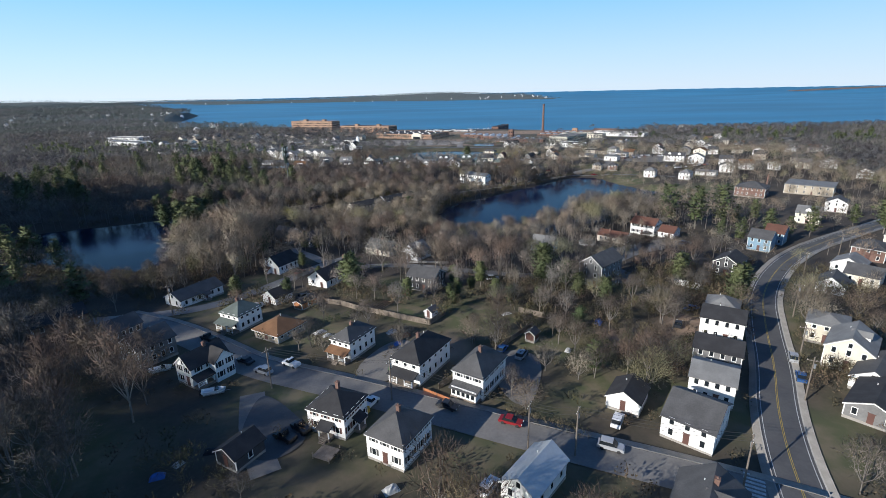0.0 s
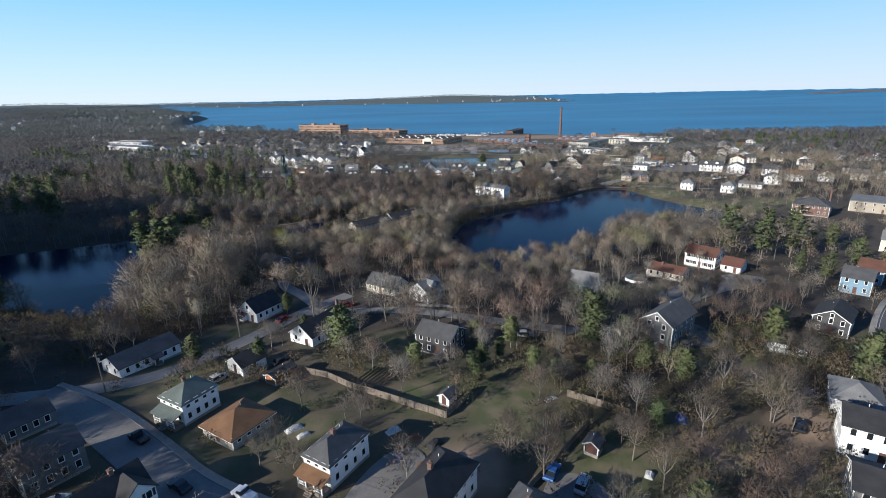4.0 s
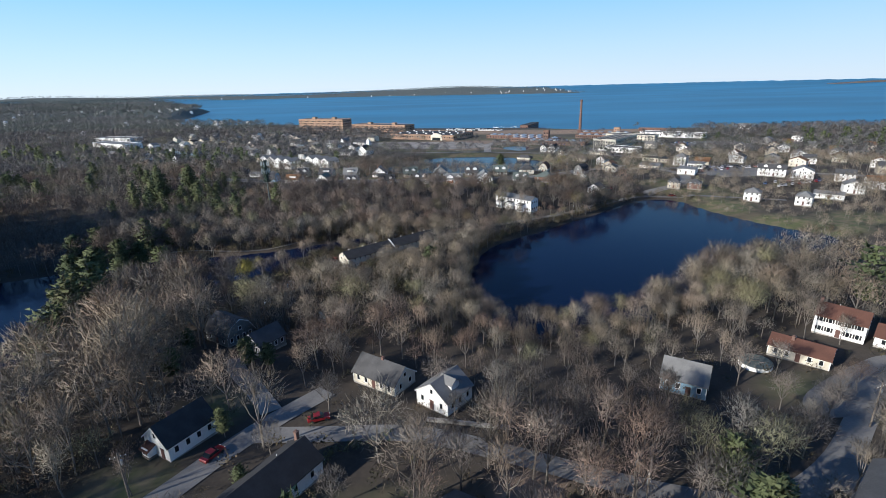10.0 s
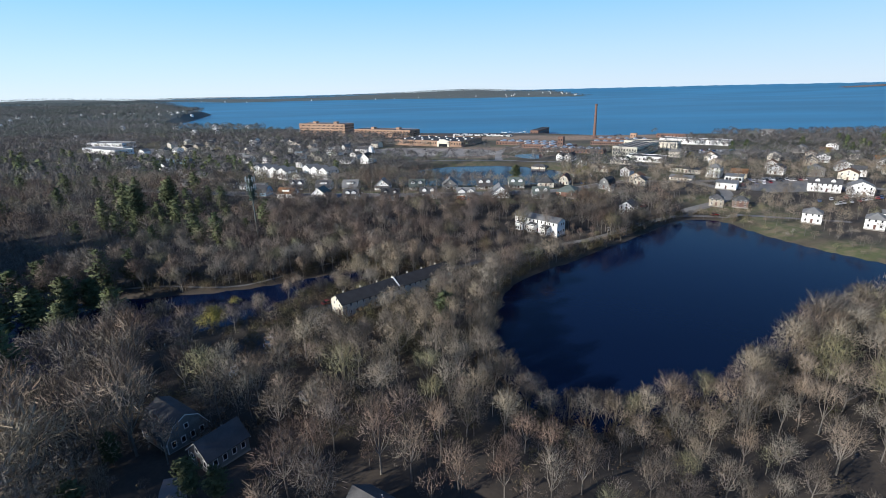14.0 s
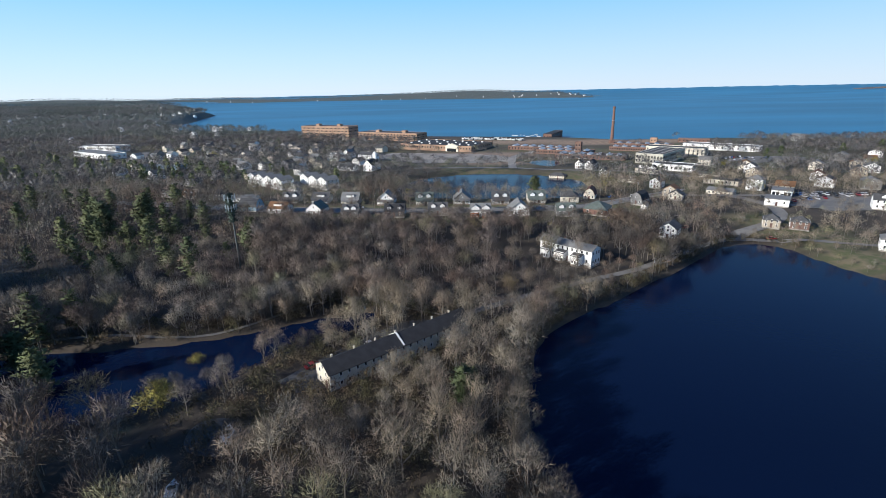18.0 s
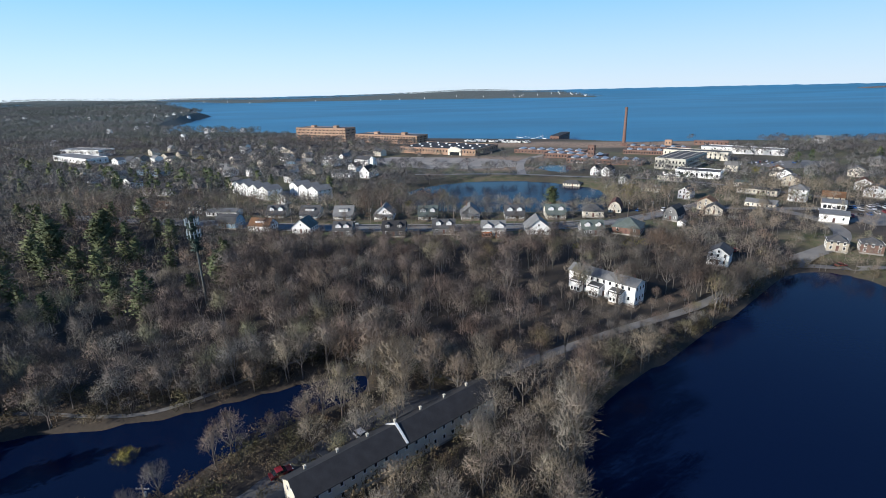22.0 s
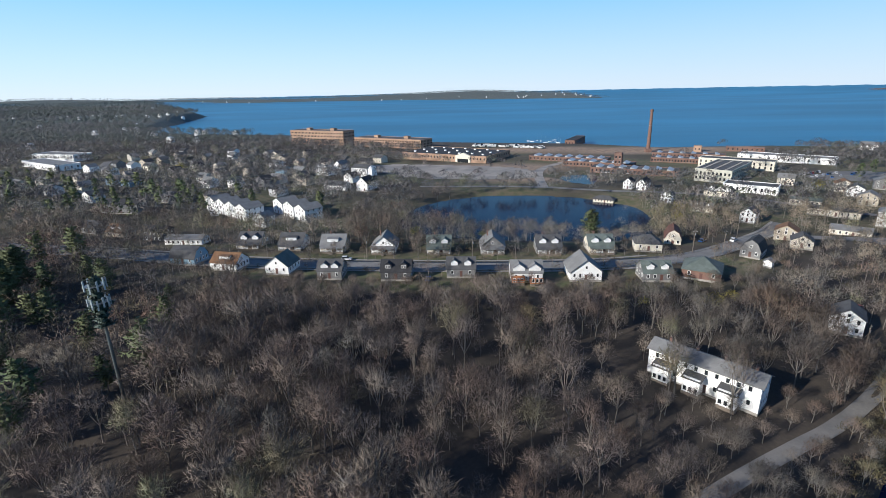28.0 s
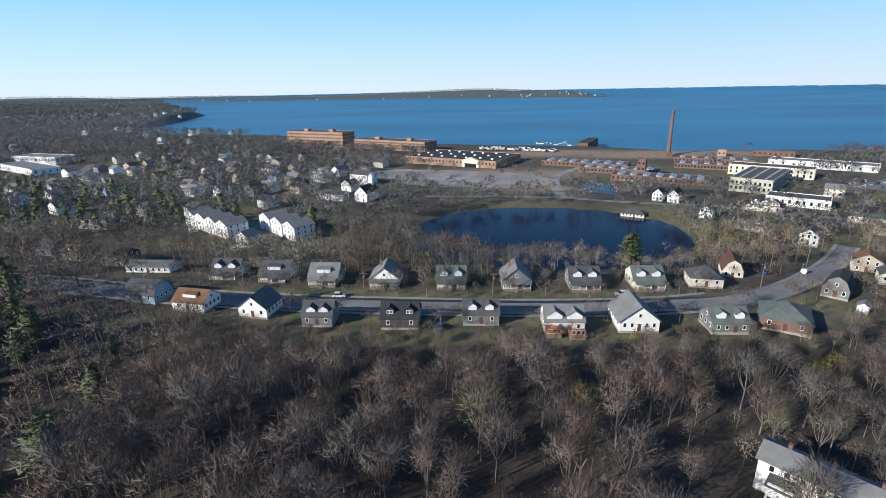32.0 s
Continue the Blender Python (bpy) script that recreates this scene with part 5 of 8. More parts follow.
sheet("parking_1", "broad pale empty parking ground", LOT_EDGE, LOT)
sheet("parking_2", "asphalt car park beside the works", rounded([(232, 690), (300, 720), (330, 690), (260, 655)], 1), ASPHALT)
sheet("parking_3", "asphalt car park of a car dealer", rounded([(165, 480), (235, 500), (250, 465), (185, 452)], 1), ASPHALT)
sheet("parking_4", "pale apartment car park", rounded([(-190, 566), (-150, 556), (-128, 580), (-170, 600)], 1), ASPHALT)
sheet("forecourt_1", "cracked asphalt forecourt beside the terrace", rounded([(-70, 286), (-54, 282), (-20, 318), (-34, 330), (-52, 310)], 1), DARKROAD, 0.2, 3.0)
sheet("forecourt_2", "worn asphalt yard by the water", rounded([(-78, 260), (-62, 260), (-62, 272), (-80, 274)], 1), DARKROAD, 0.2, 3.0)
sheet("forecourt_3", "asphalt drive before the red-roofed house", rounded([(84, 192), (104, 198), (112, 206), (100, 212), (84, 204), (62, 190), (66, 182)], 1), ASPHALT, 0.2, 3.0)
sheet("forecourt_4", "asphalt yard between two white houses", rounded([(-16, 92), (-10, 96), (-6, 112), (-14, 114), (-22, 98)], 1), ASPHALT, 0.16, 2.0)
sheet("forecourt_5", "shaded asphalt yard beside the white house", rounded([(13, 84), (18, 84), (24, 104), (14, 108), (10, 98)], 1), ASPHALT, 0.16, 2.0)
# this yard's shade is given by the darker asphalt
sheet("forecourt_6", "asphalt yard behind the white house, darkened for shade", rounded([(-40, 90), (-35, 88), (-24, 76), (-30, 68), (-38, 72)], 1), DARKROAD, 0.16, 2.0)
sheet("forecourt_7", "shaded asphalt turning place beside the tall house", rounded([(60, 148), (70, 156), (62, 176), (52, 166)], 1), ASPHALT, 0.16, 2.0)
road("road_8", "road along the mill pond bank", [(-70, 664), (-20, 663), (26, 657), (54, 644), (84, 634), (120, 628), (170, 596), (215, 540)], 6.0, mat=PALEROAD)
road("road_9", "wide street between far houses", [(-400, 560), (-396, 690), (-430, 790), (-470, 860)], 9.0)
road("road_10", "street with shops by the pond", [(110, 518), (150, 500), (190, 500), (240, 470), (300, 440)], 8.0)
road("road_11", "street past the pond's end", [(116, 421), (150, 440), (162, 470), (150, 500)], 7.0)
road("road_12", "entrance road to the parking ground", [(26, 657), (30, 720), (40, 760), (70, 800)], 8.0, mat=LOT)

# the town's far houses
house("red brick school-like building with dark hip roof", 205, 305, 48, 15, 17, 6.0, 3.2, "x", "hip", BRICK, R_GREY, cols=(5, 6), stack=(0.8, -0.8, 4.0))
house("white house with pale hip roof facing the pond", 171, 390, 55, 9, 8.5, 5.4, 2.4, "x", "hip", WHITE, R_LIGHT)
house("white house with grey hip roof behind the pond", 193, 378, 50, 10, 8, 5.4, 2.4, "x", "hip", WHITE, R_LIGHT)
house("long low white house with flat roof", 220, 390, 52, 9, 15, 3.2, 1.2, "y", "gable", WHITE, R_LIGHT, rows=1)
house("white inn with gabled dormers", 222, 449, 58, 10, 17, 5.4, 2.6, "y", "gable", WHITE, R_GREY, cols=(3, 6), dormers=[("w", -4, 2.4, 1.3, 1.5, False), ("w", 4, 2.4, 1.3, 1.5, False)])
house("white clapboard house with broad front gable", 236, 441, 58, 11, 13, 5.4, 3.0, "x", "gable", WHITE, R_LIGHT, cols=(3, 4))
house("white two-storey house with grey gable roof", 257, 432, 55, 9, 11, 5.4, 2.6, "y", "gable", WHITE, R_GREY, cols=(3, 4))
house("cream house with dark hip roof above the pond", 139.5, 426, 62, 7.5, 7.5, 4.4, 2.4, "x", "hip", TAN, R_GREY)
house("pale brick house half hidden by a bare tree", 152, 423, 62, 7, 8, 4.2, 2.2, "x", "hip", BRICK, R_GREY)
house("white flat-roofed shop with blue sign band", 165.7, 463, 56, 12, 12, 4.0, 0.4, "x", "flat", WHITE, R_LIGHT, rows=1)
house("white car showroom with glass front", 184.4, 491, 56, 12, 11, 4.4, 0.4, "x", "flat", WHITE, R_LIGHT, rows=1, cols=(5, 5), win=(1.6, 2.0))
house("white three-storey house with hip roof", 188.3, 530, 50, 10, 10, 8.0, 2.6, "x", "hip", WHITE, R_LIGHT, rows=3, cols=(3, 3))
house("long cream single-storey shop row", 182, 549, 48, 10, 24, 3.6, 0.5, "y", "flat", CREAM, R_GREY, rows=1, cols=(3, 8))
house("long low cream house with pale roof", 157.7, 509, 50, 10, 16, 3.0, 1.6, "y", "gable", CREAM, R_LIGHT, rows=1, cols=(3, 6))
house("cream cottage behind the avenue", 114.7, 484, 60, 8, 8, 3.4, 2.4, "x", "gable", CREAM, R_GREY, rows=1)
house("white house with grey roof at the street corner", 123, 543, 50, 10, 7.5, 5.2, 2.6, "x", "gable", WHITE, R_GREY)
house("low shop with pale green roof", 181, 579, 52, 9, 16, 3.4, 1.2, "y", "gable", CREAM, R_GREEN, rows=1, cols=(2, 6))
house("shop with three white gables", 143.8, 605, 52, 10, 19, 3.8, 1.4, "y", "gable", CREAM, R_BLACK, rows=1, cols=(2, 4), dormers=[("w", -5, 4.6, 1.8, 0.1, False), ("w", 0, 4.6, 1.8, 0.1, False), ("w", 5, 4.6, 1.8, 0.1, False)])
house("white cottage with dark roof beside the mill pond", 98.4, 593, 56, 8, 7, 5.0, 2.4, "x", "gable", WHITE, R_GREY)
house("low cream house beside bare trees", 112, 567, 60, 8, 12, 3.0, 2.0, "y", "gable", CREAM, R_LIGHT, rows=1, dormers=[("w", -3, 1.8, 1, 1.2, False), ("w", 3, 1.8, 1, 1.2, False)])
house("white farmhouse with black roof and side wing", 96, 634, 58, 14, 7, 5.2, 3.0, "x", "gable", WHITE, R_BLACK, cols=(4, 2))
house("white gabled house beside the farmhouse", 88, 640, 58, 8, 6.5, 5.0, 3.0, "x", "gable", WHITE, R_BLACK)
house("white house with grey roof by the shore", 420, 850, 50, 14, 16, 6.0, 3.0, "y", "gable", WHITE, R_LIGHT, cols=(4, 5))
house("white house with rust-red roof among trees", 250, 560, 55, 10, 9, 5.2, 2.6, "x", "gable", WHITE, R_RED)
house("tan house with brown roof near the junction", 118, 500, 55, 9, 9, 5.0, 2.6, "x", "gable", TAN, R_BROWN)
church = house("white wooden church with black gable roof", -108, 643, 72, 18, 9.5, 6.0, 4.6, "x", "gable", WHITE, R_BLACK, cols=(5, 2), name="church", category="church")
part("steeple", Shape().box(5.2, -1.6, 6, 8.4, 1.6, 15).tube((6.8, 0, 15), (6.8, 0, 17.2), 2.0, 0.1, 4).mesh("steeple", WHITE), church, "square white steeple")
house("white house beside the church", -126.5, 647, 68, 9, 19, 4.5, 2.0, "y", "gable", WHITE, R_GREY, cols=(3, 7))
house("white hall with tall columned front", -121.9, 712, 62, 14, 18, 8, 2.4, "y", "gable", WHITE, R_GREY, cols=(4, 6))
house("white two-storey house with grey dormers", -160, 722, 62, 12, 17, 6.5, 2.6, "y", "gable", WHITE, R_LIGHT, cols=(3, 6), dormers=[("w", -4, 2.4, 1.3, 1.5, False), ("w", 4, 2.4, 1.3, 1.5, False)])
house("white gable-fronted house beside the hall", -155, 751, 62, 12, 9, 6.0, 3.6, "x", "gable", WHITE, R_LIGHT)
house("white house with grey roof on the slope", -225, 772, 62, 10, 14, 6, 2.6, "y", "gable", WHITE, R_GREY)
house("pale blue house with grey roof on the slope", -202, 725, 62, 10, 12, 6, 2.6, "y", "gable", BLUE, R_GREY)
house("white gabled house on the slope", -222, 666, 60, 10, 9, 5.6, 2.8, "x", "gable", WHITE, R_LIGHT)
house("grey house with pale porch on the slope", -240, 607, 64, 10, 12, 5.6, 2.4, "y", "hip", GREY, R_GREY)
house("long dark terrace with many windows", -243, 575, 84, 11, 27, 6.0, 2.6, "y", "gable", GREY, R_BLACK, cols=(3, 10), name="terrace", category="terrace")
house("long blue-grey terrace on the slope", -316, 674, 66, 11, 34, 6.0, 2.6, "y", "gable", BLUE, R_GREY, cols=(3, 10), name="terrace", category="terrace")
house("dark house with white porch posts", -187, 510, 80, 9, 14, 5.4, 2.4, "y", "gable", DARK, R_BLACK, cols=(3, 5))
house("house with brown roof and two pale dormers", -214, 519, 74, 9, 13, 3.4, 3.2, "y", "gable", TAN, R_BROWN, rows=1, dormers=[("w", -2.6, 2, 1.2, 1.6, False), ("w", 2.6, 2, 1.2, 1.6, False)])
house("grey house under bare trees", -236, 528, 74, 9, 11, 3.4, 3.0, "y", "gable", GREY, R_GREY, rows=1)
mill("long low store with pale flat roof", -470, 781, 60, 24, 90, 6, WHITE, R_LIGHT, 1, 4, cols_w=12, name="store")
mill("long low blue-roofed store", -515, 863, 76, 24, 70, 6, WHITE, R_LIGHT, 1, 4, cols_w=10, name="store")
# along the upper main road
house("broad flat-roofed beige hall in the town", 247, 303, 48, 22, 26, 6.0, 0.4, "x", "flat", TAN, R_LIGHT, cols=(5, 6))
house("white two-storey house with grey roof in the town", 220, 258, 48, 11, 10, 5.4, 2.6, "x", "gable", WHITE, R_GREY)
house("pale grey house with dormers in the town", 186, 233, 48, 12, 10, 5.4, 2.8, "y", "gable", CREAM, R_LIGHT, dormers=[("w", 0, 2.4, 1.4, 1.2, False)])
house("long pale low house beside the main road", 193, 195, 36, 18, 9, 4.4, 2.0, "x", "gable", CREAM, R_LIGHT, cols=(6, 3), near=False)
house("brown brick house with dark hip roof by the main road", 162, 175, 40, 11, 10, 5.2, 2.4, "x", "hip", BRICK, R_GREY, near=False)
house("white cottage with pale roof by the main road", 142, 160, 40, 9, 9, 3.4, 2.4, "x", "gable", WHITE, R_LIGHT, rows=1, near=False)
house("pale cottage with grey roof by the main road", 136, 147, 40, 9, 9, 3.6, 2.4, "y", "gable", CREAM, R_GREY, rows=1, near=False)
house("white house with pale roof among the town's trees", 332, 409, 50, 12, 12, 5.4, 2.6, "x", "gable", WHITE, R_LIGHT)
house("cream house with grey roof among the town's trees", 318, 430, 50, 10, 10, 5.4, 2.6, "y", "gable", CREAM, R_GREY)
house("white gabled house among the town's trees", 325, 365, 50, 10, 10, 5.4, 2.6, "x", "gable", WHITE, R_GREY)
# white apartment blocks stepping along the slope
for i in range(4):
    house("tall white apartment block with grey gable roof", -164 - i * 10.2, 557 + i * 7.8, 54, 12, 11.6, 7.4, 2.6, "x", "gable", WHITE, R_LIGHT, rows=3, cols=(3, 3), name="apartment_block", category="apartments", group="white apartment blocks", sides="ws")
for i in range(3):
    house("tall white apartment block with grey gable roof", -127 - i * 10.2, 553 + i * 9.4, 48, 12, 12, 7.4, 2.6, "x", "gable", WHITE, R_LIGHT, rows=3, cols=(3, 3), name="apartment_block", category="apartments", group="white apartment blocks", sides="ws")
house("small white house before the apartment blocks", -147, 543, 70, 8, 8, 5.6, 2.4, "x", "gable", WHITE, R_LIGHT)
# houses scattered over the farther left shore and slopes
scatter = random.Random(5)
for i in range(80):
    fx_, fy_ = scatter.uniform(-440, -110), scatter.uniform(585, 900)
    if any(math.hypot(fx_ - q[0], fy_ - q[1]) < 11 + max(q[5], q[6]) for q in FOOT) or inside(np.array([fx_]), np.array([fy_]), LOT_EDGE)[0][0]:
        continue
    house("white far house with grey roof among bare trees", fx_, fy_, scatter.choice((55, 62, 70)), 10, scatter.uniform(9, 13), 5.6, 2.8, scatter.choice("xy"), "gable", scatter.choice((WHITE, CREAM, GREY, TAN)), scatter.choice((R_GREY, R_LIGHT, R_BLACK)), cols=(3, 3), sides="w", group="far houses")
for i in range(110):
    fx_, fy_ = scatter.uniform(150, 430), scatter.uniform(400, 700)
    if any(math.hypot(fx_ - q[0], fy_ - q[1]) < 14 + max(q[5], q[6]) for q in FOOT) or fx_ > fy_ * 0.8 or line_distance(np.array([fx_]), np.array([fy_]), ROAD_LINES[7][0])[0] < 12 or min(line_distance(np.array([fx_]), np.array([fy_]), q_[0])[0] for q_ in ROAD_LINES[-5:]) < 9 or abs(fx_ - 212) < 48 and abs(fy_ - 478) < 32 or abs(fx_ - 275) < 50 and abs(fy_ - 685) < 40:
        continue
    house("pale far house with grey roof among bare trees", fx_, fy_, scatter.choice((48, 55, 62)), 10, scatter.uniform(9, 12), 5.4, 2.6, scatter.choice("xy"), "gable", scatter.choice((WHITE, CREAM, GREY, TAN)), scatter.choice((R_GREY, R_LIGHT, R_BROWN)), cols=(3, 3), sides="w", group="far houses")


def specks(name, label, n, box, size):
    """Tiny houses along a far shore, joined: nobody could count them."""
    s = Shape()
    r = random.Random(name)
    for _ in range(n):
        x, y = r.uniform(box[0], box[1]), r.uniform(box[2], box[3])
        z = gz(x, y)
        if z < 1.2:
            continue
        w, d, h = r.uniform(*size), r.uniform(*size), r.uniform(5, 8)
        s.box(x - w / 2, y - d / 2, z - 1, x + w / 2, y + d / 2, z + h)
        s.extrude([(x - w / 2, z + h), (x + w / 2, z + h), (x, z + h + 3)], "y", y - d / 2, y + d / 2)
    ob = tagged(new(name, s.mesh(name, WHITE)), label, "houses", kind="stuff")


specks("far_shore_houses", "tiny pale houses along the far shore of the bay", 60, (-2000, 800, 3400, 3900), (4, 7))
specks("western_shore_houses", "tiny pale houses among the trees of the western shore", 80, (-1500, -450, 950, 2600), (6, 10))
# a low spit on the horizon
spit = Shape().extrude([(2430, 10), (3400, 10), (3400, 36), (3000, 36), (2700, 31), (2430, 21)], "y", 3500, 3580)
tagged(new("backdrop_spit", spit.mesh("backdrop_spit", material("far_sandy_spit", (0.16, 0.12, 0.1), 0.95, vary=0.2, scale=0.01, fine=0.05))), "low sandy spit far out on the bay", "coast", kind="structure")


# ---- vehicles, boats, poles, fences, the mast ----
def car(label, colour, kind="car"):
    """A parked car: body, cabin, glass, lights, four wheels; its nose points along +x."""
    paint = material("car_paint", colour, 0.3, 0.1, vary=0.04)
    c = thing("car", label, "car", pose(0, 0, 0))
    tall = {"car": 1.42, "suv": 1.75, "pickup": 1.8}[kind]
    belt = {"car": 0.88, "suv": 1.05, "pickup": 1.08}[kind]
    part("body", Shape().extrude([(-2.25, 0.35), (2.2, 0.35), (2.28, 0.62), (2.1, belt - 0.12), (1.0, belt), (-2.15, belt), (-2.3, 0.7)], "y", -0.88, 0.88).mesh("body", paint), c)
    if kind == "pickup":
        prof = [(-0.3, belt), (1.05, belt), (0.55, tall), (-0.2, tall)]
    else:
        prof = [(-1.95 if kind == "suv" else -1.6, belt), (1.1, belt), (0.35, tall), (-1.7 if kind == "suv" else -1.0, tall)]
    part("glasshouse", Shape().extrude(prof, "y", -0.8, 0.8).mesh("glasshouse", GLASS), c, "dark glazed cabin")
    top = [prof[3], prof[2], (prof[2][0] - 0.06, tall + 0.07), (prof[3][0] + 0.08, tall + 0.07)]
    part("cabin_roof", Shape().extrude(top, "y", -0.78, 0.78).mesh("cabin_roof", paint), c)
    wheel = shared("wheel", lambda: Shape().tube((0, -0.11, 0), (0, 0.11, 0), 0.33, 0.33, 12).mesh("wheel", R_BLACK))
    for x in (-1.4, 1.42):
        for y in (-0.82, 0.82):
            part("wheel", wheel, c, at=pose(x, y, 0.33))
    for y in (-0.65, 0.65):
        part("headlight", shared("headlight", lambda: Shape().box(-0.04, -0.16, -0.07, 0.06, 0.16, 0.07).mesh("headlight", TRIM)), c, at=pose(2.22, y, 0.68))
    return c


CARS = [car("white pickup truck parked on asphalt", (0.7, 0.71, 0.72), "pickup"), car("dark grey car parked on asphalt", (0.03, 0.032, 0.036)), car("dark red car parked on asphalt", (0.25, 0.02, 0.025)), car("blue car parked on asphalt", (0.03, 0.1, 0.28)), car("silver car parked on asphalt", (0.4, 0.41, 0.43), "suv"), car("white car parked on asphalt", (0.72, 0.72, 0.72), "suv"), car("black pickup truck parked on asphalt", (0.015, 0.015, 0.017), "pickup")]
used = set()


def far_car(label, colour):
    """A parked car far off: body with wheel line, glazed cabin."""
    c = thing("car", label, "car", pose(0, 0, 0), "cars in the far lots")
    paint = material("car_paint", colour, 0.3, 0.1, vary=0.04)
    part("body", Shape().extrude([(-2.25, 0.3), (2.2, 0.3), (2.28, 0.62), (2.1, 0.8), (1.0, 0.95), (-2.15, 0.95), (-2.3, 0.7)], "y", -0.88, 0.88).extrude([(-1.0, 1.45), (0.4, 1.45), (0.3, 1.53), (-0.9, 1.53)], "y", -0.75, 0.75).mesh("body", paint), c)
    part("glasshouse", Shape().extrude([(-1.7, 0.95), (1.1, 0.95), (0.4, 1.45), (-1.1, 1.45)], "y", -0.8, 0.8).mesh("glasshouse", GLASS), c, "dark glazed cabin")
    return c


FAR_CARS = [far_car("dark grey car parked in the lot", (0.03, 0.032, 0.036)), far_car("dark red car parked in the lot", (0.25, 0.02, 0.025)), far_car("blue car parked in the lot", (0.03, 0.1, 0.28)), far_car("silver car parked in the lot", (0.4, 0.41, 0.43)), far_car("white car parked in the lot", (0.72, 0.72, 0.72))]
far_used = set()


def park_far(k, x, y, a, lift):
    m = pose(x, y, gz(x, y) + lift, 0, 0, a)
    if k in far_used:
        return copy_thing(FAR_CARS[k], m)
    far_used.add(k)
    FAR_CARS[k].matrix_basis = m


def park(k, x, y, a, lift=0.18):
    m = pose(x, y, gz(x, y) + lift, 0, 0, a)
    if k not in used:
        used.add(k)
        CARS[k].matrix_basis = m
        return CARS[k]
    return copy_thing(CARS[k], m)


park(0, -36, 101.5, 150), park(1, -26.8, 109.4, 150, 0.1), park(1, 0.3, 83.6, -28), park(2, 12.2, 78.2, -25), park(5, 32.2, 77.7, 60, 0.1), park(5, 6.4, 61.7, 55, 0.1), park(6, -29.5, 74.9, 150, 0.2)
park(6, -27.3, 77.4, 140, 0.2), park(0, -15.4, 84.8, 60, 0.2), park(3, 76.2, 91, 60), park(3, 13.9, 106.2, 60), park(2, -53.8, 173.8, 65, 0.1), park(2, -36.8, 184.8, 20, 0.2), park(2, -59.8, 296, 40, 0.24), park(1, -52.1, 300.3, -45, 0.24)
park(1, -49.8, 303.7, -45, 0.24), park(4, -45.8, 306.6, -45, 0.24), park(4, -56.6, 137.5, 60, 0.1), park(4, 17.2, 158.8, 0, 0.1), park(4, 18.3, 103.4, 60, 0.1), park(0, -9, 100, 60, 0.2), park(3, 104, 201, 40, 0.24), park(5, 14.5, 477, 178, 0.2), park(2, 95, 430, 45, 0.1), park(3, 76, 500, 40, 0.1)
park(5, -84, 475, 2, 0.2), park(3, -47, 452, 90, 0.1), park(5, 90, 500, 45, 0.2), park(2, 131, 417, 10, 0.2), park(2, 79, 418, 45, 0.1), park(1, -47.5, 103.5, 150), park(4, -41.5, 98.5, 150), park(6, -62, 116, 150), park(4, 28.5, 70.5, -25), park(5, -1.5, 52.5, 60, 0.1), park(1, 62.5, 118, 57, 0.1), park(3, 71, 128, 20, 0.1), park(4, 80, 99, 60), park(1, -45.1, 145.8, 60, 0.1)
lots = random.Random(3)
for n_, (x0, y0, dx, dy, rows_, cols_, a_) in enumerate(((178, 478, 2.9, 1.0, 3, 20, 70), (205, 428, 2.8, 0.9, 2, 14, 60), (250, 676, 2.8, 1.6, 3, 14, 60), (88, 722, 2.8, -1.2, 3, 18, 66), (-175, 568, -1.6, 2.6, 2, 7, 20), (-440, 826, 2.9, 0.5, 2, 14, 60))):
    for r_ in range(rows_):
        for c_ in range(cols_):
            if lots.random() < 0.6:
                park_far(lots.choice((0, 0, 1, 2, 3, 3, 4, 4)), x0 + c_ * dx - r_ * dy * 6, y0 + c_ * dy + r_ * 6 * (1 if dx > 0 else 0.5), a_ + lots.choice((0, 180)), 0.28)


def boat(label):
    b = thing("boat", label, "boat", pose(0, 0, 0))
    hull = [(-3, -1.1), (1.2, -1.15), (3.2, 0), (1.2, 1.15), (-3, 1.1)]
    s = Shape()
    v = [(x * 0.85, y * 0.6, 0.3) for x, y in hull] + [(x, y, 1.3) for x, y in hull] + [(x * 0.9, y * 0.85, 1.3) for x, y in hull] + [(x * 0.82, y * 0.7, 0.8) for x, y in hull]
    f = [(4, 3, 2, 1, 0), (15, 16, 17, 18, 19)]
    for k in (0, 5, 10):
        f += [(k + i, k + (i + 1) % 5, k + 5 + (i + 1) % 5, k + 5 + i) for i in range(5)]
    part("hull", s.add(v, f).mesh("hull", TRIM), b)
    part("windscreen", Shape().extrude([(0.2, 1.2), (1.3, 1.2), (0.5, 1.75)], "y", -0.8, 0.8).mesh("windscreen", GLASS), b)
    part("outboard", Shape().box(-3.5, -0.25, 0.3, -3.0, 0.25, 1.7).mesh("outboard", R_BLACK), b)
    part("trailer", Shape().box(-2.6, -0.9, 0.15, 2.6, 0.9, 0.3).box(2.6, -0.06, 0.18, 4.0, 0.06, 0.3).mesh("trailer", STEEL), b)
    return b


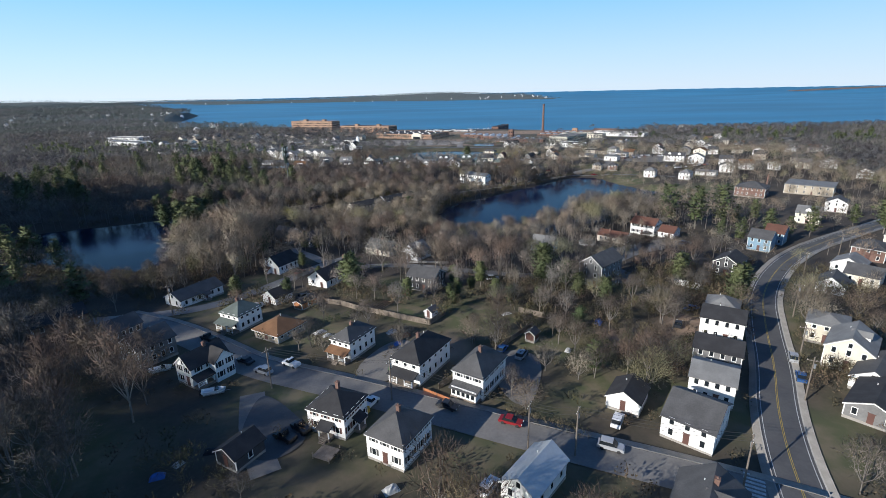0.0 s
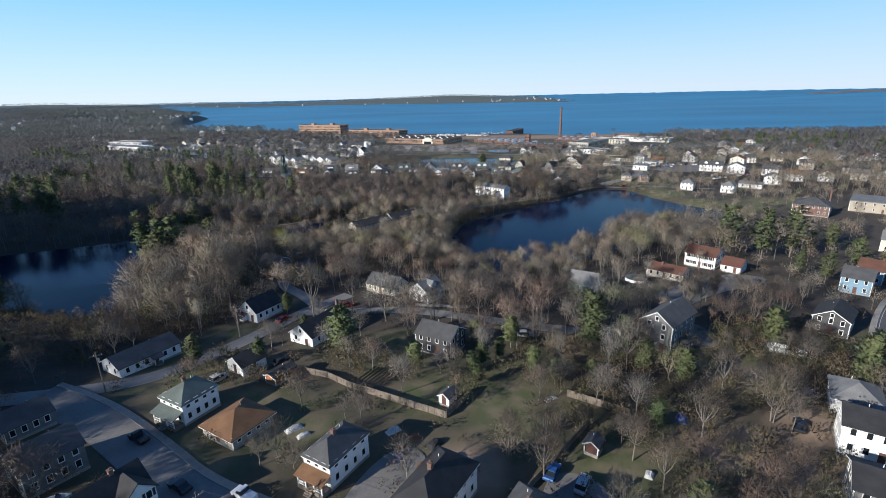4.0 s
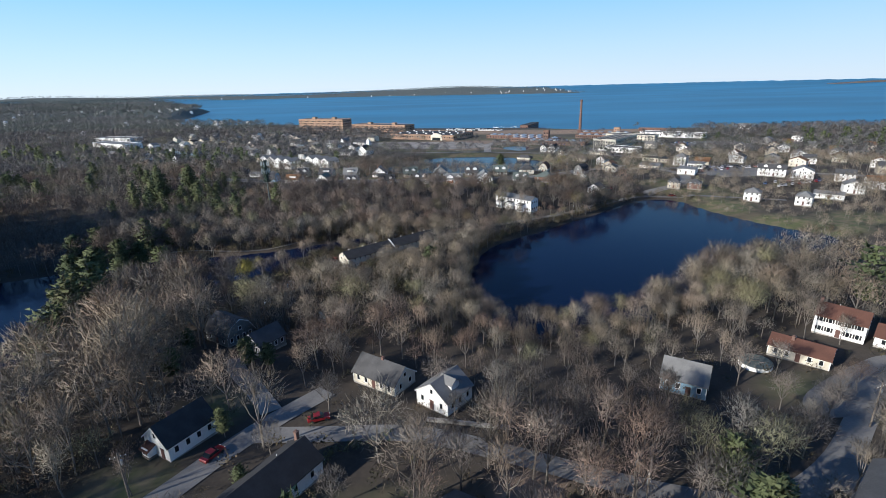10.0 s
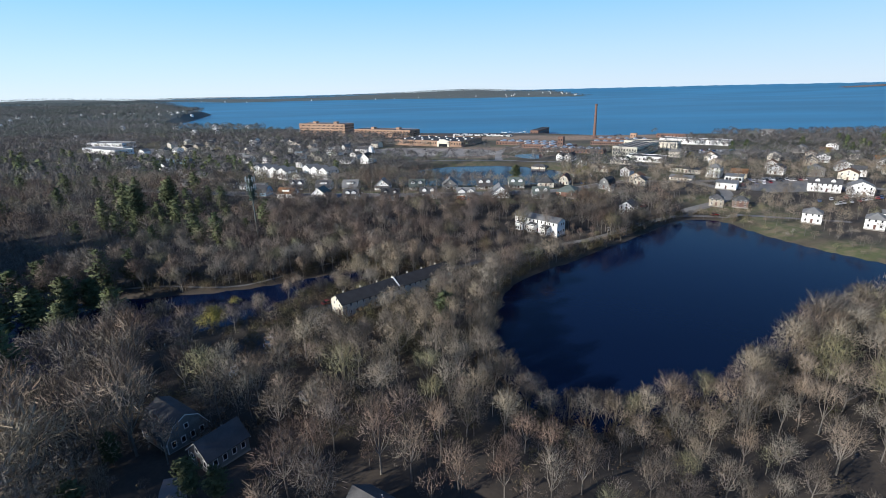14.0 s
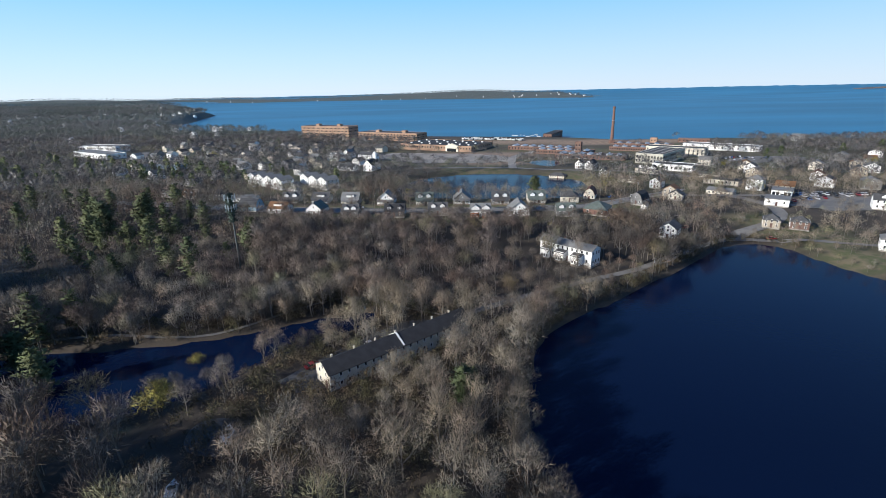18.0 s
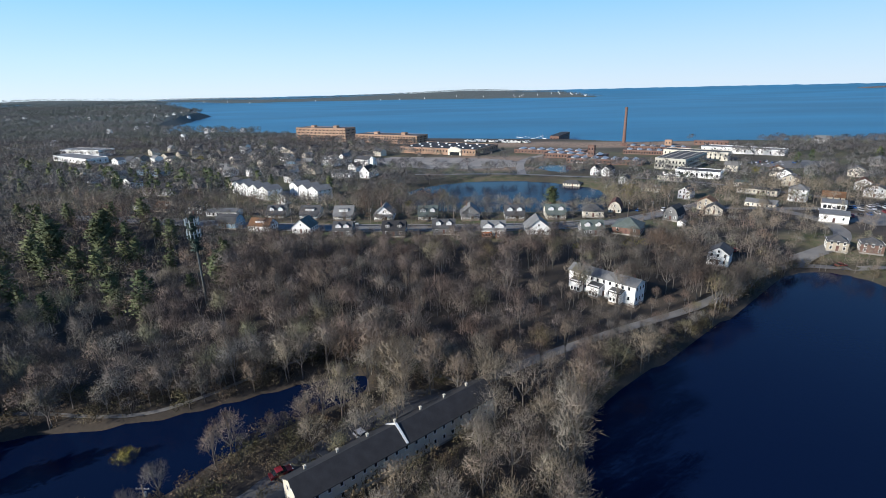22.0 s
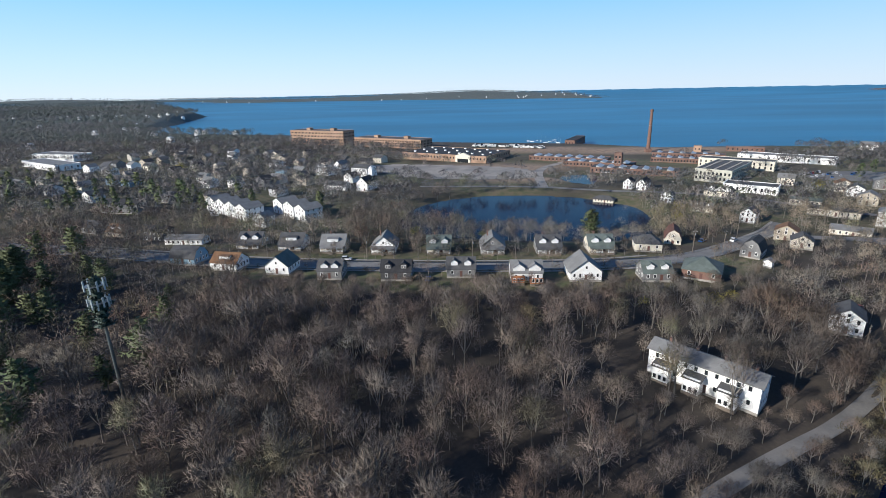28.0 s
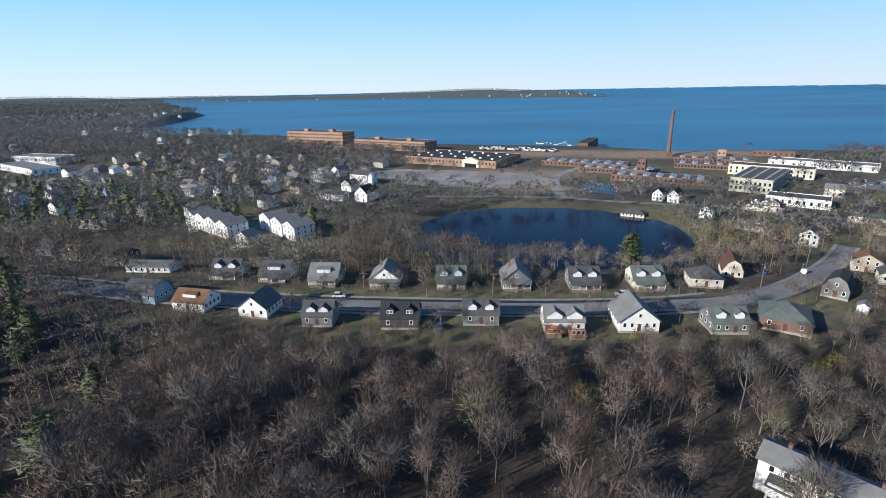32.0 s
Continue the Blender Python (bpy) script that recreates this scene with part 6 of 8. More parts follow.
bt = boat("white open motor boat on a trailer")
bt.matrix_basis = pose(-69.1, 265.5, gz(-69, 265) + 0.25, 0, 0, 105) @ Matrix.Scale(1.1, 4)
for x, y, a, s in ((-66.1, 100.4, 30, 0.8), (-49.4, 90.6, 20, 0.8), (79.1, 147.2, -35, 1.3), (-72.1, 249.7, 110, 0.9)):
    copy_thing(bt, pose(x, y, gz(x, y) + 0.1, 0, 0, a)).scale = (s, s, s)
yachts = random.Random(9)
for i in range(44):
    u, v = yachts.uniform(0, 1), yachts.uniform(-10, 10)
    x, y = -22 + u * 92, 952 - u * 34 + v
    c = copy_thing(bt, pose(x, y, gz(x, y) + 0.4, 0, 0, yachts.uniform(0, 360)))
    c.scale = [yachts.uniform(1.2, 1.9)] * 3
    tagged(c, "white yacht laid up on the shore", "boat", "boats laid up on the shore")
for i in range(12):
    x, y = yachts.uniform(60, 130), yachts.uniform(1000, 1080)
    s = Shape().extrude([(-3, -1.0), (1, -1.1), (3.4, 0), (1, 1.1), (-3, 1.0)], "z", -0.3, 0.9)
    b_ = tagged(new("sailing_boat", s.mesh("sailing_boat", TRIM)), "small white sailing boat moored on the bay", "boat", "moored boats")
    part("mast", Shape().tube((0.4, 0, 0.8), (0.4, 0, 10.5), 0.09, 0.05, 6).mesh("mast", STEEL), b_)
    b_.matrix_basis = pose(x, y, 0.1, 0, 0, yachts.uniform(0, 360))


def utility_pole(high=10.0):
    p = thing("utility_pole", "grey wooden utility pole with crossarm", "pole", pose(0, 0, 0), "utility poles")
    part("shaft", Shape().tube((0, 0, -0.5), (0, 0, high), 0.17, 0.11, 8).mesh("shaft", POLE), p)
    part("crossarm", Shape().box(-1.2, -0.06, high - 0.9, 1.2, 0.06, high - 0.77).mesh("crossarm", POLE), p)
    for x in (-1.05, -0.4, 0.4, 1.05):
        part("insulator", shared("insulator", lambda: Shape().tube((0, 0, 0), (0, 0, 0.16), 0.05, 0.03, 6).mesh("insulator", TRIM)), p, at=pose(x, 0, high - 0.77))
    part("transformer", Shape().tube((0.3, 0, high - 2.4), (0.3, 0, high - 1.5), 0.2, 0.2, 10).mesh("transformer", STEEL), p)
    return p


up = utility_pole()
first_pole = True
for x, y, a in ((21.9, 69, 60), (-11.1, 86.6, 60), (79.8, 97, -30), (71.5, 83.2, -30), (14.1, 70.7, 60), (-62.2, 162.5, 30), (19.5, 161.5, 80), (-80.2, 133.1, 30), (71.7, 181.4, 20), (19.8, 157.6, 80), (-37.6, 92.2, 60), (-77.4, 282.6, 0), (-49.8, 318.8, 45), (55.9, 366, 30),
                (64.6, 483.5, 20), (76.8, 482.5, 40), (76, 402, 40), (96, 122, -30), (120, 152, -40), (150, 175, -40), (-30, 473.5, 0), (-75, 475, 0), (-120, 479, 0), (95, 507, 40), (46, 61, 60)):
    m = pose(x, y, gz(x, y), 0, 0, a)
    if first_pole:
        up.matrix_basis, first_pole = m, False
    else:
        copy_thing(up, m)


def wires(label, pts, n=3):
    """Sagging wires from pole head to pole head."""
    ob = thing("power_line", label, "cable", pose(0, 0, 0))
    for k in range(n):
        line = []
        for (ax, ay), (bx, by) in zip(pts[:-1], pts[1:]):
            d = Vector((bx - ax, by - ay, 0)).normalized()
            off = Vector((-d.y, d.x, 0)) * (k - (n - 1) / 2) * 0.9
            a, b = Vector((ax, ay, gz(ax, ay) + 9.4)) + off, Vector((bx, by, gz(bx, by) + 9.4)) + off
            for i in range(7):
                t = i / 6
                line.append(a.lerp(b, t) - Vector((0, 0, 4 * t * (1 - t) * 0.7)))
        v, f = [], []
        for q in line:
            v += [q + Vector((0.025, 0, -0.015)), q + Vector((-0.025, 0, -0.015)), q + Vector((0, 0, 0.03))]
        for i in range(len(line) - 1):
            f += [(3 * i + c, 3 * i + (c + 1) % 3, 3 * i + 3 + (c + 1) % 3, 3 * i + 3 + c) for c in range(3)]
        part("wire", mesh_of("wire", v, f, R_BLACK), ob)


wires("thin black overhead wires along the main road", [(71.5, 83.2), (79.8, 97), (96, 122), (120, 152), (150, 175)])
wires("thin black overhead wires along the side street", [(-37.6, 92.2), (-11.1, 86.6), (14.1, 70.7), (21.9, 69), (46, 61)])


def fence(label, pts, high=1.7, mat=None):
    """A board fence: posts and single boards."""
    f = thing("fence", label, "fence", pose(0, 0, 0), "garden fences")
    board = shared(("board", high, (mat or WOOD).name), lambda: Shape().box(-0.195, -0.02, 0.05, 0.195, 0.02, high).mesh("board", mat or WOOD))
    post = shared(("fpost", high), lambda: Shape().box(-0.06, -0.06, -0.4, 0.06, 0.06, high + 0.1).mesh("post", WOOD))
    for (ax, ay), (bx, by) in zip(pts[:-1], pts[1:]):
        d = math.hypot(bx - ax, by - ay)
        a = math.degrees(math.atan2(by - ay, bx - ax))
        n = int(d / 0.42)
        for i in range(n):
            t = (i + 0.5) / n
            x, y = ax + (bx - ax) * t, ay + (by - ay) * t
            part("board", board, f, at=pose(x, y, gz(x, y), scatter.uniform(-1.5, 1.5), scatter.uniform(-1, 1), a))
            if i % 8 == 0:
                part("post", post, f, at=pose(x + 0.08 * math.sin(radians(a)), y - 0.08 * math.cos(radians(a)), gz(x, y)))


fence("weathered grey board fence between yards", [(-38, 140.6), (-31.7, 138.2), (-24.9, 133), (-13.8, 127), (-4, 121.8)])
fence("weathered pale board fence among shrubs", [(21.5, 129), (26.5, 125.8), (32.3, 122)])
fence("weathered board fence beside the drive", [(24, 119.8), (10.9, 104.5), (-1.5, 90.5)], 1.5)
fence("low brown picket fence beside the street", [(-4.8, 89.9), (0.8, 85.8)], 0.9, CEDAR)
fence("weathered board fence behind the shed", [(-4, 121.8), (0.5, 128.5)], 1.6)

# the mast above the woods
mast = thing("cell_mast", "tall steel mast dressed with dark green boughs and pale aerials", "mast", pose(-117.7, 379.2, gz(-117.7, 379.2)))
top_ = 42.3 - gz(-117.7, 379.2)
part("shaft", Shape().tube((0, 0, -1), (0, 0, top_ - 1), 0.45, 0.28, 12).mesh("shaft", material("dull_grey_steel", (0.13, 0.15, 0.15), 0.5, 0.4, vary=0.15)), mast)
AERIAL = material("pale_aerial_plastic", (0.33, 0.39, 0.41), 0.5, vary=0.2)
for drop, rad, n_ in ((2.2, 2.3, 9), (6.4, 2.3, 12)):
    zc = top_ - drop
    part("ring", Shape().tube((0, 0, zc - 0.1), (0, 0, zc), rad * 0.9, rad * 0.9, 12).mesh("ring", STEEL), mast, "steel platform ring")
    for i in range(n_):
        t_ = 6.2832 * i / n_
        part("aerial", shared("aerial", lambda: Shape().box(-0.19, -0.1, -1.25, 0.19, 0.1, 1.25).box(-0.05, 0.1, -0.9, 0.05, 0.22, 0.9).mesh("aerial", AERIAL)), mast, "upright pale aerial panel", at=pose(rad * math.cos(t_), rad * math.sin(t_), zc + 0.3 * math.sin(i * 2.4), 0, 0, math.degrees(t_) + 90))
# details: garden bits
dock = thing("dock", "grey boarded dock at the edge of the water", "dock", pose(-106, 269, 8.15, 0, 0, 60))
for i in range(14):
    part("plank", shared("dock_plank", lambda: Shape().box(-2.0, -0.28, 0.2, 2.0, 0.28, 0.3).mesh("plank", WOOD)), dock, at=pose(0, i * 0.6 - 4, 0))
for x_ in (-1.8, 1.8):
    for y_ in (-3.8, 4):
        part("pile", Shape().tube((x_, y_, -2.5), (x_, y_, 0.6), 0.12, 0.12, 8).mesh("pile", POLE), dock)
house("low dark boat shed at the water's edge", -103, 264, 60, 6, 4.5, 2.2, 1.2, "x", "gable", DARK, R_BLACK, rows=1, cols=(1, 1), name="shed", category="shed", door="")
pool = thing("pool", "round swimming pool under a grey-green cover", "pool", pose(63.8, 205.6, gz(63.8, 205.6)))
part("rim", Shape().tube((0, 0, -0.5), (0, 0, 1.2), 3.6, 3.6, 24).mesh("rim", TRIM), pool)
part("cover", Shape().tube((0, 0, 1.2), (0, 0, 1.3), 3.7, 3.4, 24).mesh("cover", R_GREEN), pool, "grey-green pool cover")
cw = thing("crosswalk", "white painted zebra crossing on the side street", "road marking", pose(47.5, 60.5, gz(47.5, 60.5) + 0.17, 0, 0, 60))
for i in range(8):
    part("stripe", shared("stripe", lambda: Shape().box(-0.25, -1.5, 0, 0.25, 1.5, 0.012).mesh("stripe", LINE)), cw, at=pose((i - 3.5) * 0.9, 0, 0, 0, 0, 0))


# ---- small things about the yards ----
JUNK = [material("rusty_steel", (0.2, 0.09, 0.05), 0.8, 0.3), material("blue_tarpaulin", (0.04, 0.12, 0.4), 0.5), material("yellow_machine_paint", (0.55, 0.33, 0.03), 0.5), material("green_machine_paint", (0.04, 0.14, 0.05), 0.5), material("pale_plastic", (0.55, 0.55, 0.53), 0.5), material("black_rubber", (0.02, 0.02, 0.022), 0.8)]


def tarp(label, x, y, a, w, d, h, mat):
    """A sagging cover over stored things."""
    n = 7
    v = []
    r = random.Random(int(x * 10 + y))
    for j in range(n):
        for i in range(n):
            u, q = i / (n - 1) * 2 - 1, j / (n - 1) * 2 - 1
            top = (1 - abs(u) ** 3) * (1 - abs(q) ** 3)
            v.append((u * w / 2, q * d / 2, h * (top * r.uniform(0.75, 1.05))))
    f = [(j * n + i, j * n + i + 1, (j + 1) * n + i + 1, (j + 1) * n + i) for j in range(n - 1) for i in range(n - 1)]
    ob = tagged(new("tarpaulin", mesh_of("tarpaulin", v, f, mat)), label, "tarpaulin", "covers in the yards")
    ob.matrix_basis = pose(x, y, gz(x, y) + 0.02, 0, 0, a)


for x, y, a, w, d, h, k, label in ((-48, 66, 20, 2.4, 1.6, 0.9, 1, "blue tarpaulin over scrap"), (-46, 69, 60, 1.8, 1.4, 0.7, 4, "pale sheet over stored things"), (-42, 72, 10, 2.2, 1.8, 0.8, 5, "dark sheet over stored things"), (-5, 104, 30, 3, 2.2, 1.2, 5, "dark sheet over stored things"), (-8, 108, 70, 2.6, 2, 1.0, 0, "rusty iron sheet over scrap"),
                                   (-3, 110, 10, 2.8, 2.4, 1.3, 4, "pale sheet over stored things"), (-6, 114, 50, 3.2, 2.2, 1.1, 5, "dark sheet over stored things"), (-10, 116, 20, 2.4, 2, 0.9, 0, "rusty iron sheet over scrap"), (-12, 111, 35, 2, 1.6, 1.0, 1, "blue tarpaulin over scrap"), (-14, 118, 35, 3, 1.6, 1.0, 4, "pale sheet over stored things"),
                                   (-33.5, 119, 40, 3.4, 1.8, 0.7, 4, "pale upturned skiff hull"), (-31, 117, 40, 2.6, 1.4, 0.7, 4, "pale upturned skiff hull"), (18, 128, 30, 3.2, 1.2, 0.6, 4, "pale sheet over stored things"), (42, 121, 60, 3, 2, 1.4, 1, "blue tarpaulin over scrap"), (30, 106, 60, 2, 1.4, 0.8, 4, "pale sheet over stored things"), (-9, 62, 30, 2.6, 1.8, 1.0, 4, "pale sheet over stored things"), (-11, 60, 70, 2.0, 1.8, 0.9, 5, "dark sheet over stored things")):
    tarp(label + " in the yard", x, y, a, w, d, h, JUNK[k])


def loader(x, y, a, paint, label):
    """A small tracked loader: body, cab, arms, bucket, wheels."""
    t = thing("loader", label, "machine", pose(x, y, gz(x, y) + 0.2, 0, 0, a))
    part("chassis", Shape().extrude([(-1.5, 0.5), (1.2, 0.5), (1.2, 1.0), (0.2, 1.2), (-1.5, 1.4)], "y", -0.6, 0.6).mesh("chassis", paint), t)
    part("cab", Shape().extrude([(-0.6, 1.2), (0.5, 1.1), (0.4, 2.2), (-0.5, 2.3)], "y", -0.5, 0.5).mesh("cab", JUNK[5]), t)
    for q in (-0.66, 0.66):
        part("arm", Shape().extrude([(-1.3, 1.4), (1.5, 0.6), (1.5, 0.8), (-1.3, 1.65)], "y", q - 0.07, q + 0.07).mesh("arm", paint), t)
        for u in (-0.9, 0.8):
            part("wheel", shared("loader_wheel", lambda: Shape().tube((0, -0.15, 0), (0, 0.15, 0), 0.42, 0.42, 12).mesh("wheel", JUNK[5])), t, at=pose(u, q * 1.2, 0.42))
    part("bucket", Shape().extrude([(1.4, 0.2), (2.2, 0.2), (1.6, 0.9), (1.4, 0.9)], "y", -0.85, 0.85).mesh("bucket", JUNK[0]), t)


loader(-16.5, 82.3, 150, JUNK[2], "small yellow loader parked beside the street")
loader(-11.5, 98, 60, JUNK[3], "small green tractor parked in the yard")
bed = thing("garden_bed", "bare vegetable bed with earth ridges", "garden", pose(-20, 138.5, gz(-20, 138.5) + 0.05, 0, 0, 60))
for i in range(8):
    part("ridge", shared("ridge", lambda: Shape().extrude([(-0.3, -0.3), (0.3, -0.3), (0.12, 0.14), (-0.12, 0.14)], "x", -3.2, 3.2).mesh("ridge", SHRUB)), bed, at=pose(0, i * 0.95 - 3.4, 0.05))
wall_ = thing("stone_wall", "low pale stone wall beside the lane", "wall", pose(0, 0, 0))
for i in range(26):
    t_ = i / 25
    x, y = -14 + 16 * t_, 184.5 - 3 * t_
    part("stone", shared(("stone", i % 4), lambda: Shape().extrude([(-0.42, -0.2), (0.4, -0.2), (0.36 - 0.03 * (i % 4), 0.75), (-0.3, 0.8 - 0.04 * (i % 4))], "y", -0.3, 0.3).mesh("stone", KERB)), wall_, at=pose(x, y, gz(x, y), 0, 0, -10 + 8 * (i % 3)))
deck = thing("deck", "grey wooden deck before the white house", "deck", pose(-21, 70.5, gz(-21, 70.5) + 0.3, 0, 0, 66))
for i in range(12):
    part("plank", shared("deck_plank", lambda: Shape().box(-0.13, -1.8, 0.25, 0.13, 1.8, 0.3).mesh("plank", WOOD)), deck, at=pose(i * 0.28 - 1.6, 0, 0))
for x_ in (-1.6, 1.6):
    for y_ in (-1.7, 1.7):
        part("leg", shared("deck_leg", lambda: Shape().box(-0.06, -0.06, -1.0, 0.06, 0.06, 1.1).mesh("leg", WOOD)), deck, at=pose(x_, y_, 0))


# ---- trees ----
rng = np.random.default_rng(7)


def tube_arrays(a, b, r0, r1, sides=3):
    """Many tapered tubes at once: arrays of ends and radii."""
    a, b = np.asarray(a, float), np.asarray(b, float)
    d = b - a
    d /= np.linalg.norm(d, axis=1)[:, None] + 1e-9
    ref = np.where(np.abs(d[:, 2:3]) > 0.9, [[1.0, 0, 0]], [[0, 0, 1.0]])
    u = np.cross(d, ref)
    u /= np.linalg.norm(u, axis=1)[:, None] + 1e-9
    w = np.cross(d, u)
    v = []
    for p, r in ((a, r0), (b, r1)):
        for k in range(sides):
            t = 6.28318 * k / sides
            v.append(p + (u * math.cos(t) + w * math.sin(t)) * np.asarray(r).reshape(-1, 1))
    v = np.stack(v, 1)
    base = np.arange(len(a))[:, None] * (2 * sides)
    f = []
    for k in range(sides):
        k2 = (k + 1) % sides
        f += [np.concatenate((base + k, base + k2, base + sides + k2), 1), np.concatenate((base + k, base + sides + k2, base + sides + k), 1)]
    return v.reshape(-1, 3), np.concatenate(f)


def blades(a, d, length, width, r, out):
    """Thin tapering twigs: one long triangle each, its face turned outwards."""
    side = np.cross(out + r.normal(0, 0.25, d.shape), d)
    side /= np.linalg.norm(side, axis=1)[:, None] + 1e-9
    w = np.asarray(width).reshape(-1, 1) / 2
    turn = np.sign(np.sum(np.cross(side, d) * out, 1))[:, None]
    side = side * np.where(turn == 0, 1, turn)
    v = np.stack((a - side * w, a + side * w, a + d * np.asarray(length).reshape(-1, 1)), 1)
    return v.reshape(-1, 3), np.arange(len(a) * 3).reshape(-1, 3)


def unit(v):
    return v / (np.linalg.norm(v, axis=1)[:, None] + 1e-9)


def bare_tree(seed, high=14.0, wide=5.0, limbs=7, branches=60, twigs=800, wtwig=0.17, seat=0.4, up=0.3):
    """A leafless broadleaf tree: trunk and limbs, each limb ending in a rounded head of fine twigs. (wood), (twigs), each vertices, faces, normals."""
    r = np.random.default_rng(seed)
    A, B, R0, R1 = [], [], [], []

    def seg(a, b, r0, r1):
        A.append(np.array(a, float)), B.append(np.array(b, float)), R0.append(r0), R1.append(r1)

    fork = high * r.uniform(0.5, 0.8) * seat
    lean = r.normal(0, 0.05, 2)
    top = np.array([lean[0] * fork, lean[1] * fork, fork])
    seg((0, 0, -0.5), top, 0.016 * high, 0.011 * high)
    half = (1.0 - seat) / 2
    heart, size, root = [], [], []
    for k in range(limbs):
        ang = 6.283 * (k + r.uniform(-0.35, 0.35)) / max(1, limbs - 2)
        inner = k >= limbs - 2
        reach = wide * (r.uniform(0.05, 0.25) if inner else r.uniform(0.42, 0.58))
        lift = high * (r.uniform(0.66, 0.74) if inner else seat + half * r.uniform(0.45, 0.95))
        en = np.array([math.cos(ang) * reach, math.sin(ang) * reach, lift])
        mid = top * 0.5 + en * 0.5 + (math.cos(ang) * reach * 0.12, math.sin(ang) * reach * 0.12, -0.03 * high)
        seg(top, mid, 0.008 * high, 0.005 * high), seg(mid, en, 0.005 * high, 0.0015 * high)
        heart.append(en), root.append(mid)
        size.append((wide * r.uniform(0.46, 0.62), high * half * r.uniform(0.58, 0.78)))
    heart, root, size = np.array(heart), np.array(root), np.array(size)
    middle = np.array([0, 0, high * (seat + half * 0.7)])
    scale = np.array([wide, wide, high * half * 1.2])

    def shell(n, inner):
        """Places on the heads' outer shells, with the way out of the crown at each."""
        own = r.integers(0, limbs, n)
        c = unit(r.normal(0, 1, (n, 3)) + (0, 0, up) + unit(heart[own] * (1, 1, 0)) * 0.35)
        p = heart[own] + c * r.uniform(inner, 1.0, (n, 1)) * np.stack((size[own, 0], size[own, 0], size[own, 1]), 1)
        return own, c, p, unit(0.7 * c + 0.75 * (p - middle) / scale)

    own, c, tip, out = shell(branches, 0.7)
    J = root[own] + (heart[own] - root[own]) * r.uniform(0.1, 1.0, (branches, 1))
    b1 = blades(J, unit(tip - J), np.linalg.norm(tip - J, axis=1) * 1.1, np.full(branches, max(0.1, wtwig * 0.6)), r, out)
    n1 = np.repeat(out, 3, 0)
    own, c, P, out = shell(twigs, 0.42)
    D = unit(out * 0.5 + (0, 0, 0.5) + r.normal(0, 0.5, P.shape))
    b2 = blades(P, D, high * r.uniform(0.045, 0.125, twigs), wtwig * r.uniform(0.7, 1.3, twigs), r, out)
    n2 = np.repeat(unit(out + r.normal(0, 0.16, P.shape)), 3, 0)
    wood = tube_arrays(A, B, R0, R1)
    return (*wood, None), (np.concatenate((b1[0], b2[0])), np.concatenate((b1[1], b2[1] + len(b1[0]))), np.concatenate((n1, n2)))


def pine(seed, high=15.0, wide=3.6, whorls=12, tufts=8, size=0.9):
    """A pine: trunk, uneven whorls of boughs and flat sprays of needles on them, with gaps."""
    r = np.random.default_rng(seed)
    A, B, R0, R1 = [np.array([0, 0, -0.4])], [np.array([0, 0, high])], [0.016 * high], [0.03]
    P, D, N = [], [], []
    for k in range(whorls):
        f = k / (whorls - 1)
        z = high * (0.26 + 0.7 * f)
        reach = wide * math.sqrt(1 - (0.93 * f) ** 2) * (0.7 + 0.45 * f) * r.uniform(0.55, 1.15)
        for j in range(6 if f < 0.8 else 4):
            ang = 6.283 * (j + r.uniform(-0.4, 0.4)) / 6 + k * 0.7
            re = reach * r.uniform(0.55, 1.1)
            way = np.array([math.cos(ang), math.sin(ang), 0])
            tip = way * re + (0, 0, z + r.uniform(-0.08, 0.16) * re)
            root = np.array([0, 0, z - 0.12 * re])
            A.append(root), B.append(tip), R0.append(0.05), R1.append(0.012)
            t = r.uniform(0.25, 1.05, (tufts, 1))
            p = root * (1 - t) + tip * t + r.normal(0, 1, (tufts, 3)) * (0.18 * re, 0.18 * re, 0.16)
            P.append(p)
            D.append(way * 0.7 + r.normal(0, 0.6, (tufts, 3)) * (1, 1, 0.4) + (0, 0, 0.3))
            N.append(way * (0.45 + 0.5 * t) + (0, 0, 0.75) + r.normal(0, 0.25, (tufts, 3)))
    P, D, N = np.concatenate(P), unit(np.concatenate(D)), unit(np.concatenate(N))
    P += np.repeat(r.normal(0, 0.1, (len(P) // 2 + 1, 3)), 2, 0)[: len(P)]
    fine = blades(P - D * size * 0.4, D, size * r.uniform(0.8, 1.5, len(P)), size * r.uniform(0.45, 0.8, len(P)), r, N)
    return (*tube_arrays(A, B, R0, R1), None), (*fine, np.repeat(N, 3, 0))


def stem(high):
    """A bare trunk alone, for trees whose limbs stay hidden."""
    return (*tube_arrays([(0, 0, -0.5), (0, 0, high * 0.5)], [(0, 0, high * 0.5), (0.3, 0.2, high * 0.85)], [0.2, 0.12], [0.12, 0.04]), None)


def far_crown(seed, high=12.0, wide=5.0, lobes=5, n=90, w=1.0):
    """A distant bare crown: a cluster of rounded heads of twigs."""
    return bare_tree(seed, high, wide, lobes, 4, n, w, 0.3, 0.9)[1]


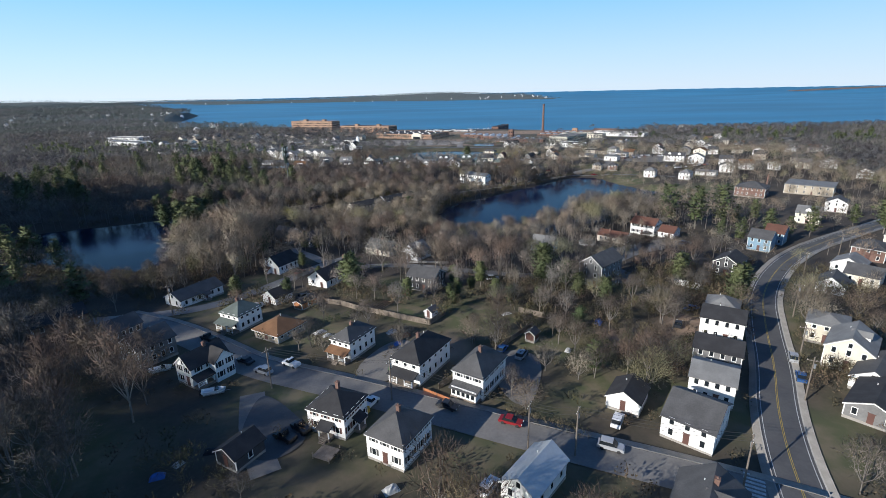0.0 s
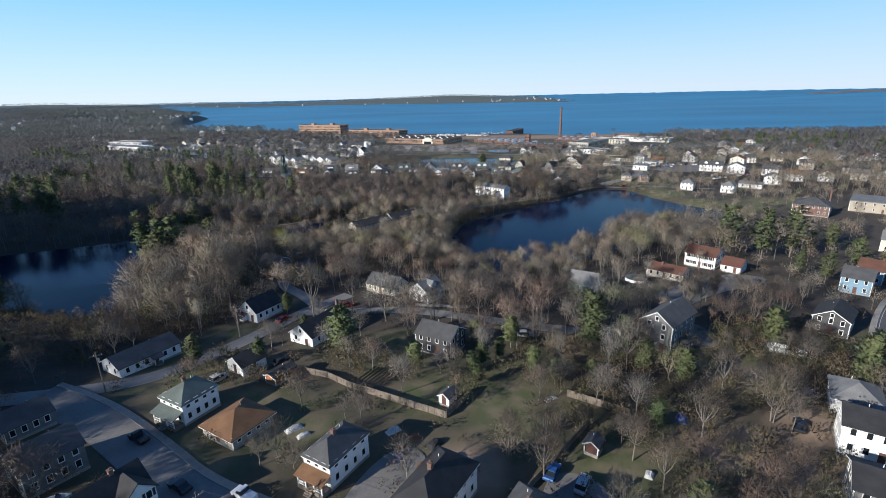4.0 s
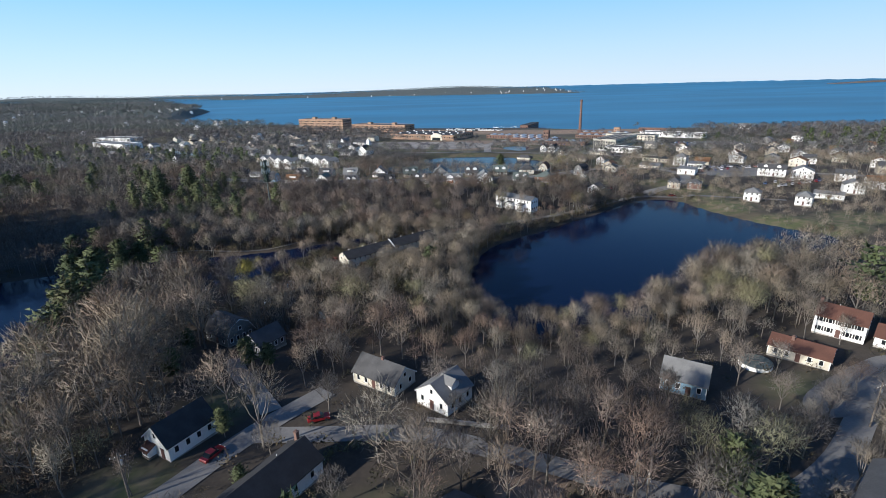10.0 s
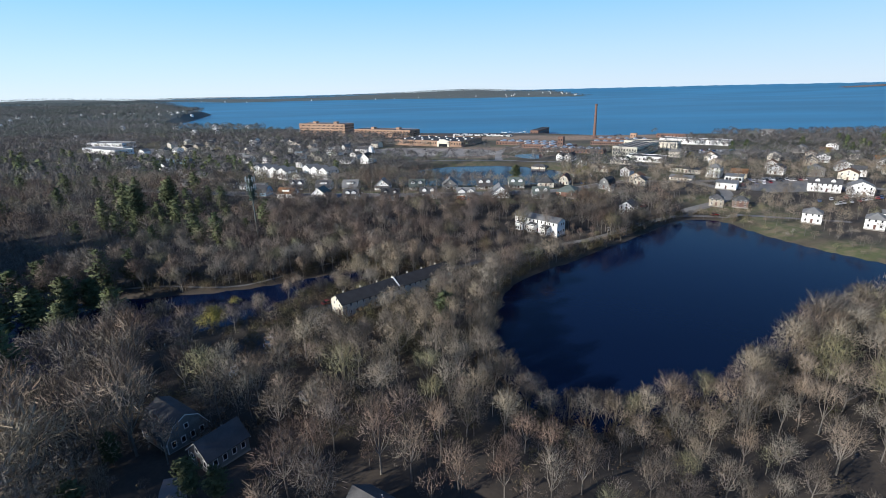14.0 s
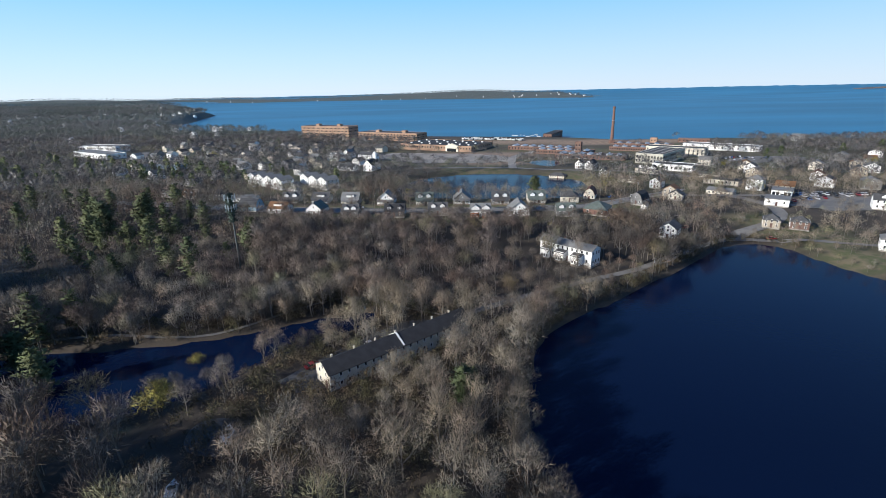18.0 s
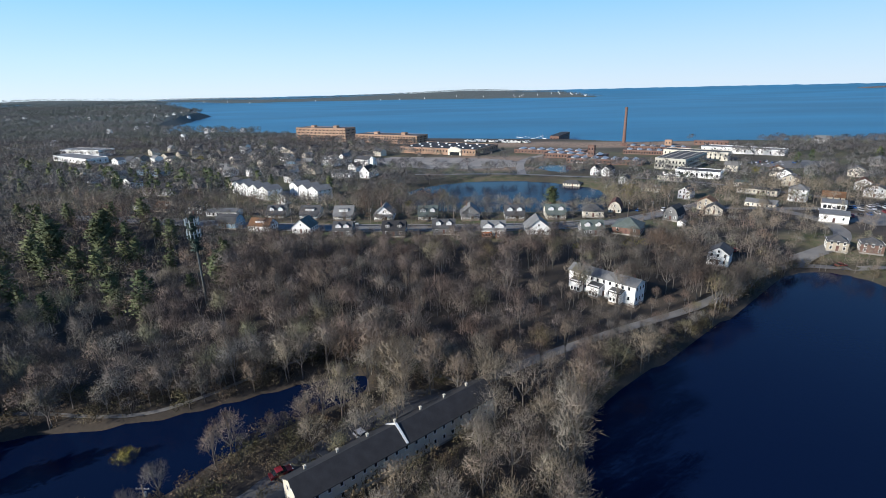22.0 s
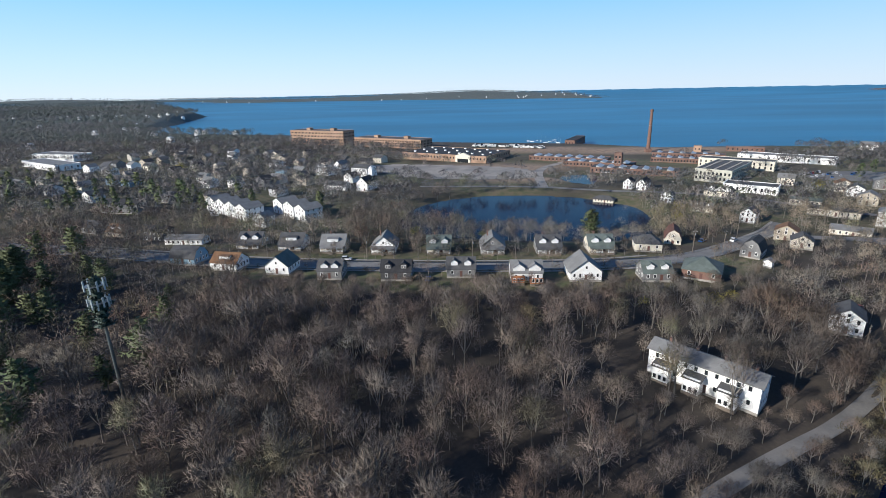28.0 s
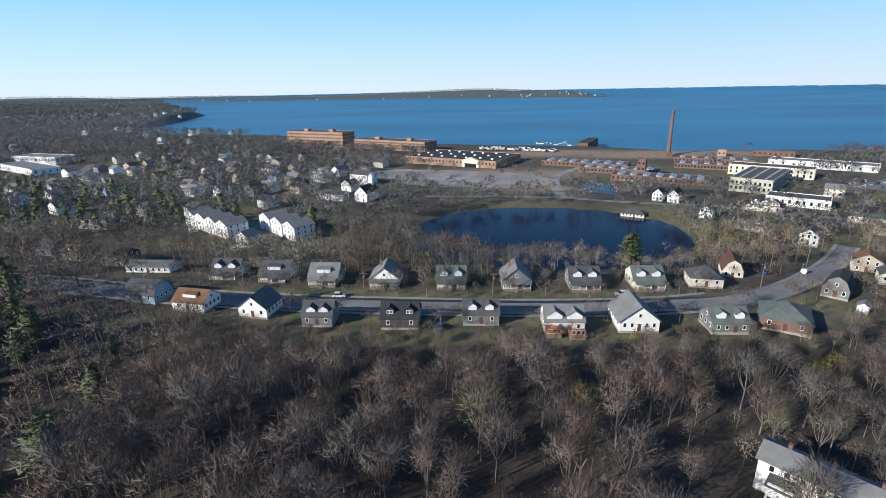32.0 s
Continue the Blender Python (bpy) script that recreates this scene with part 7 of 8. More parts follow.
def far_pine(seed, high=14.0, wide=4.0, n=110):
    """A distant pine: a ragged cone of needle sprays."""
    r = np.random.default_rng(seed)
    t = r.uniform(0, 1, n) ** 0.9
    ang = r.uniform(0, 6.283, n)
    rad = wide * np.sqrt(1 - 0.9 * t ** 2) * (0.75 + 0.25 * np.sin(ang * 3 + t * 9)) * r.uniform(0.5, 1, n)
    P = np.stack((np.cos(ang) * rad, np.sin(ang) * rad, high * (0.2 + 0.8 * t)), 1)
    D = unit(np.stack((np.cos(ang), np.sin(ang), r.uniform(-0.1, 0.5, n)), 1) + r.normal(0, 0.4, (n, 3)))
    N = unit(np.stack((np.cos(ang), np.sin(ang), np.full(n, 0.9)), 1) + r.normal(0, 0.2, (n, 3)))
    fine = blades(P - D * 0.8, D, r.uniform(1.4, 2.4, n), r.uniform(0.9, 1.6, n), r, N)
    return (*fine, np.repeat(N, 3, 0))


def scattered(kinds, places, sizes, turns, pick, tints=None):
    """All copies of the given (vertices, faces, normals) kinds, joined: what big_mesh takes."""
    V, Fc, N, T, k = [], [], [], [], 0
    tints = np.random.default_rng(len(places)).uniform(0, 1, len(places)) if tints is None else tints
    for which, (v, f, n) in enumerate(kinds):
        sel = np.nonzero(pick == which)[0]
        if not len(sel):
            continue
        ca, sa = np.cos(turns[sel])[:, None], np.sin(turns[sel])[:, None]
        sc = sizes[sel][:, None]
        x = (v[None, :, 0] * ca - v[None, :, 1] * sa) * sc + places[sel, 0:1]
        y = (v[None, :, 0] * sa + v[None, :, 1] * ca) * sc + places[sel, 1:2]
        z = v[None, :, 2] * sc + places[sel, 2:3]
        V.append(np.stack((x, y, z), -1).reshape(-1, 3))
        if n is not None:
            N.append(np.stack((n[None, :, 0] * ca - n[None, :, 1] * sa, n[None, :, 0] * sa + n[None, :, 1] * ca, np.broadcast_to(n[None, :, 2], x.shape)), -1).reshape(-1, 3))
        T.append(np.repeat(tints[sel], len(v)))
        Fc.append((f[None] + np.arange(len(sel))[:, None, None] * len(v)).reshape(-1, 3) + k)
        k += len(sel) * len(v)
    return dict(verts=np.concatenate(V), tris=np.concatenate(Fc), normals=np.concatenate(N) if N else None, tint=np.concatenate(T))


def grown(name, kind, mat):
    """One kind as a mesh of its own, to be shared by single trees."""
    return big_mesh(name, kind[0], kind[1], mat, normals=kind[2])


# places with few trees: middle, half sizes, share of trees kept
OPEN = [(-58, 168, 13, 10, 0.1), (-60, 205, 14, 9, 0.15), (168, 358, 34, 36, 0.3), (212, 478, 48, 30, 0.12), (272, 672, 50, 34, 0.2), (-134, 170, 30, 25, 0.04), (-30, 58, 28, 18, 0.03), (0, 100, 60, 34, 0.26), (62, 66, 40, 60, 0.3), (95, 110, 45, 50, 0.5), (-5, 140, 40, 16, 0.35), (-45, 145, 24, 20, 0.3), (-22, 76, 24, 16, 0.06), (-75, 120, 24, 18, 0.4), (-22, 182, 22, 9, 0.4), (85, 200, 28, 12, 0.3), (-62, 176, 10, 12, 0.35),
        (-30, 470, 130, 24, 0.6), (50, 480, 60, 30, 0.65), (160, 415, 50, 22, 0.5), (190, 480, 90, 50, 0.7), (45, 184, 9, 8, 0.1), (86, 198, 20, 11, 0.12), (-160, 565, 70, 40, 0.8), (150, 640, 100, 50, 0.75), (5, 391, 9, 12, 0.1), (51, 142, 12, 14, 0.12), (205, 303, 26, 24, 0.2), (210, 300, 70, 80, 0.7), (150, 190, 34, 36, 0.55), (120, 745, 140, 70, 0.05),
        (150, 880, 200, 70, 0.02), (-120, 680, 60, 60, 0.8), (-440, 790, 90, 60, 0.15), (-70, 266, 14, 7, 0.1), (-90, 272, 14, 13, 0.05), (-74, 290, 9, 8, 0.2), (-64, 304, 8, 8, 0.4), (-64, 279, 6, 6, 0.05), (130, 170, 40, 30, 0.55), (-45, 752, 85, 56, 0.05), (300, 690, 70, 50, 0.15), (0, 930, 90, 40, 0.0), (10, 690, 80, 14, 0.15)]


def keep_share(x, y):
    share = np.ones_like(x)
    for cx, cy, rx, ry, s in OPEN:
        share = np.where((np.abs(x - cx) < rx) & (np.abs(y - cy) < ry), np.minimum(share, s), share)
    return share


# places where only low brush grows
GLADES = [(-73, 257, 8, 15), (-50, 279, 8, 12), (-60, 292, 7, 8)]


def clear(x, y, margin):
    ok = np.ones(x.shape, bool)
    for cx, cy, rx, ry in GLADES:
        ok &= (np.hypot((x - cx) / rx, (y - cy) / ry) > 1) | (margin < 1.4)
    for poly in POND_EDGE.values():
        ins, far = inside(x, y, poly)
        ok &= ~ins & (far > 0.8)
    for k, (pts, w) in enumerate(ROAD_LINES):
        ok &= line_distance(x, y, pts) > w / 2 + margin * (0.1 if k == 6 else 0.6)
    for hx, hy, _, ca, sa, hl, hw in FOOT:
        u, v = (x - hx) * ca + (y - hy) * sa, -(x - hx) * sa + (y - hy) * ca
        ok &= ~((np.abs(u) < hl + margin) & (np.abs(v) < hw + margin))
    return ok


def sow(x0, x1, y0, y1, step, r):
    """Places about one step apart, jittered, in the wedge that the camera looks over."""
    x, y = np.meshgrid(np.arange(x0, x1, step), np.arange(y0, y1, step))
    x, y = (x + r.uniform(-0.48, 0.48, x.shape) * step).ravel(), (y + r.uniform(-0.48, 0.48, y.shape) * step).ravel()
    see = np.abs(x) < 0.95 * np.maximum(y, 0) + 75
    return x[see], y[see]


# woods in the middle distance: joined
x, y = sow(-330, 330, 20, 560, 7.5, rng)
ok = (rng.uniform(size=len(x)) < keep_share(x, y)) & clear(x, y, 3.0) & (rng.uniform(size=len(x)) < 0.93)
x, y = x[ok], y[ok]
ux_, uy_ = sow(-125, 100, 205, 448, 8.6, rng)
oku = (keep_share(ux_, uy_) > 0.9) & clear(ux_, uy_, 1.5) & (rng.uniform(size=len(ux_)) < 0.8)
ux_, uy_ = np.concatenate((ux_[oku], -84 + 22 * np.cos(np.arange(40) * 2.4) * np.sqrt(np.arange(40) / 40))), np.concatenate((uy_[oku], 190 + 26 * np.sin(np.arange(40) * 2.4) * np.sqrt(np.arange(40) / 40)))
lot_rng = np.random.default_rng(77)
# small trees behind, between and before the bungalows of the avenue, and on the lawns at the pond's far end
for x0_, x1_, y0_, y1_, gap_ in ((-140, -8, 437, 446, 5.5), (26, 62, 434, 443, 6.0), (-140, 48, 492, 506, 6.5), (-140, 48, 474, 486, 8.0), (-140, 48, 454, 462, 9.0), (124, 225, 335, 436, 9.0), (66, 250, 436, 530, 10.0)):
    ax_, ay_ = sow(x0_, x1_, y0_, y1_, gap_, lot_rng)
    ux_, uy_ = np.concatenate((ux_, ax_)), np.concatenate((uy_, ay_))
free_ = clear(ux_, uy_, 1.5)
ux_, uy_ = ux_[free_], uy_[free_]
# trees for the unseen hills beyond the wedge, thickening the shade they cast
hx_, hy_ = np.meshgrid(np.arange(-360, -115, 9.0), np.arange(-60, 230, 9.0))
hx_, hy_ = (hx_ + rng.uniform(-4, 4, hx_.shape)).ravel(), (hy_ + rng.uniform(-4, 4, hy_.shape)).ravel()
hill = (np.abs(hx_) >= 0.95 * np.maximum(hy_, 0) + 75) & (ground_z(hx_, hy_) > 32)
# rows of trees along the banks and the wooded roads
ex, ey = [], []
for name, poly in POND_EDGE.items():
    nxt = np.roll(poly, -1, 0)
    for p, q in zip(poly, nxt):
        if name == "east" and p[0] > 118 and p[1] > 340:
            continue
        if name == "small" or (name == "mill" and p[1] > 600 and p[0] > -40):
            continue
        n_ = max(1, int(np.hypot(*(q - p)) / 5.0))
        d_ = (q - p) / (np.hypot(*(q - p)) + 1e-9)
        for k_ in range(n_):
            t_ = (k_ + rng.uniform(0, 1)) / n_
            o_ = rng.uniform(1.2, 4.5)
            e_ = p * (1 - t_) + q * t_
            if name == "mill" and rng.uniform() < 0.6:
                continue
            for sgn in (1, -1):
                c_ = e_ + np.array([-d_[1], d_[0]]) * o_ * sgn
                ex.append(c_[0]), ey.append(c_[1])
for pts, w_ in (ROAD_LINES[4], ROAD_LINES[6], ROAD_LINES[3]):
    for p, q in zip(pts[:-1], pts[1:]):
        n_ = max(1, int(np.hypot(*(q - p)) / 6.5))
        d_ = (q - p) / (np.hypot(*(q - p)) + 1e-9)
        for k_ in range(n_):
            for sgn in (1, -1):
                c_ = p + (q - p) * (k_ + rng.uniform(0, 1)) / n_ + np.array([-d_[1], d_[0]]) * sgn * (w_ / 2 + rng.uniform(1.2, 3.0))
                ex.append(c_[0]), ey.append(c_[1])
ex, ey = np.array(ex), np.array(ey)
okx = clear(ex, ey, 1.6) & (np.abs(ex) < 250) & (rng.uniform(size=len(ex)) < np.maximum(keep_share(ex, ey), 0.45))
low_ = np.repeat((False, True), (len(x) + okx.sum() + hill.sum(), len(ux_)))
x, y = np.concatenate((x, ex[okx], hx_[hill], ux_)), np.concatenate((y, ey[okx], hy_[hill], uy_))
z = ground_z(x, y)
green = (swell(x, y, 60, 1.3) + 0.5 * swell(x, y, 23, 0.2) > 0.75) & (rng.uniform(size=len(x)) < 0.4) & ((x < -60) | (y < 200))
green |= ((x < -112) & (x > -200) & (y > 120) & (y < 240) & (rng.uniform(size=len(x)) < 0.3)) | ((x < -135) & (y > 395) & (y < 475) & (rng.uniform(size=len(x)) < 0.12)) | ((x < -138 + 0.25 * (y - 300)) & (y > 285) & (y < 415) & (swell(x, y, 30, 2.2) > -0.2) & (rng.uniform(size=len(x)) < 0.2)) | ((x > 108) & (y > 200) & (y < 240) & (rng.uniform(size=len(x)) < 0.4))
near_all = np.stack((x, y, z), 1)
BARE = [bare_tree(s, 14.5, r_w, 8, 55, 860, 0.09) for s, r_w in enumerate((4.6, 5.2, 4.2, 5.6, 4.6))] + [bare_tree(s, 16.0, 4.2, 6, 55, 700, 0.09, 0.5) for s in range(11, 13)]
PINES = [pine(s, 14.5, 4.6, 13, 9, 0.95) for s in range(3)]
single = np.zeros(len(x), bool)
for band in ((40, 130, 110), (130, 250, 110), (250, 420, 60)):
    cand = np.nonzero((y > band[0]) & (y < band[1]) & (np.abs(x) < 110) & ~green)[0]
    single[rng.permutation(cand)[: band[2]]] = True
sizes, turns = 0.95 + 0.2 * swell(x, y, 19, 0.7) + 0.2 * swell(x, y, 41, 3.1) + rng.uniform(-0.2, 0.2, len(x)), rng.uniform(0, 6.283, len(x))
# lower growth beside buildings and roads, so that they show
for cx, cy, r_low, s_low in ((-28, 296, 14, 0.85), (-42, 282, 12, 0.85), (-14, 306, 12, 0.85), (18, 368, 14, 0.5), (34, 360, 14, 0.45), (46, 372, 12, 0.45), (20, 352, 12, 0.6), (76, 402, 11, 0.45), (86, 406, 9, 0.4), (10, 438, 14, 0.45), (-12, 438, 14, 0.45), (32, 438, 14, 0.5), (-34, 440, 13, 0.5), (-56, 438, 13, 0.55), (52, 436, 12, 0.5), (-80, 440, 13, 0.55), (-104, 444, 13, 0.55), (-66, 203, 12, 0.4), (-56, 206, 10, 0.4), (100, 212, 16, 0.6), (48, 184, 12, 0.7), (-16, 186, 14, 0.75)):
    near_ = np.hypot(x - cx, y - cy) < r_low
    sizes[near_] = np.minimum(sizes[near_], s_low)
sizes = np.where(keep_share(x, y) < 0.9, sizes * np.where(y > 430, 0.72, 0.68), sizes)
sizes[np.hypot((x + 84) / 26, (y - 192) / 30) < 1] *= 1.25
sizes[green] *= 1.2
sizes[low_] *= 0.62
pick = rng.integers(0, len(BARE), len(x))
single &= ~low_
sel = ~green & ~single
woods = thing("bare_woods", "dense grey-brown leafless woodland", "woodland", pose(0, 0, 0))
woods["kind"] = "stuff"
# simpler trees where the camera stays farther off
THIN = [bare_tree(s + 60, 13.5, r_w, 7, 8, 270, 0.19, 0.3, 0.45) for s, r_w in enumerate((5.2, 5.6, 4.8, 6.2, 5.2, 4.4, 4.4))]
away = (near_all[:, 1] > 446) | (near_all[:, 0] > 108) | (near_all[:, 0] < -125 - 40 * (near_all[:, 1] > 300)) | low_ | ((near_all[:, 1] > 395) & (np.abs(near_all[:, 0] + 25) > 95))
# paler tan twigs on banks and about the town, darker russet before the avenue
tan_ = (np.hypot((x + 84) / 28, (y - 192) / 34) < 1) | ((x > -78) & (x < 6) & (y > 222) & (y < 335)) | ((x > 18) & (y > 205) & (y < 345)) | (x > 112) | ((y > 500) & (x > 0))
red_ = (x > -125) & (x < 14) & (y > 345) & (y < 452) & ~tan_
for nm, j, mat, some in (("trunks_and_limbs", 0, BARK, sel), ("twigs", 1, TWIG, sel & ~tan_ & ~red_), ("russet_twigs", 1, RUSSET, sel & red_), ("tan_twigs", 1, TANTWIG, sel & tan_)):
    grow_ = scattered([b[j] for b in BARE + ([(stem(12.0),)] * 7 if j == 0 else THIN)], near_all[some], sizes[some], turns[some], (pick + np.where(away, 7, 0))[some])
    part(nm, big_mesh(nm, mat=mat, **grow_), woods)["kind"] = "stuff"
pinewood = thing("pine_woods", "dark green pines scattered through the woods", "woodland", pose(0, 0, 0))
pinewood["kind"] = "stuff"
for nm, j, mat in (("trunks", 0, BARK), ("needles", 1, NEEDLE)):
    grow_ = scattered([b[j] for b in PINES], near_all[green], sizes[green], turns[green], pick[green] % 3)
    part(nm, big_mesh(nm, mat=mat, **grow_), pinewood)["kind"] = "stuff"

# the nearer trees, one by one
# trees and pines that stand out by themselves
TREES = []
for i, (wood, fine) in enumerate(BARE):
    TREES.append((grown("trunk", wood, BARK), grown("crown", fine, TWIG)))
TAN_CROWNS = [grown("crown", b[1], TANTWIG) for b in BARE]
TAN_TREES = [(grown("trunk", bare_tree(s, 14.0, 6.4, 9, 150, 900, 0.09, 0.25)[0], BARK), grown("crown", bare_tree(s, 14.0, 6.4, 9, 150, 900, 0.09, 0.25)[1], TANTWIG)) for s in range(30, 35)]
for i in np.nonzero(single)[0]:
    m = pose(*near_all[i], 0, 0, math.degrees(turns[i])) @ Matrix.Scale(float(sizes[i]), 4)
    k = int(pick[i])
    t = thing("bare_tree", "leafless grey-brown tree with fine twigs" if k < 5 else "slender leafless tree with high grey crown", "tree", m, "bare trees")
    part("trunk", TREES[k][0], t)
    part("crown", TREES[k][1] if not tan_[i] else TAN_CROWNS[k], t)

PINE_PARTS = [(grown("trunk", w_, BARK), grown("crown", f_, NEEDLE)) for w_, f_ in (pine(s, 13.5, 4.4, 15, 26, 0.75) for s in range(20, 23))]


def lone(x, y, size, k, label, parts, name, kind, mat=None):
    t = thing(name, label, kind, pose(x, y, gz(x, y), 0, 0, (x * 37 + y * 11) % 360) @ Matrix.Scale(size, 4))
    part("trunk", parts[k][0], t)
    part("crown", parts[k][1], t)


for x, y, s in ((7.8, 112.5, 0.75), (13.6, 87.4, 0.7), (43.5, 92, 0.95), (26.9, 126.5, 0.7), (-5.4, 139.4, 0.5), (-48, 156, 0.7), (-35.2, 187, 0.95), (-12.3, 194.5, 0.9), (-36.3, 109, 0.6), (60.4, 116.7, 0.9), (20.6, 130.6, 0.8), (61.4, 127.2, 0.8), (-78, 84, 1.15), (-70, 76, 1.1), (-84, 76, 1.2), (-66, 88, 0.9), (-76, 68, 1.1), (-90, 92, 1.2), (-82, 100, 1.0), (-62, 66, 0.9), (-95, 84, 1.1), (-1, 58, 0.55), (2.5, 61, 0.5), (-31.7, 60, 0.6), (-3.9, 425.2, 1.0), (8, 118, 0.5), (35, 100, 0.6),
                (-14, 140.5, 0.45), (22, 118, 0.5), (28, 114, 0.6), (46, 100, 0.8), (52, 104, 0.75), (66, 150, 0.5), (-24, 122, 0.5)):
    lone(x, y, s * 0.8, int(x * 7 + y) % 5, "bare garden tree with domed grey-brown crown", TREES, "bare_tree", "tree")
for x, y, s, k in ((41.5, 87.4, 0.85, 3), (58.8, 119.6, 0.95, 1), (7.0, 110.5, 0.62, 0), (22.6, 97, 0.6, 2), (45.8, 136, 0.7, 4), (15.5, 82, 0.55, 0), (29, 93, 0.6, 4), (93.5, 113, 0.95, 1), (99, 121, 0.95, 3), (104, 128, 0.9, 0), (84, 126, 0.7, 2), (110, 118, 0.8, 3), (52, 96, 0.6, 0), (66, 128, 0.7, 2), (-30, 108, 0.5, 3)):
    lone(x, y, s, k, "large spreading bare tree with pale grey limbs", TAN_TREES, "bare_tree", "tree")
for x, y, s in ((-29.5, 147.6, 0.95), (33, 151.4, 1.0), (-54.2, 179.5, 0.45), (41, 138.2, 0.6), (35.2, 163, 0.8), (84.7, 130.4, 0.85), (-11.1, 141.3, 0.5), (3.6, 154.2, 0.5), (12.5, 152.5, 0.6), (77.4, 149.8, 0.75), (88.3, 133.9, 0.8), (82.3, 157.6, 0.6), (-44.4, 165, 0.35), (-60.4, 206.7, 0.6), (-76.2, 200.5, 0.6),
                (28, 512, 1.15), (-188, 424, 1.3), (-196, 438, 1.3), (-205, 418, 1.3), (16, 138, 0.5), (20, 134, 0.45), (28, 134, 0.4), (36, 118, 0.45), (9, 146, 0.4), (-174, 298, 0.95), (-167, 303, 1.05), (-150, 292, 1.15), (-145, 297, 0.95), (-129, 286, 1.05), (-154, 282, 1.15), (-140, 277, 0.95), (-160, 277, 1.05), (-18.3, 277, 0.8), (-66.2, 146, 0.55), (-49.6, 145, 0.5), (33, 95.4, 0.55), (47.7, 132.9, 0.6), (2, 139, 0.4), (4.5, 142, 0.45), (-80, 215, 0.5), (-55, 206, 0.5), (40, 148, 0.7), (3, 134, 0.35)):
    lone(x, y, s * 1.12, int(x * 5 + y) % 3, "dark green pine tree with layered boughs", PINE_PARTS, "pine_tree", "tree")
dress = pine(77, 14.5, 2.7, 17, 16, 0.85)[1]
part("bough_dressing", big_mesh("bough_dressing", dress[0] * (1, 1, 1.12) - (0, 0, 3.2), dress[1], material("dark_plastic_needles", (0.03, 0.06, 0.045), 0.6, vary=0.3, fine=1.5), normals=dress[2]), mast, "dark green artificial boughs round the shaft", at=pose(0, 0, top_ - 13.2))
willow = bare_tree(40, 10.5, 5.6, 8, 80, 1500, 0.17, 0.3)
t = thing("willow_tree", "willow with yellow spring leaves by the water", "tree", pose(-90.7, 275.2, gz(-90.7, 275.2)))
part("trunk", grown("trunk", willow[0], BARK), t)
part("crown", grown("crown", willow[1], SPRING), t)
yellow = bare_tree(41, 6.0, 3.2, 6, 40, 500, 0.14, 0.3)
YEL = (grown("trunk", yellow[0], BARK), grown("crown", yellow[1], SPRING))
for x, y, s in ((82, 541, 1.2), (86, 560, 1.6), (92, 566, 1.4), (84, 548, 1.2), (-58, 512, 1.3), (-24, 514, 1.0), (70, 430, 1.1), (48, 428, 1.2), (56, 433, 0.9), (26, 430, 0.8), (-96, 302, 0.9), (206, 620, 1.6), (330, 620, 1.8), (-320, 760, 1.8), (9, 445, 0.6)):
    lone(x, y, s, 0, "small tree in yellow-green spring leaf", [YEL], "budding_tree", "tree")

# brush: low bare shrubs in yards, along banks and woodland edges
brush = bare_tree(50, 2.4, 1.7, 4, 6, 56, 0.22, 0.1)
hedge = bare_tree(51, 1.8, 1.3, 4, 6, 60, 0.22, 0.05)
x, y = sow(-150, 130, 40, 330, 5.6, rng)
share = np.where(keep_share(x, y) < 0.9, 0.6, 0.4)
bank = np.zeros(len(x), bool)
for poly in POND_EDGE.values():
    bank |= inside(x, y, poly)[1] < 5
ok = (rng.uniform(size=len(x)) < np.where(bank, 0.8, np.where(y > 330, share * 0.2, share))) & clear(x, y, 1.3) & (yard(x, y) < 0.55)
ax_, ay_ = sow(-200, 160, 425, 520, 5.0, rng)
oka = (rng.uniform(size=len(ax_)) < 0.45) & clear(ax_, ay_, 0.8)
x, y, ok = np.concatenate((x[ok], ax_[oka])), np.concatenate((y[ok], ay_[oka])), slice(None)
bp = np.stack((x[ok], y[ok], ground_z(x[ok], y[ok])), 1)
# bank growth, close along the waterline
gx_, gy_ = [], []
for name in ("east", "west"):
    poly = POND_EDGE[name]
    for p, q in zip(poly, np.roll(poly, -1, 0)):
        d_ = (q - p) / (np.hypot(*(q - p)) + 1e-9)
        for k_ in range(max(1, int(np.hypot(*(q - p)) / 0.9))):
            c_ = p + (q - p) * rng.uniform() + np.array([-d_[1], d_[0]]) * rng.uniform(0.5, 9.0) * rng.choice((-1, 1))
            gx_.append(c_[0]), gy_.append(c_[1])
gx_, gy_ = np.array(gx_), np.array(gy_)
okg = clear(gx_, gy_, 0.8) & (np.abs(gx_) < 210) & ~((gx_ > 118) & (gy_ > 340))
bp = np.concatenate((bp, np.stack((gx_[okg], gy_[okg], ground_z(gx_[okg], gy_[okg])), 1)))
# tan brush under the trees between the ponds
wx_, wy_ = sow(-84, 8, 222, 335, 3.4, rng)
okw = clear(wx_, wy_, 0.8) & (rng.uniform(size=len(wx_)) < 0.8)
bp = np.concatenate((bp, np.stack((wx_[okw], wy_[okw], ground_z(wx_[okw], wy_[okw])), 1)))
grow_ = scattered([brush[1], hedge[1]], bp, rng.uniform(0.7, 1.9, len(bp)), rng.uniform(0, 6.283, len(bp)), rng.integers(0, 2, len(bp)))
tagged(new("brush", big_mesh("brush", mat=SHRUB, **grow_)), "low brown leafless brush and shrubs", "shrubs", kind="stuff")
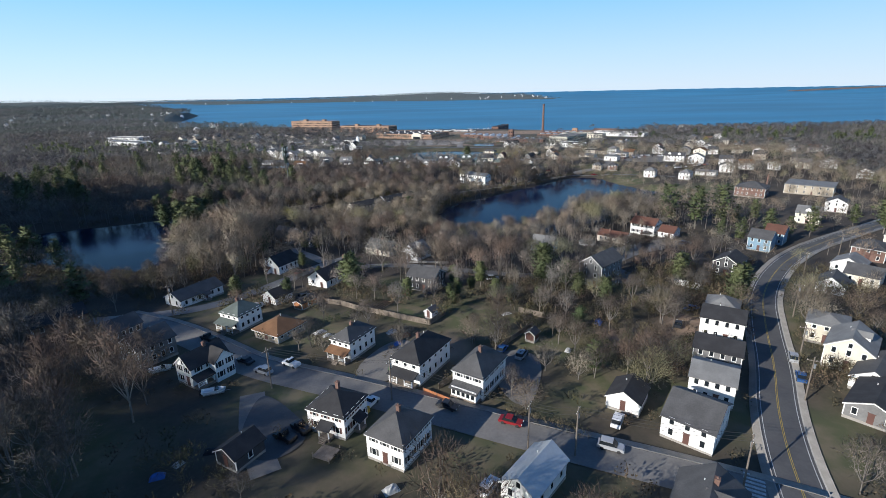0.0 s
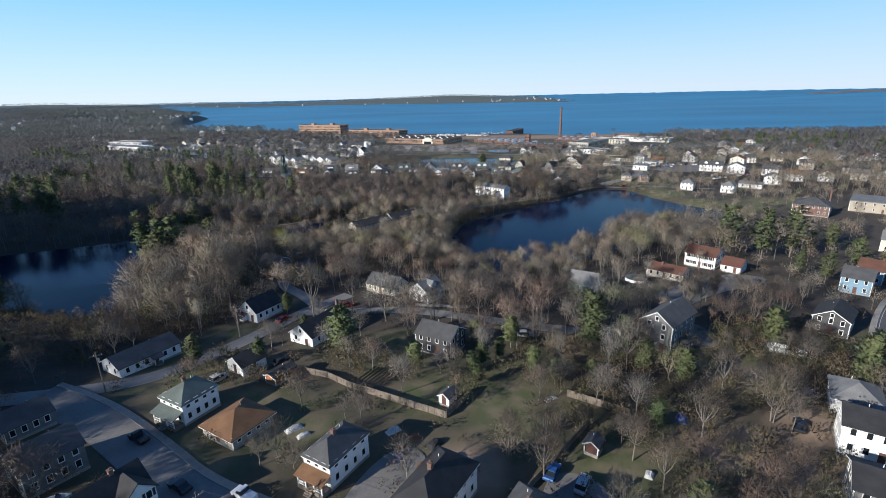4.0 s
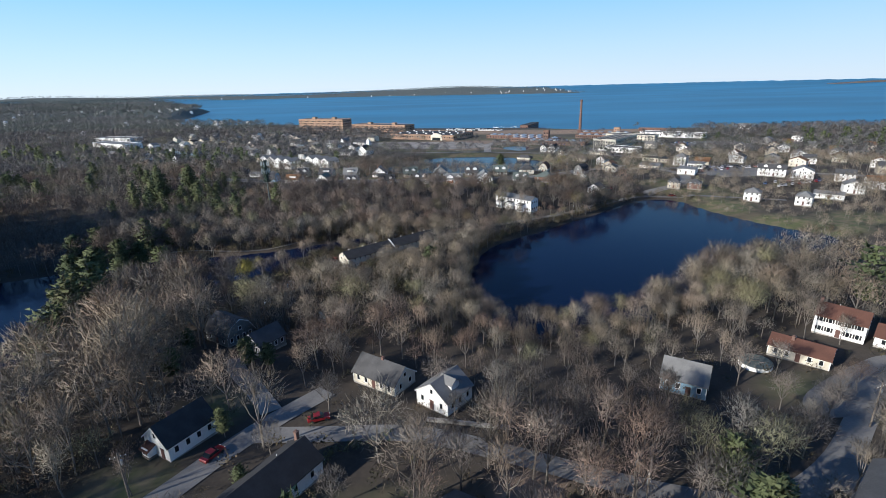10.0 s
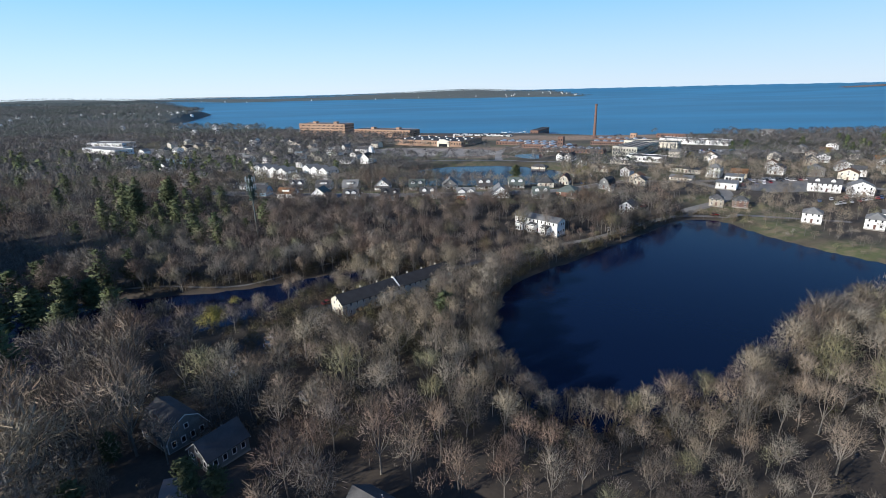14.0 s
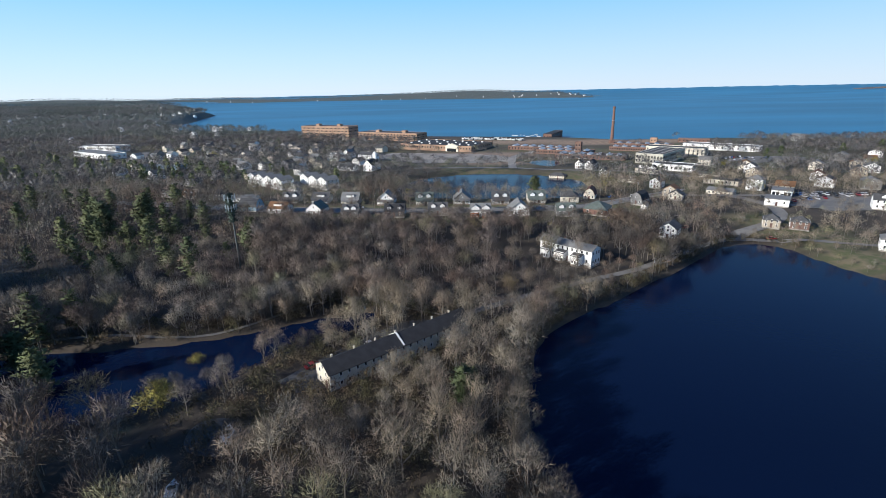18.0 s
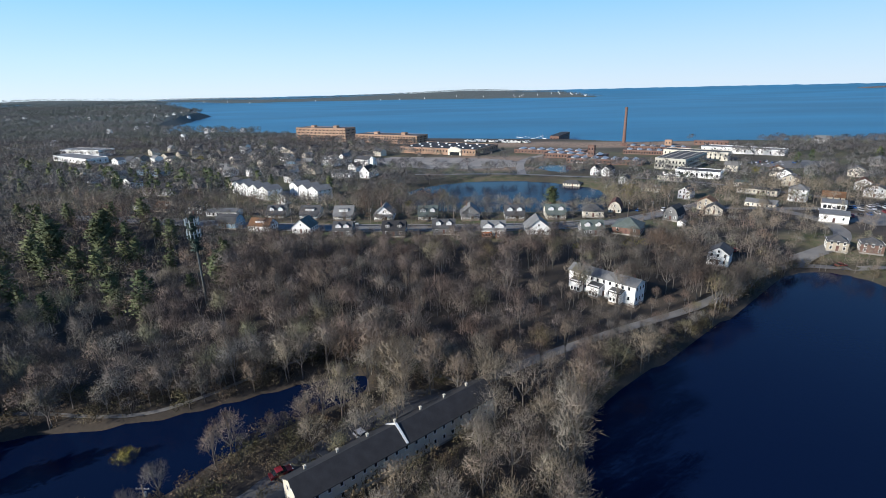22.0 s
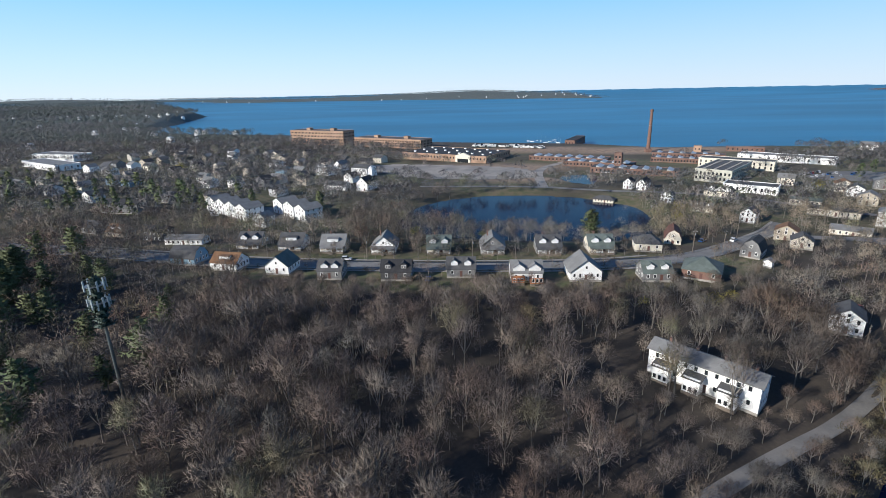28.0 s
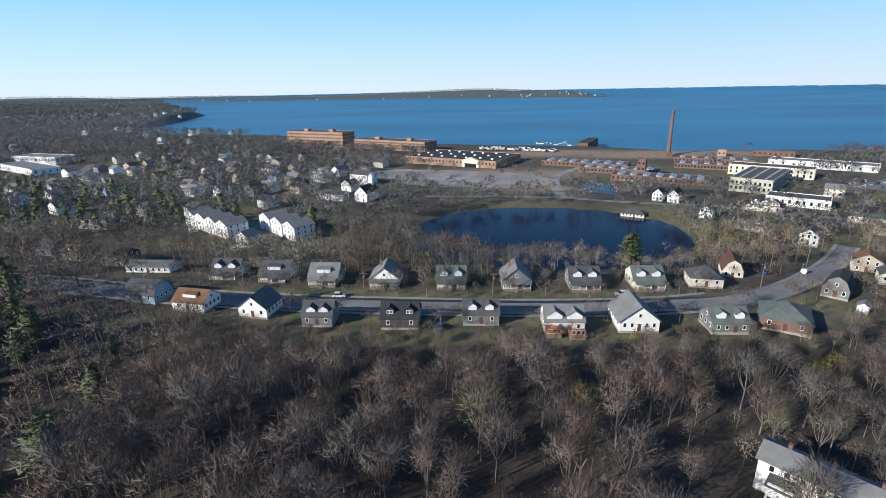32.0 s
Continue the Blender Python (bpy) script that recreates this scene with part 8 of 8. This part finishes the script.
# thickets and evergreen shrubs in the middle yards
thicket = [bare_tree(s_, 3.6, 2.1, 5, 20, 125, 0.15, 0.1) for s_ in (52, 53)]
x, y = sow(14, 92, 86, 160, 3.3, rng)
ok = clear(x, y, 1.0) & (swell(x, y, 9, 2.1) + 0.5 * swell(x, y, 23, 0.4) > -0.3) & (yard(x, y) < 0.7)
x5, y5 = sow(76, 150, 60, 170, 3.6, rng)
ok5 = clear(x5, y5, 1.2) & (swell(x5, y5, 8, 1.7) > 0.0)
x2, y2 = sow(-34, 20, 118, 172, 3.8, rng)
ok2 = clear(x2, y2, 1.0) & (swell(x2, y2, 8, 1.1) > 0.35) & (yard(x2, y2) < 0.8)
x3, y3 = sow(-92, -34, 62, 175, 3.8, rng)
ok3 = clear(x3, y3, 1.0) & (swell(x3, y3, 10, 3.1) > 0.4) & (yard(x3, y3) < 0.8)
x4, y4 = sow(-168, -92, 118, 198, 3.4, rng)
ok4 = clear(x4, y4, 1.0) & (swell(x4, y4, 12, 0.6) > -0.5)
line_ = ROAD_LINES[6][0]
seg_ = rng.integers(0, len(line_) - 1, 260)
u_ = rng.uniform(0, 1, (260, 1))
way_ = line_[seg_ + 1] - line_[seg_]
bx_ = line_[seg_] * (1 - u_) + line_[seg_ + 1] * u_ + np.stack((-way_[:, 1], way_[:, 0]), 1) / (np.hypot(way_[:, 0], way_[:, 1])[:, None] + 1e-9) * (rng.uniform(1.0, 6.0, (260, 1)) * rng.choice((-1, 1), (260, 1)))
x6, y6 = sow(-74, -18, 258, 312, 3.0, rng)
x6, y6 = np.concatenate((x6, bx_[:, 0])), np.concatenate((y6, bx_[:, 1]))
# dense brush between the long pond's bank and the road
edge_ = np.concatenate([p + (q - p) * lot_rng.uniform(0, 1, (int(np.hypot(*(q - p)) / 0.55), 1)) for p, q in zip(POND_EDGE["east"], np.roll(POND_EDGE["east"], -1, 0)) if p[1] > 190 and p[0] < 132])
edge_ = edge_ + lot_rng.normal(0, 3.6, edge_.shape)
x6, y6 = np.concatenate((x6, edge_[:, 0])), np.concatenate((y6, edge_[:, 1]))
ok6 = clear(x6, y6, 0.9)
tp = np.stack((np.concatenate((x[ok], x2[ok2], x3[ok3], x4[ok4], x5[ok5], x6[ok6])), np.concatenate((y[ok], y2[ok2], y3[ok3], y4[ok4], y5[ok5], y6[ok6]))), 1)
tp = np.concatenate((tp, ground_z(tp[:, 0], tp[:, 1])[:, None]), 1)
grow_ = scattered([t_[1] for t_ in thicket], tp, rng.uniform(0.6, 1.7, len(tp)), rng.uniform(0, 6.283, len(tp)), rng.integers(0, 2, len(tp)))
tagged(new("thicket", big_mesh("thicket", mat=SHRUB, **grow_)), "tangled brown thicket in the yards", "shrubs", kind="stuff")
# a hedge of tan shrubs beside the lawn, and the dark hedge in the garden
for label_, a_, b_, n_, mat_ in (("long tan leafless hedge beside the lawn", (12, 81), (25, 74.5), 16, SHRUB), ("clipped dark green hedge beside the yard", (-33, 124), (-22, 132), 14, NEEDLE), ("row of dark evergreen shrubs behind the wall", (-33, 172), (-22, 178), 12, NEEDLE)):
    u = np.linspace(0, 1, n_)
    hp = np.stack((a_[0] + (b_[0] - a_[0]) * u, a_[1] + (b_[1] - a_[1]) * u), 1) + rng.normal(0, 0.3, (n_, 2))
    hp = np.concatenate((hp, ground_z(hp[:, 0], hp[:, 1])[:, None]), 1)
    grow_ = scattered([hedge[1]], hp, rng.uniform(0.9, 1.4, n_), rng.uniform(0, 6.283, n_), np.zeros(n_, int))
    tagged(new("hedge", big_mesh("hedge", mat=mat_, **grow_)), label_, "hedge")

# far woods, to the harbour, and beyond
x, y = sow(-900, 800, 560, 1010, 9.8, rng)
ok = (rng.uniform(size=len(x)) < keep_share(x, y)) & clear(x, y, 4.0) & (y < shore_y(x) - np.where((x > -420) & (x < 260), 110, 30))
x2, y2 = sow(-560, 560, 60, 560, 9.6, rng)
ok2 = (np.abs(x2) > 325) & (rng.uniform(size=len(x2)) < keep_share(x2, y2))
x, y = np.concatenate((x[ok], x2[ok2])), np.concatenate((y[ok], y2[ok2]))
FAR = [far_crown(s + 80, 12.5, 6.0, 6, 140, 0.5) for s in range(4)] + [far_pine(s) for s in range(2)] + [far_crown(s + 90, 11.0, 6.4, 5, 84 if s < 2 else 20, 0.87 if s < 2 else 2.2) for s in range(4)]
x6, y6 = sow(-1500, 400, 1010, 1500, 14.5, rng)
ok6 = y6 < shore_y(x6) - np.where((x6 > -420) & (x6 < 260), 110, 18)
x3, y3 = sow(-2300, 500, 1500, 2600, 22.0, rng)
ok3 = (y3 < shore_y(x3) - 20)
x4, y4 = sow(-2600, 900, 3200, 4800, 36.0, rng)
z4 = ground_z(x4, y4)
ok4 = z4 > 1.5
x5, y5 = sow(-3500, -900, 1500, 4300, 36.0, rng)
ok5 = (y5 < shore_y(x5) - 20)
px_, py_ = np.concatenate((x, x6[ok6], x3[ok3], x4[ok4], x5[ok5])), np.concatenate((y, y6[ok6], y3[ok3], y4[ok4], y5[ok5]))
grow = np.concatenate((np.ones(len(x)), np.full(ok6.sum(), 1.15), np.full(ok3.sum(), 1.5), np.full(ok4.sum(), 1.1), np.full(ok5.sum(), 1.4)))
pl = np.stack((px_, py_, ground_z(px_, py_)), 1)
pk = rng.integers(0, 4, len(px_))
gr = (py_ < 720) & (swell(px_, py_, 130, 2.3) > 0.35) & (rng.uniform(size=len(px_)) < 0.2)
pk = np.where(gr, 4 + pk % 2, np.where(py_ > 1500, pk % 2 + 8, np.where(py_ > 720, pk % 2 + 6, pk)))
sz, tn = rng.uniform(0.75, 1.2, len(px_)) * grow, rng.uniform(0, 6.283, len(px_))
far_woods = thing("far_woods", "distant grey-brown woodland with dark pines", "woodland", pose(0, 0, 0))
far_woods["kind"] = "stuff"
# crowns farther off take the haze-tinted colours
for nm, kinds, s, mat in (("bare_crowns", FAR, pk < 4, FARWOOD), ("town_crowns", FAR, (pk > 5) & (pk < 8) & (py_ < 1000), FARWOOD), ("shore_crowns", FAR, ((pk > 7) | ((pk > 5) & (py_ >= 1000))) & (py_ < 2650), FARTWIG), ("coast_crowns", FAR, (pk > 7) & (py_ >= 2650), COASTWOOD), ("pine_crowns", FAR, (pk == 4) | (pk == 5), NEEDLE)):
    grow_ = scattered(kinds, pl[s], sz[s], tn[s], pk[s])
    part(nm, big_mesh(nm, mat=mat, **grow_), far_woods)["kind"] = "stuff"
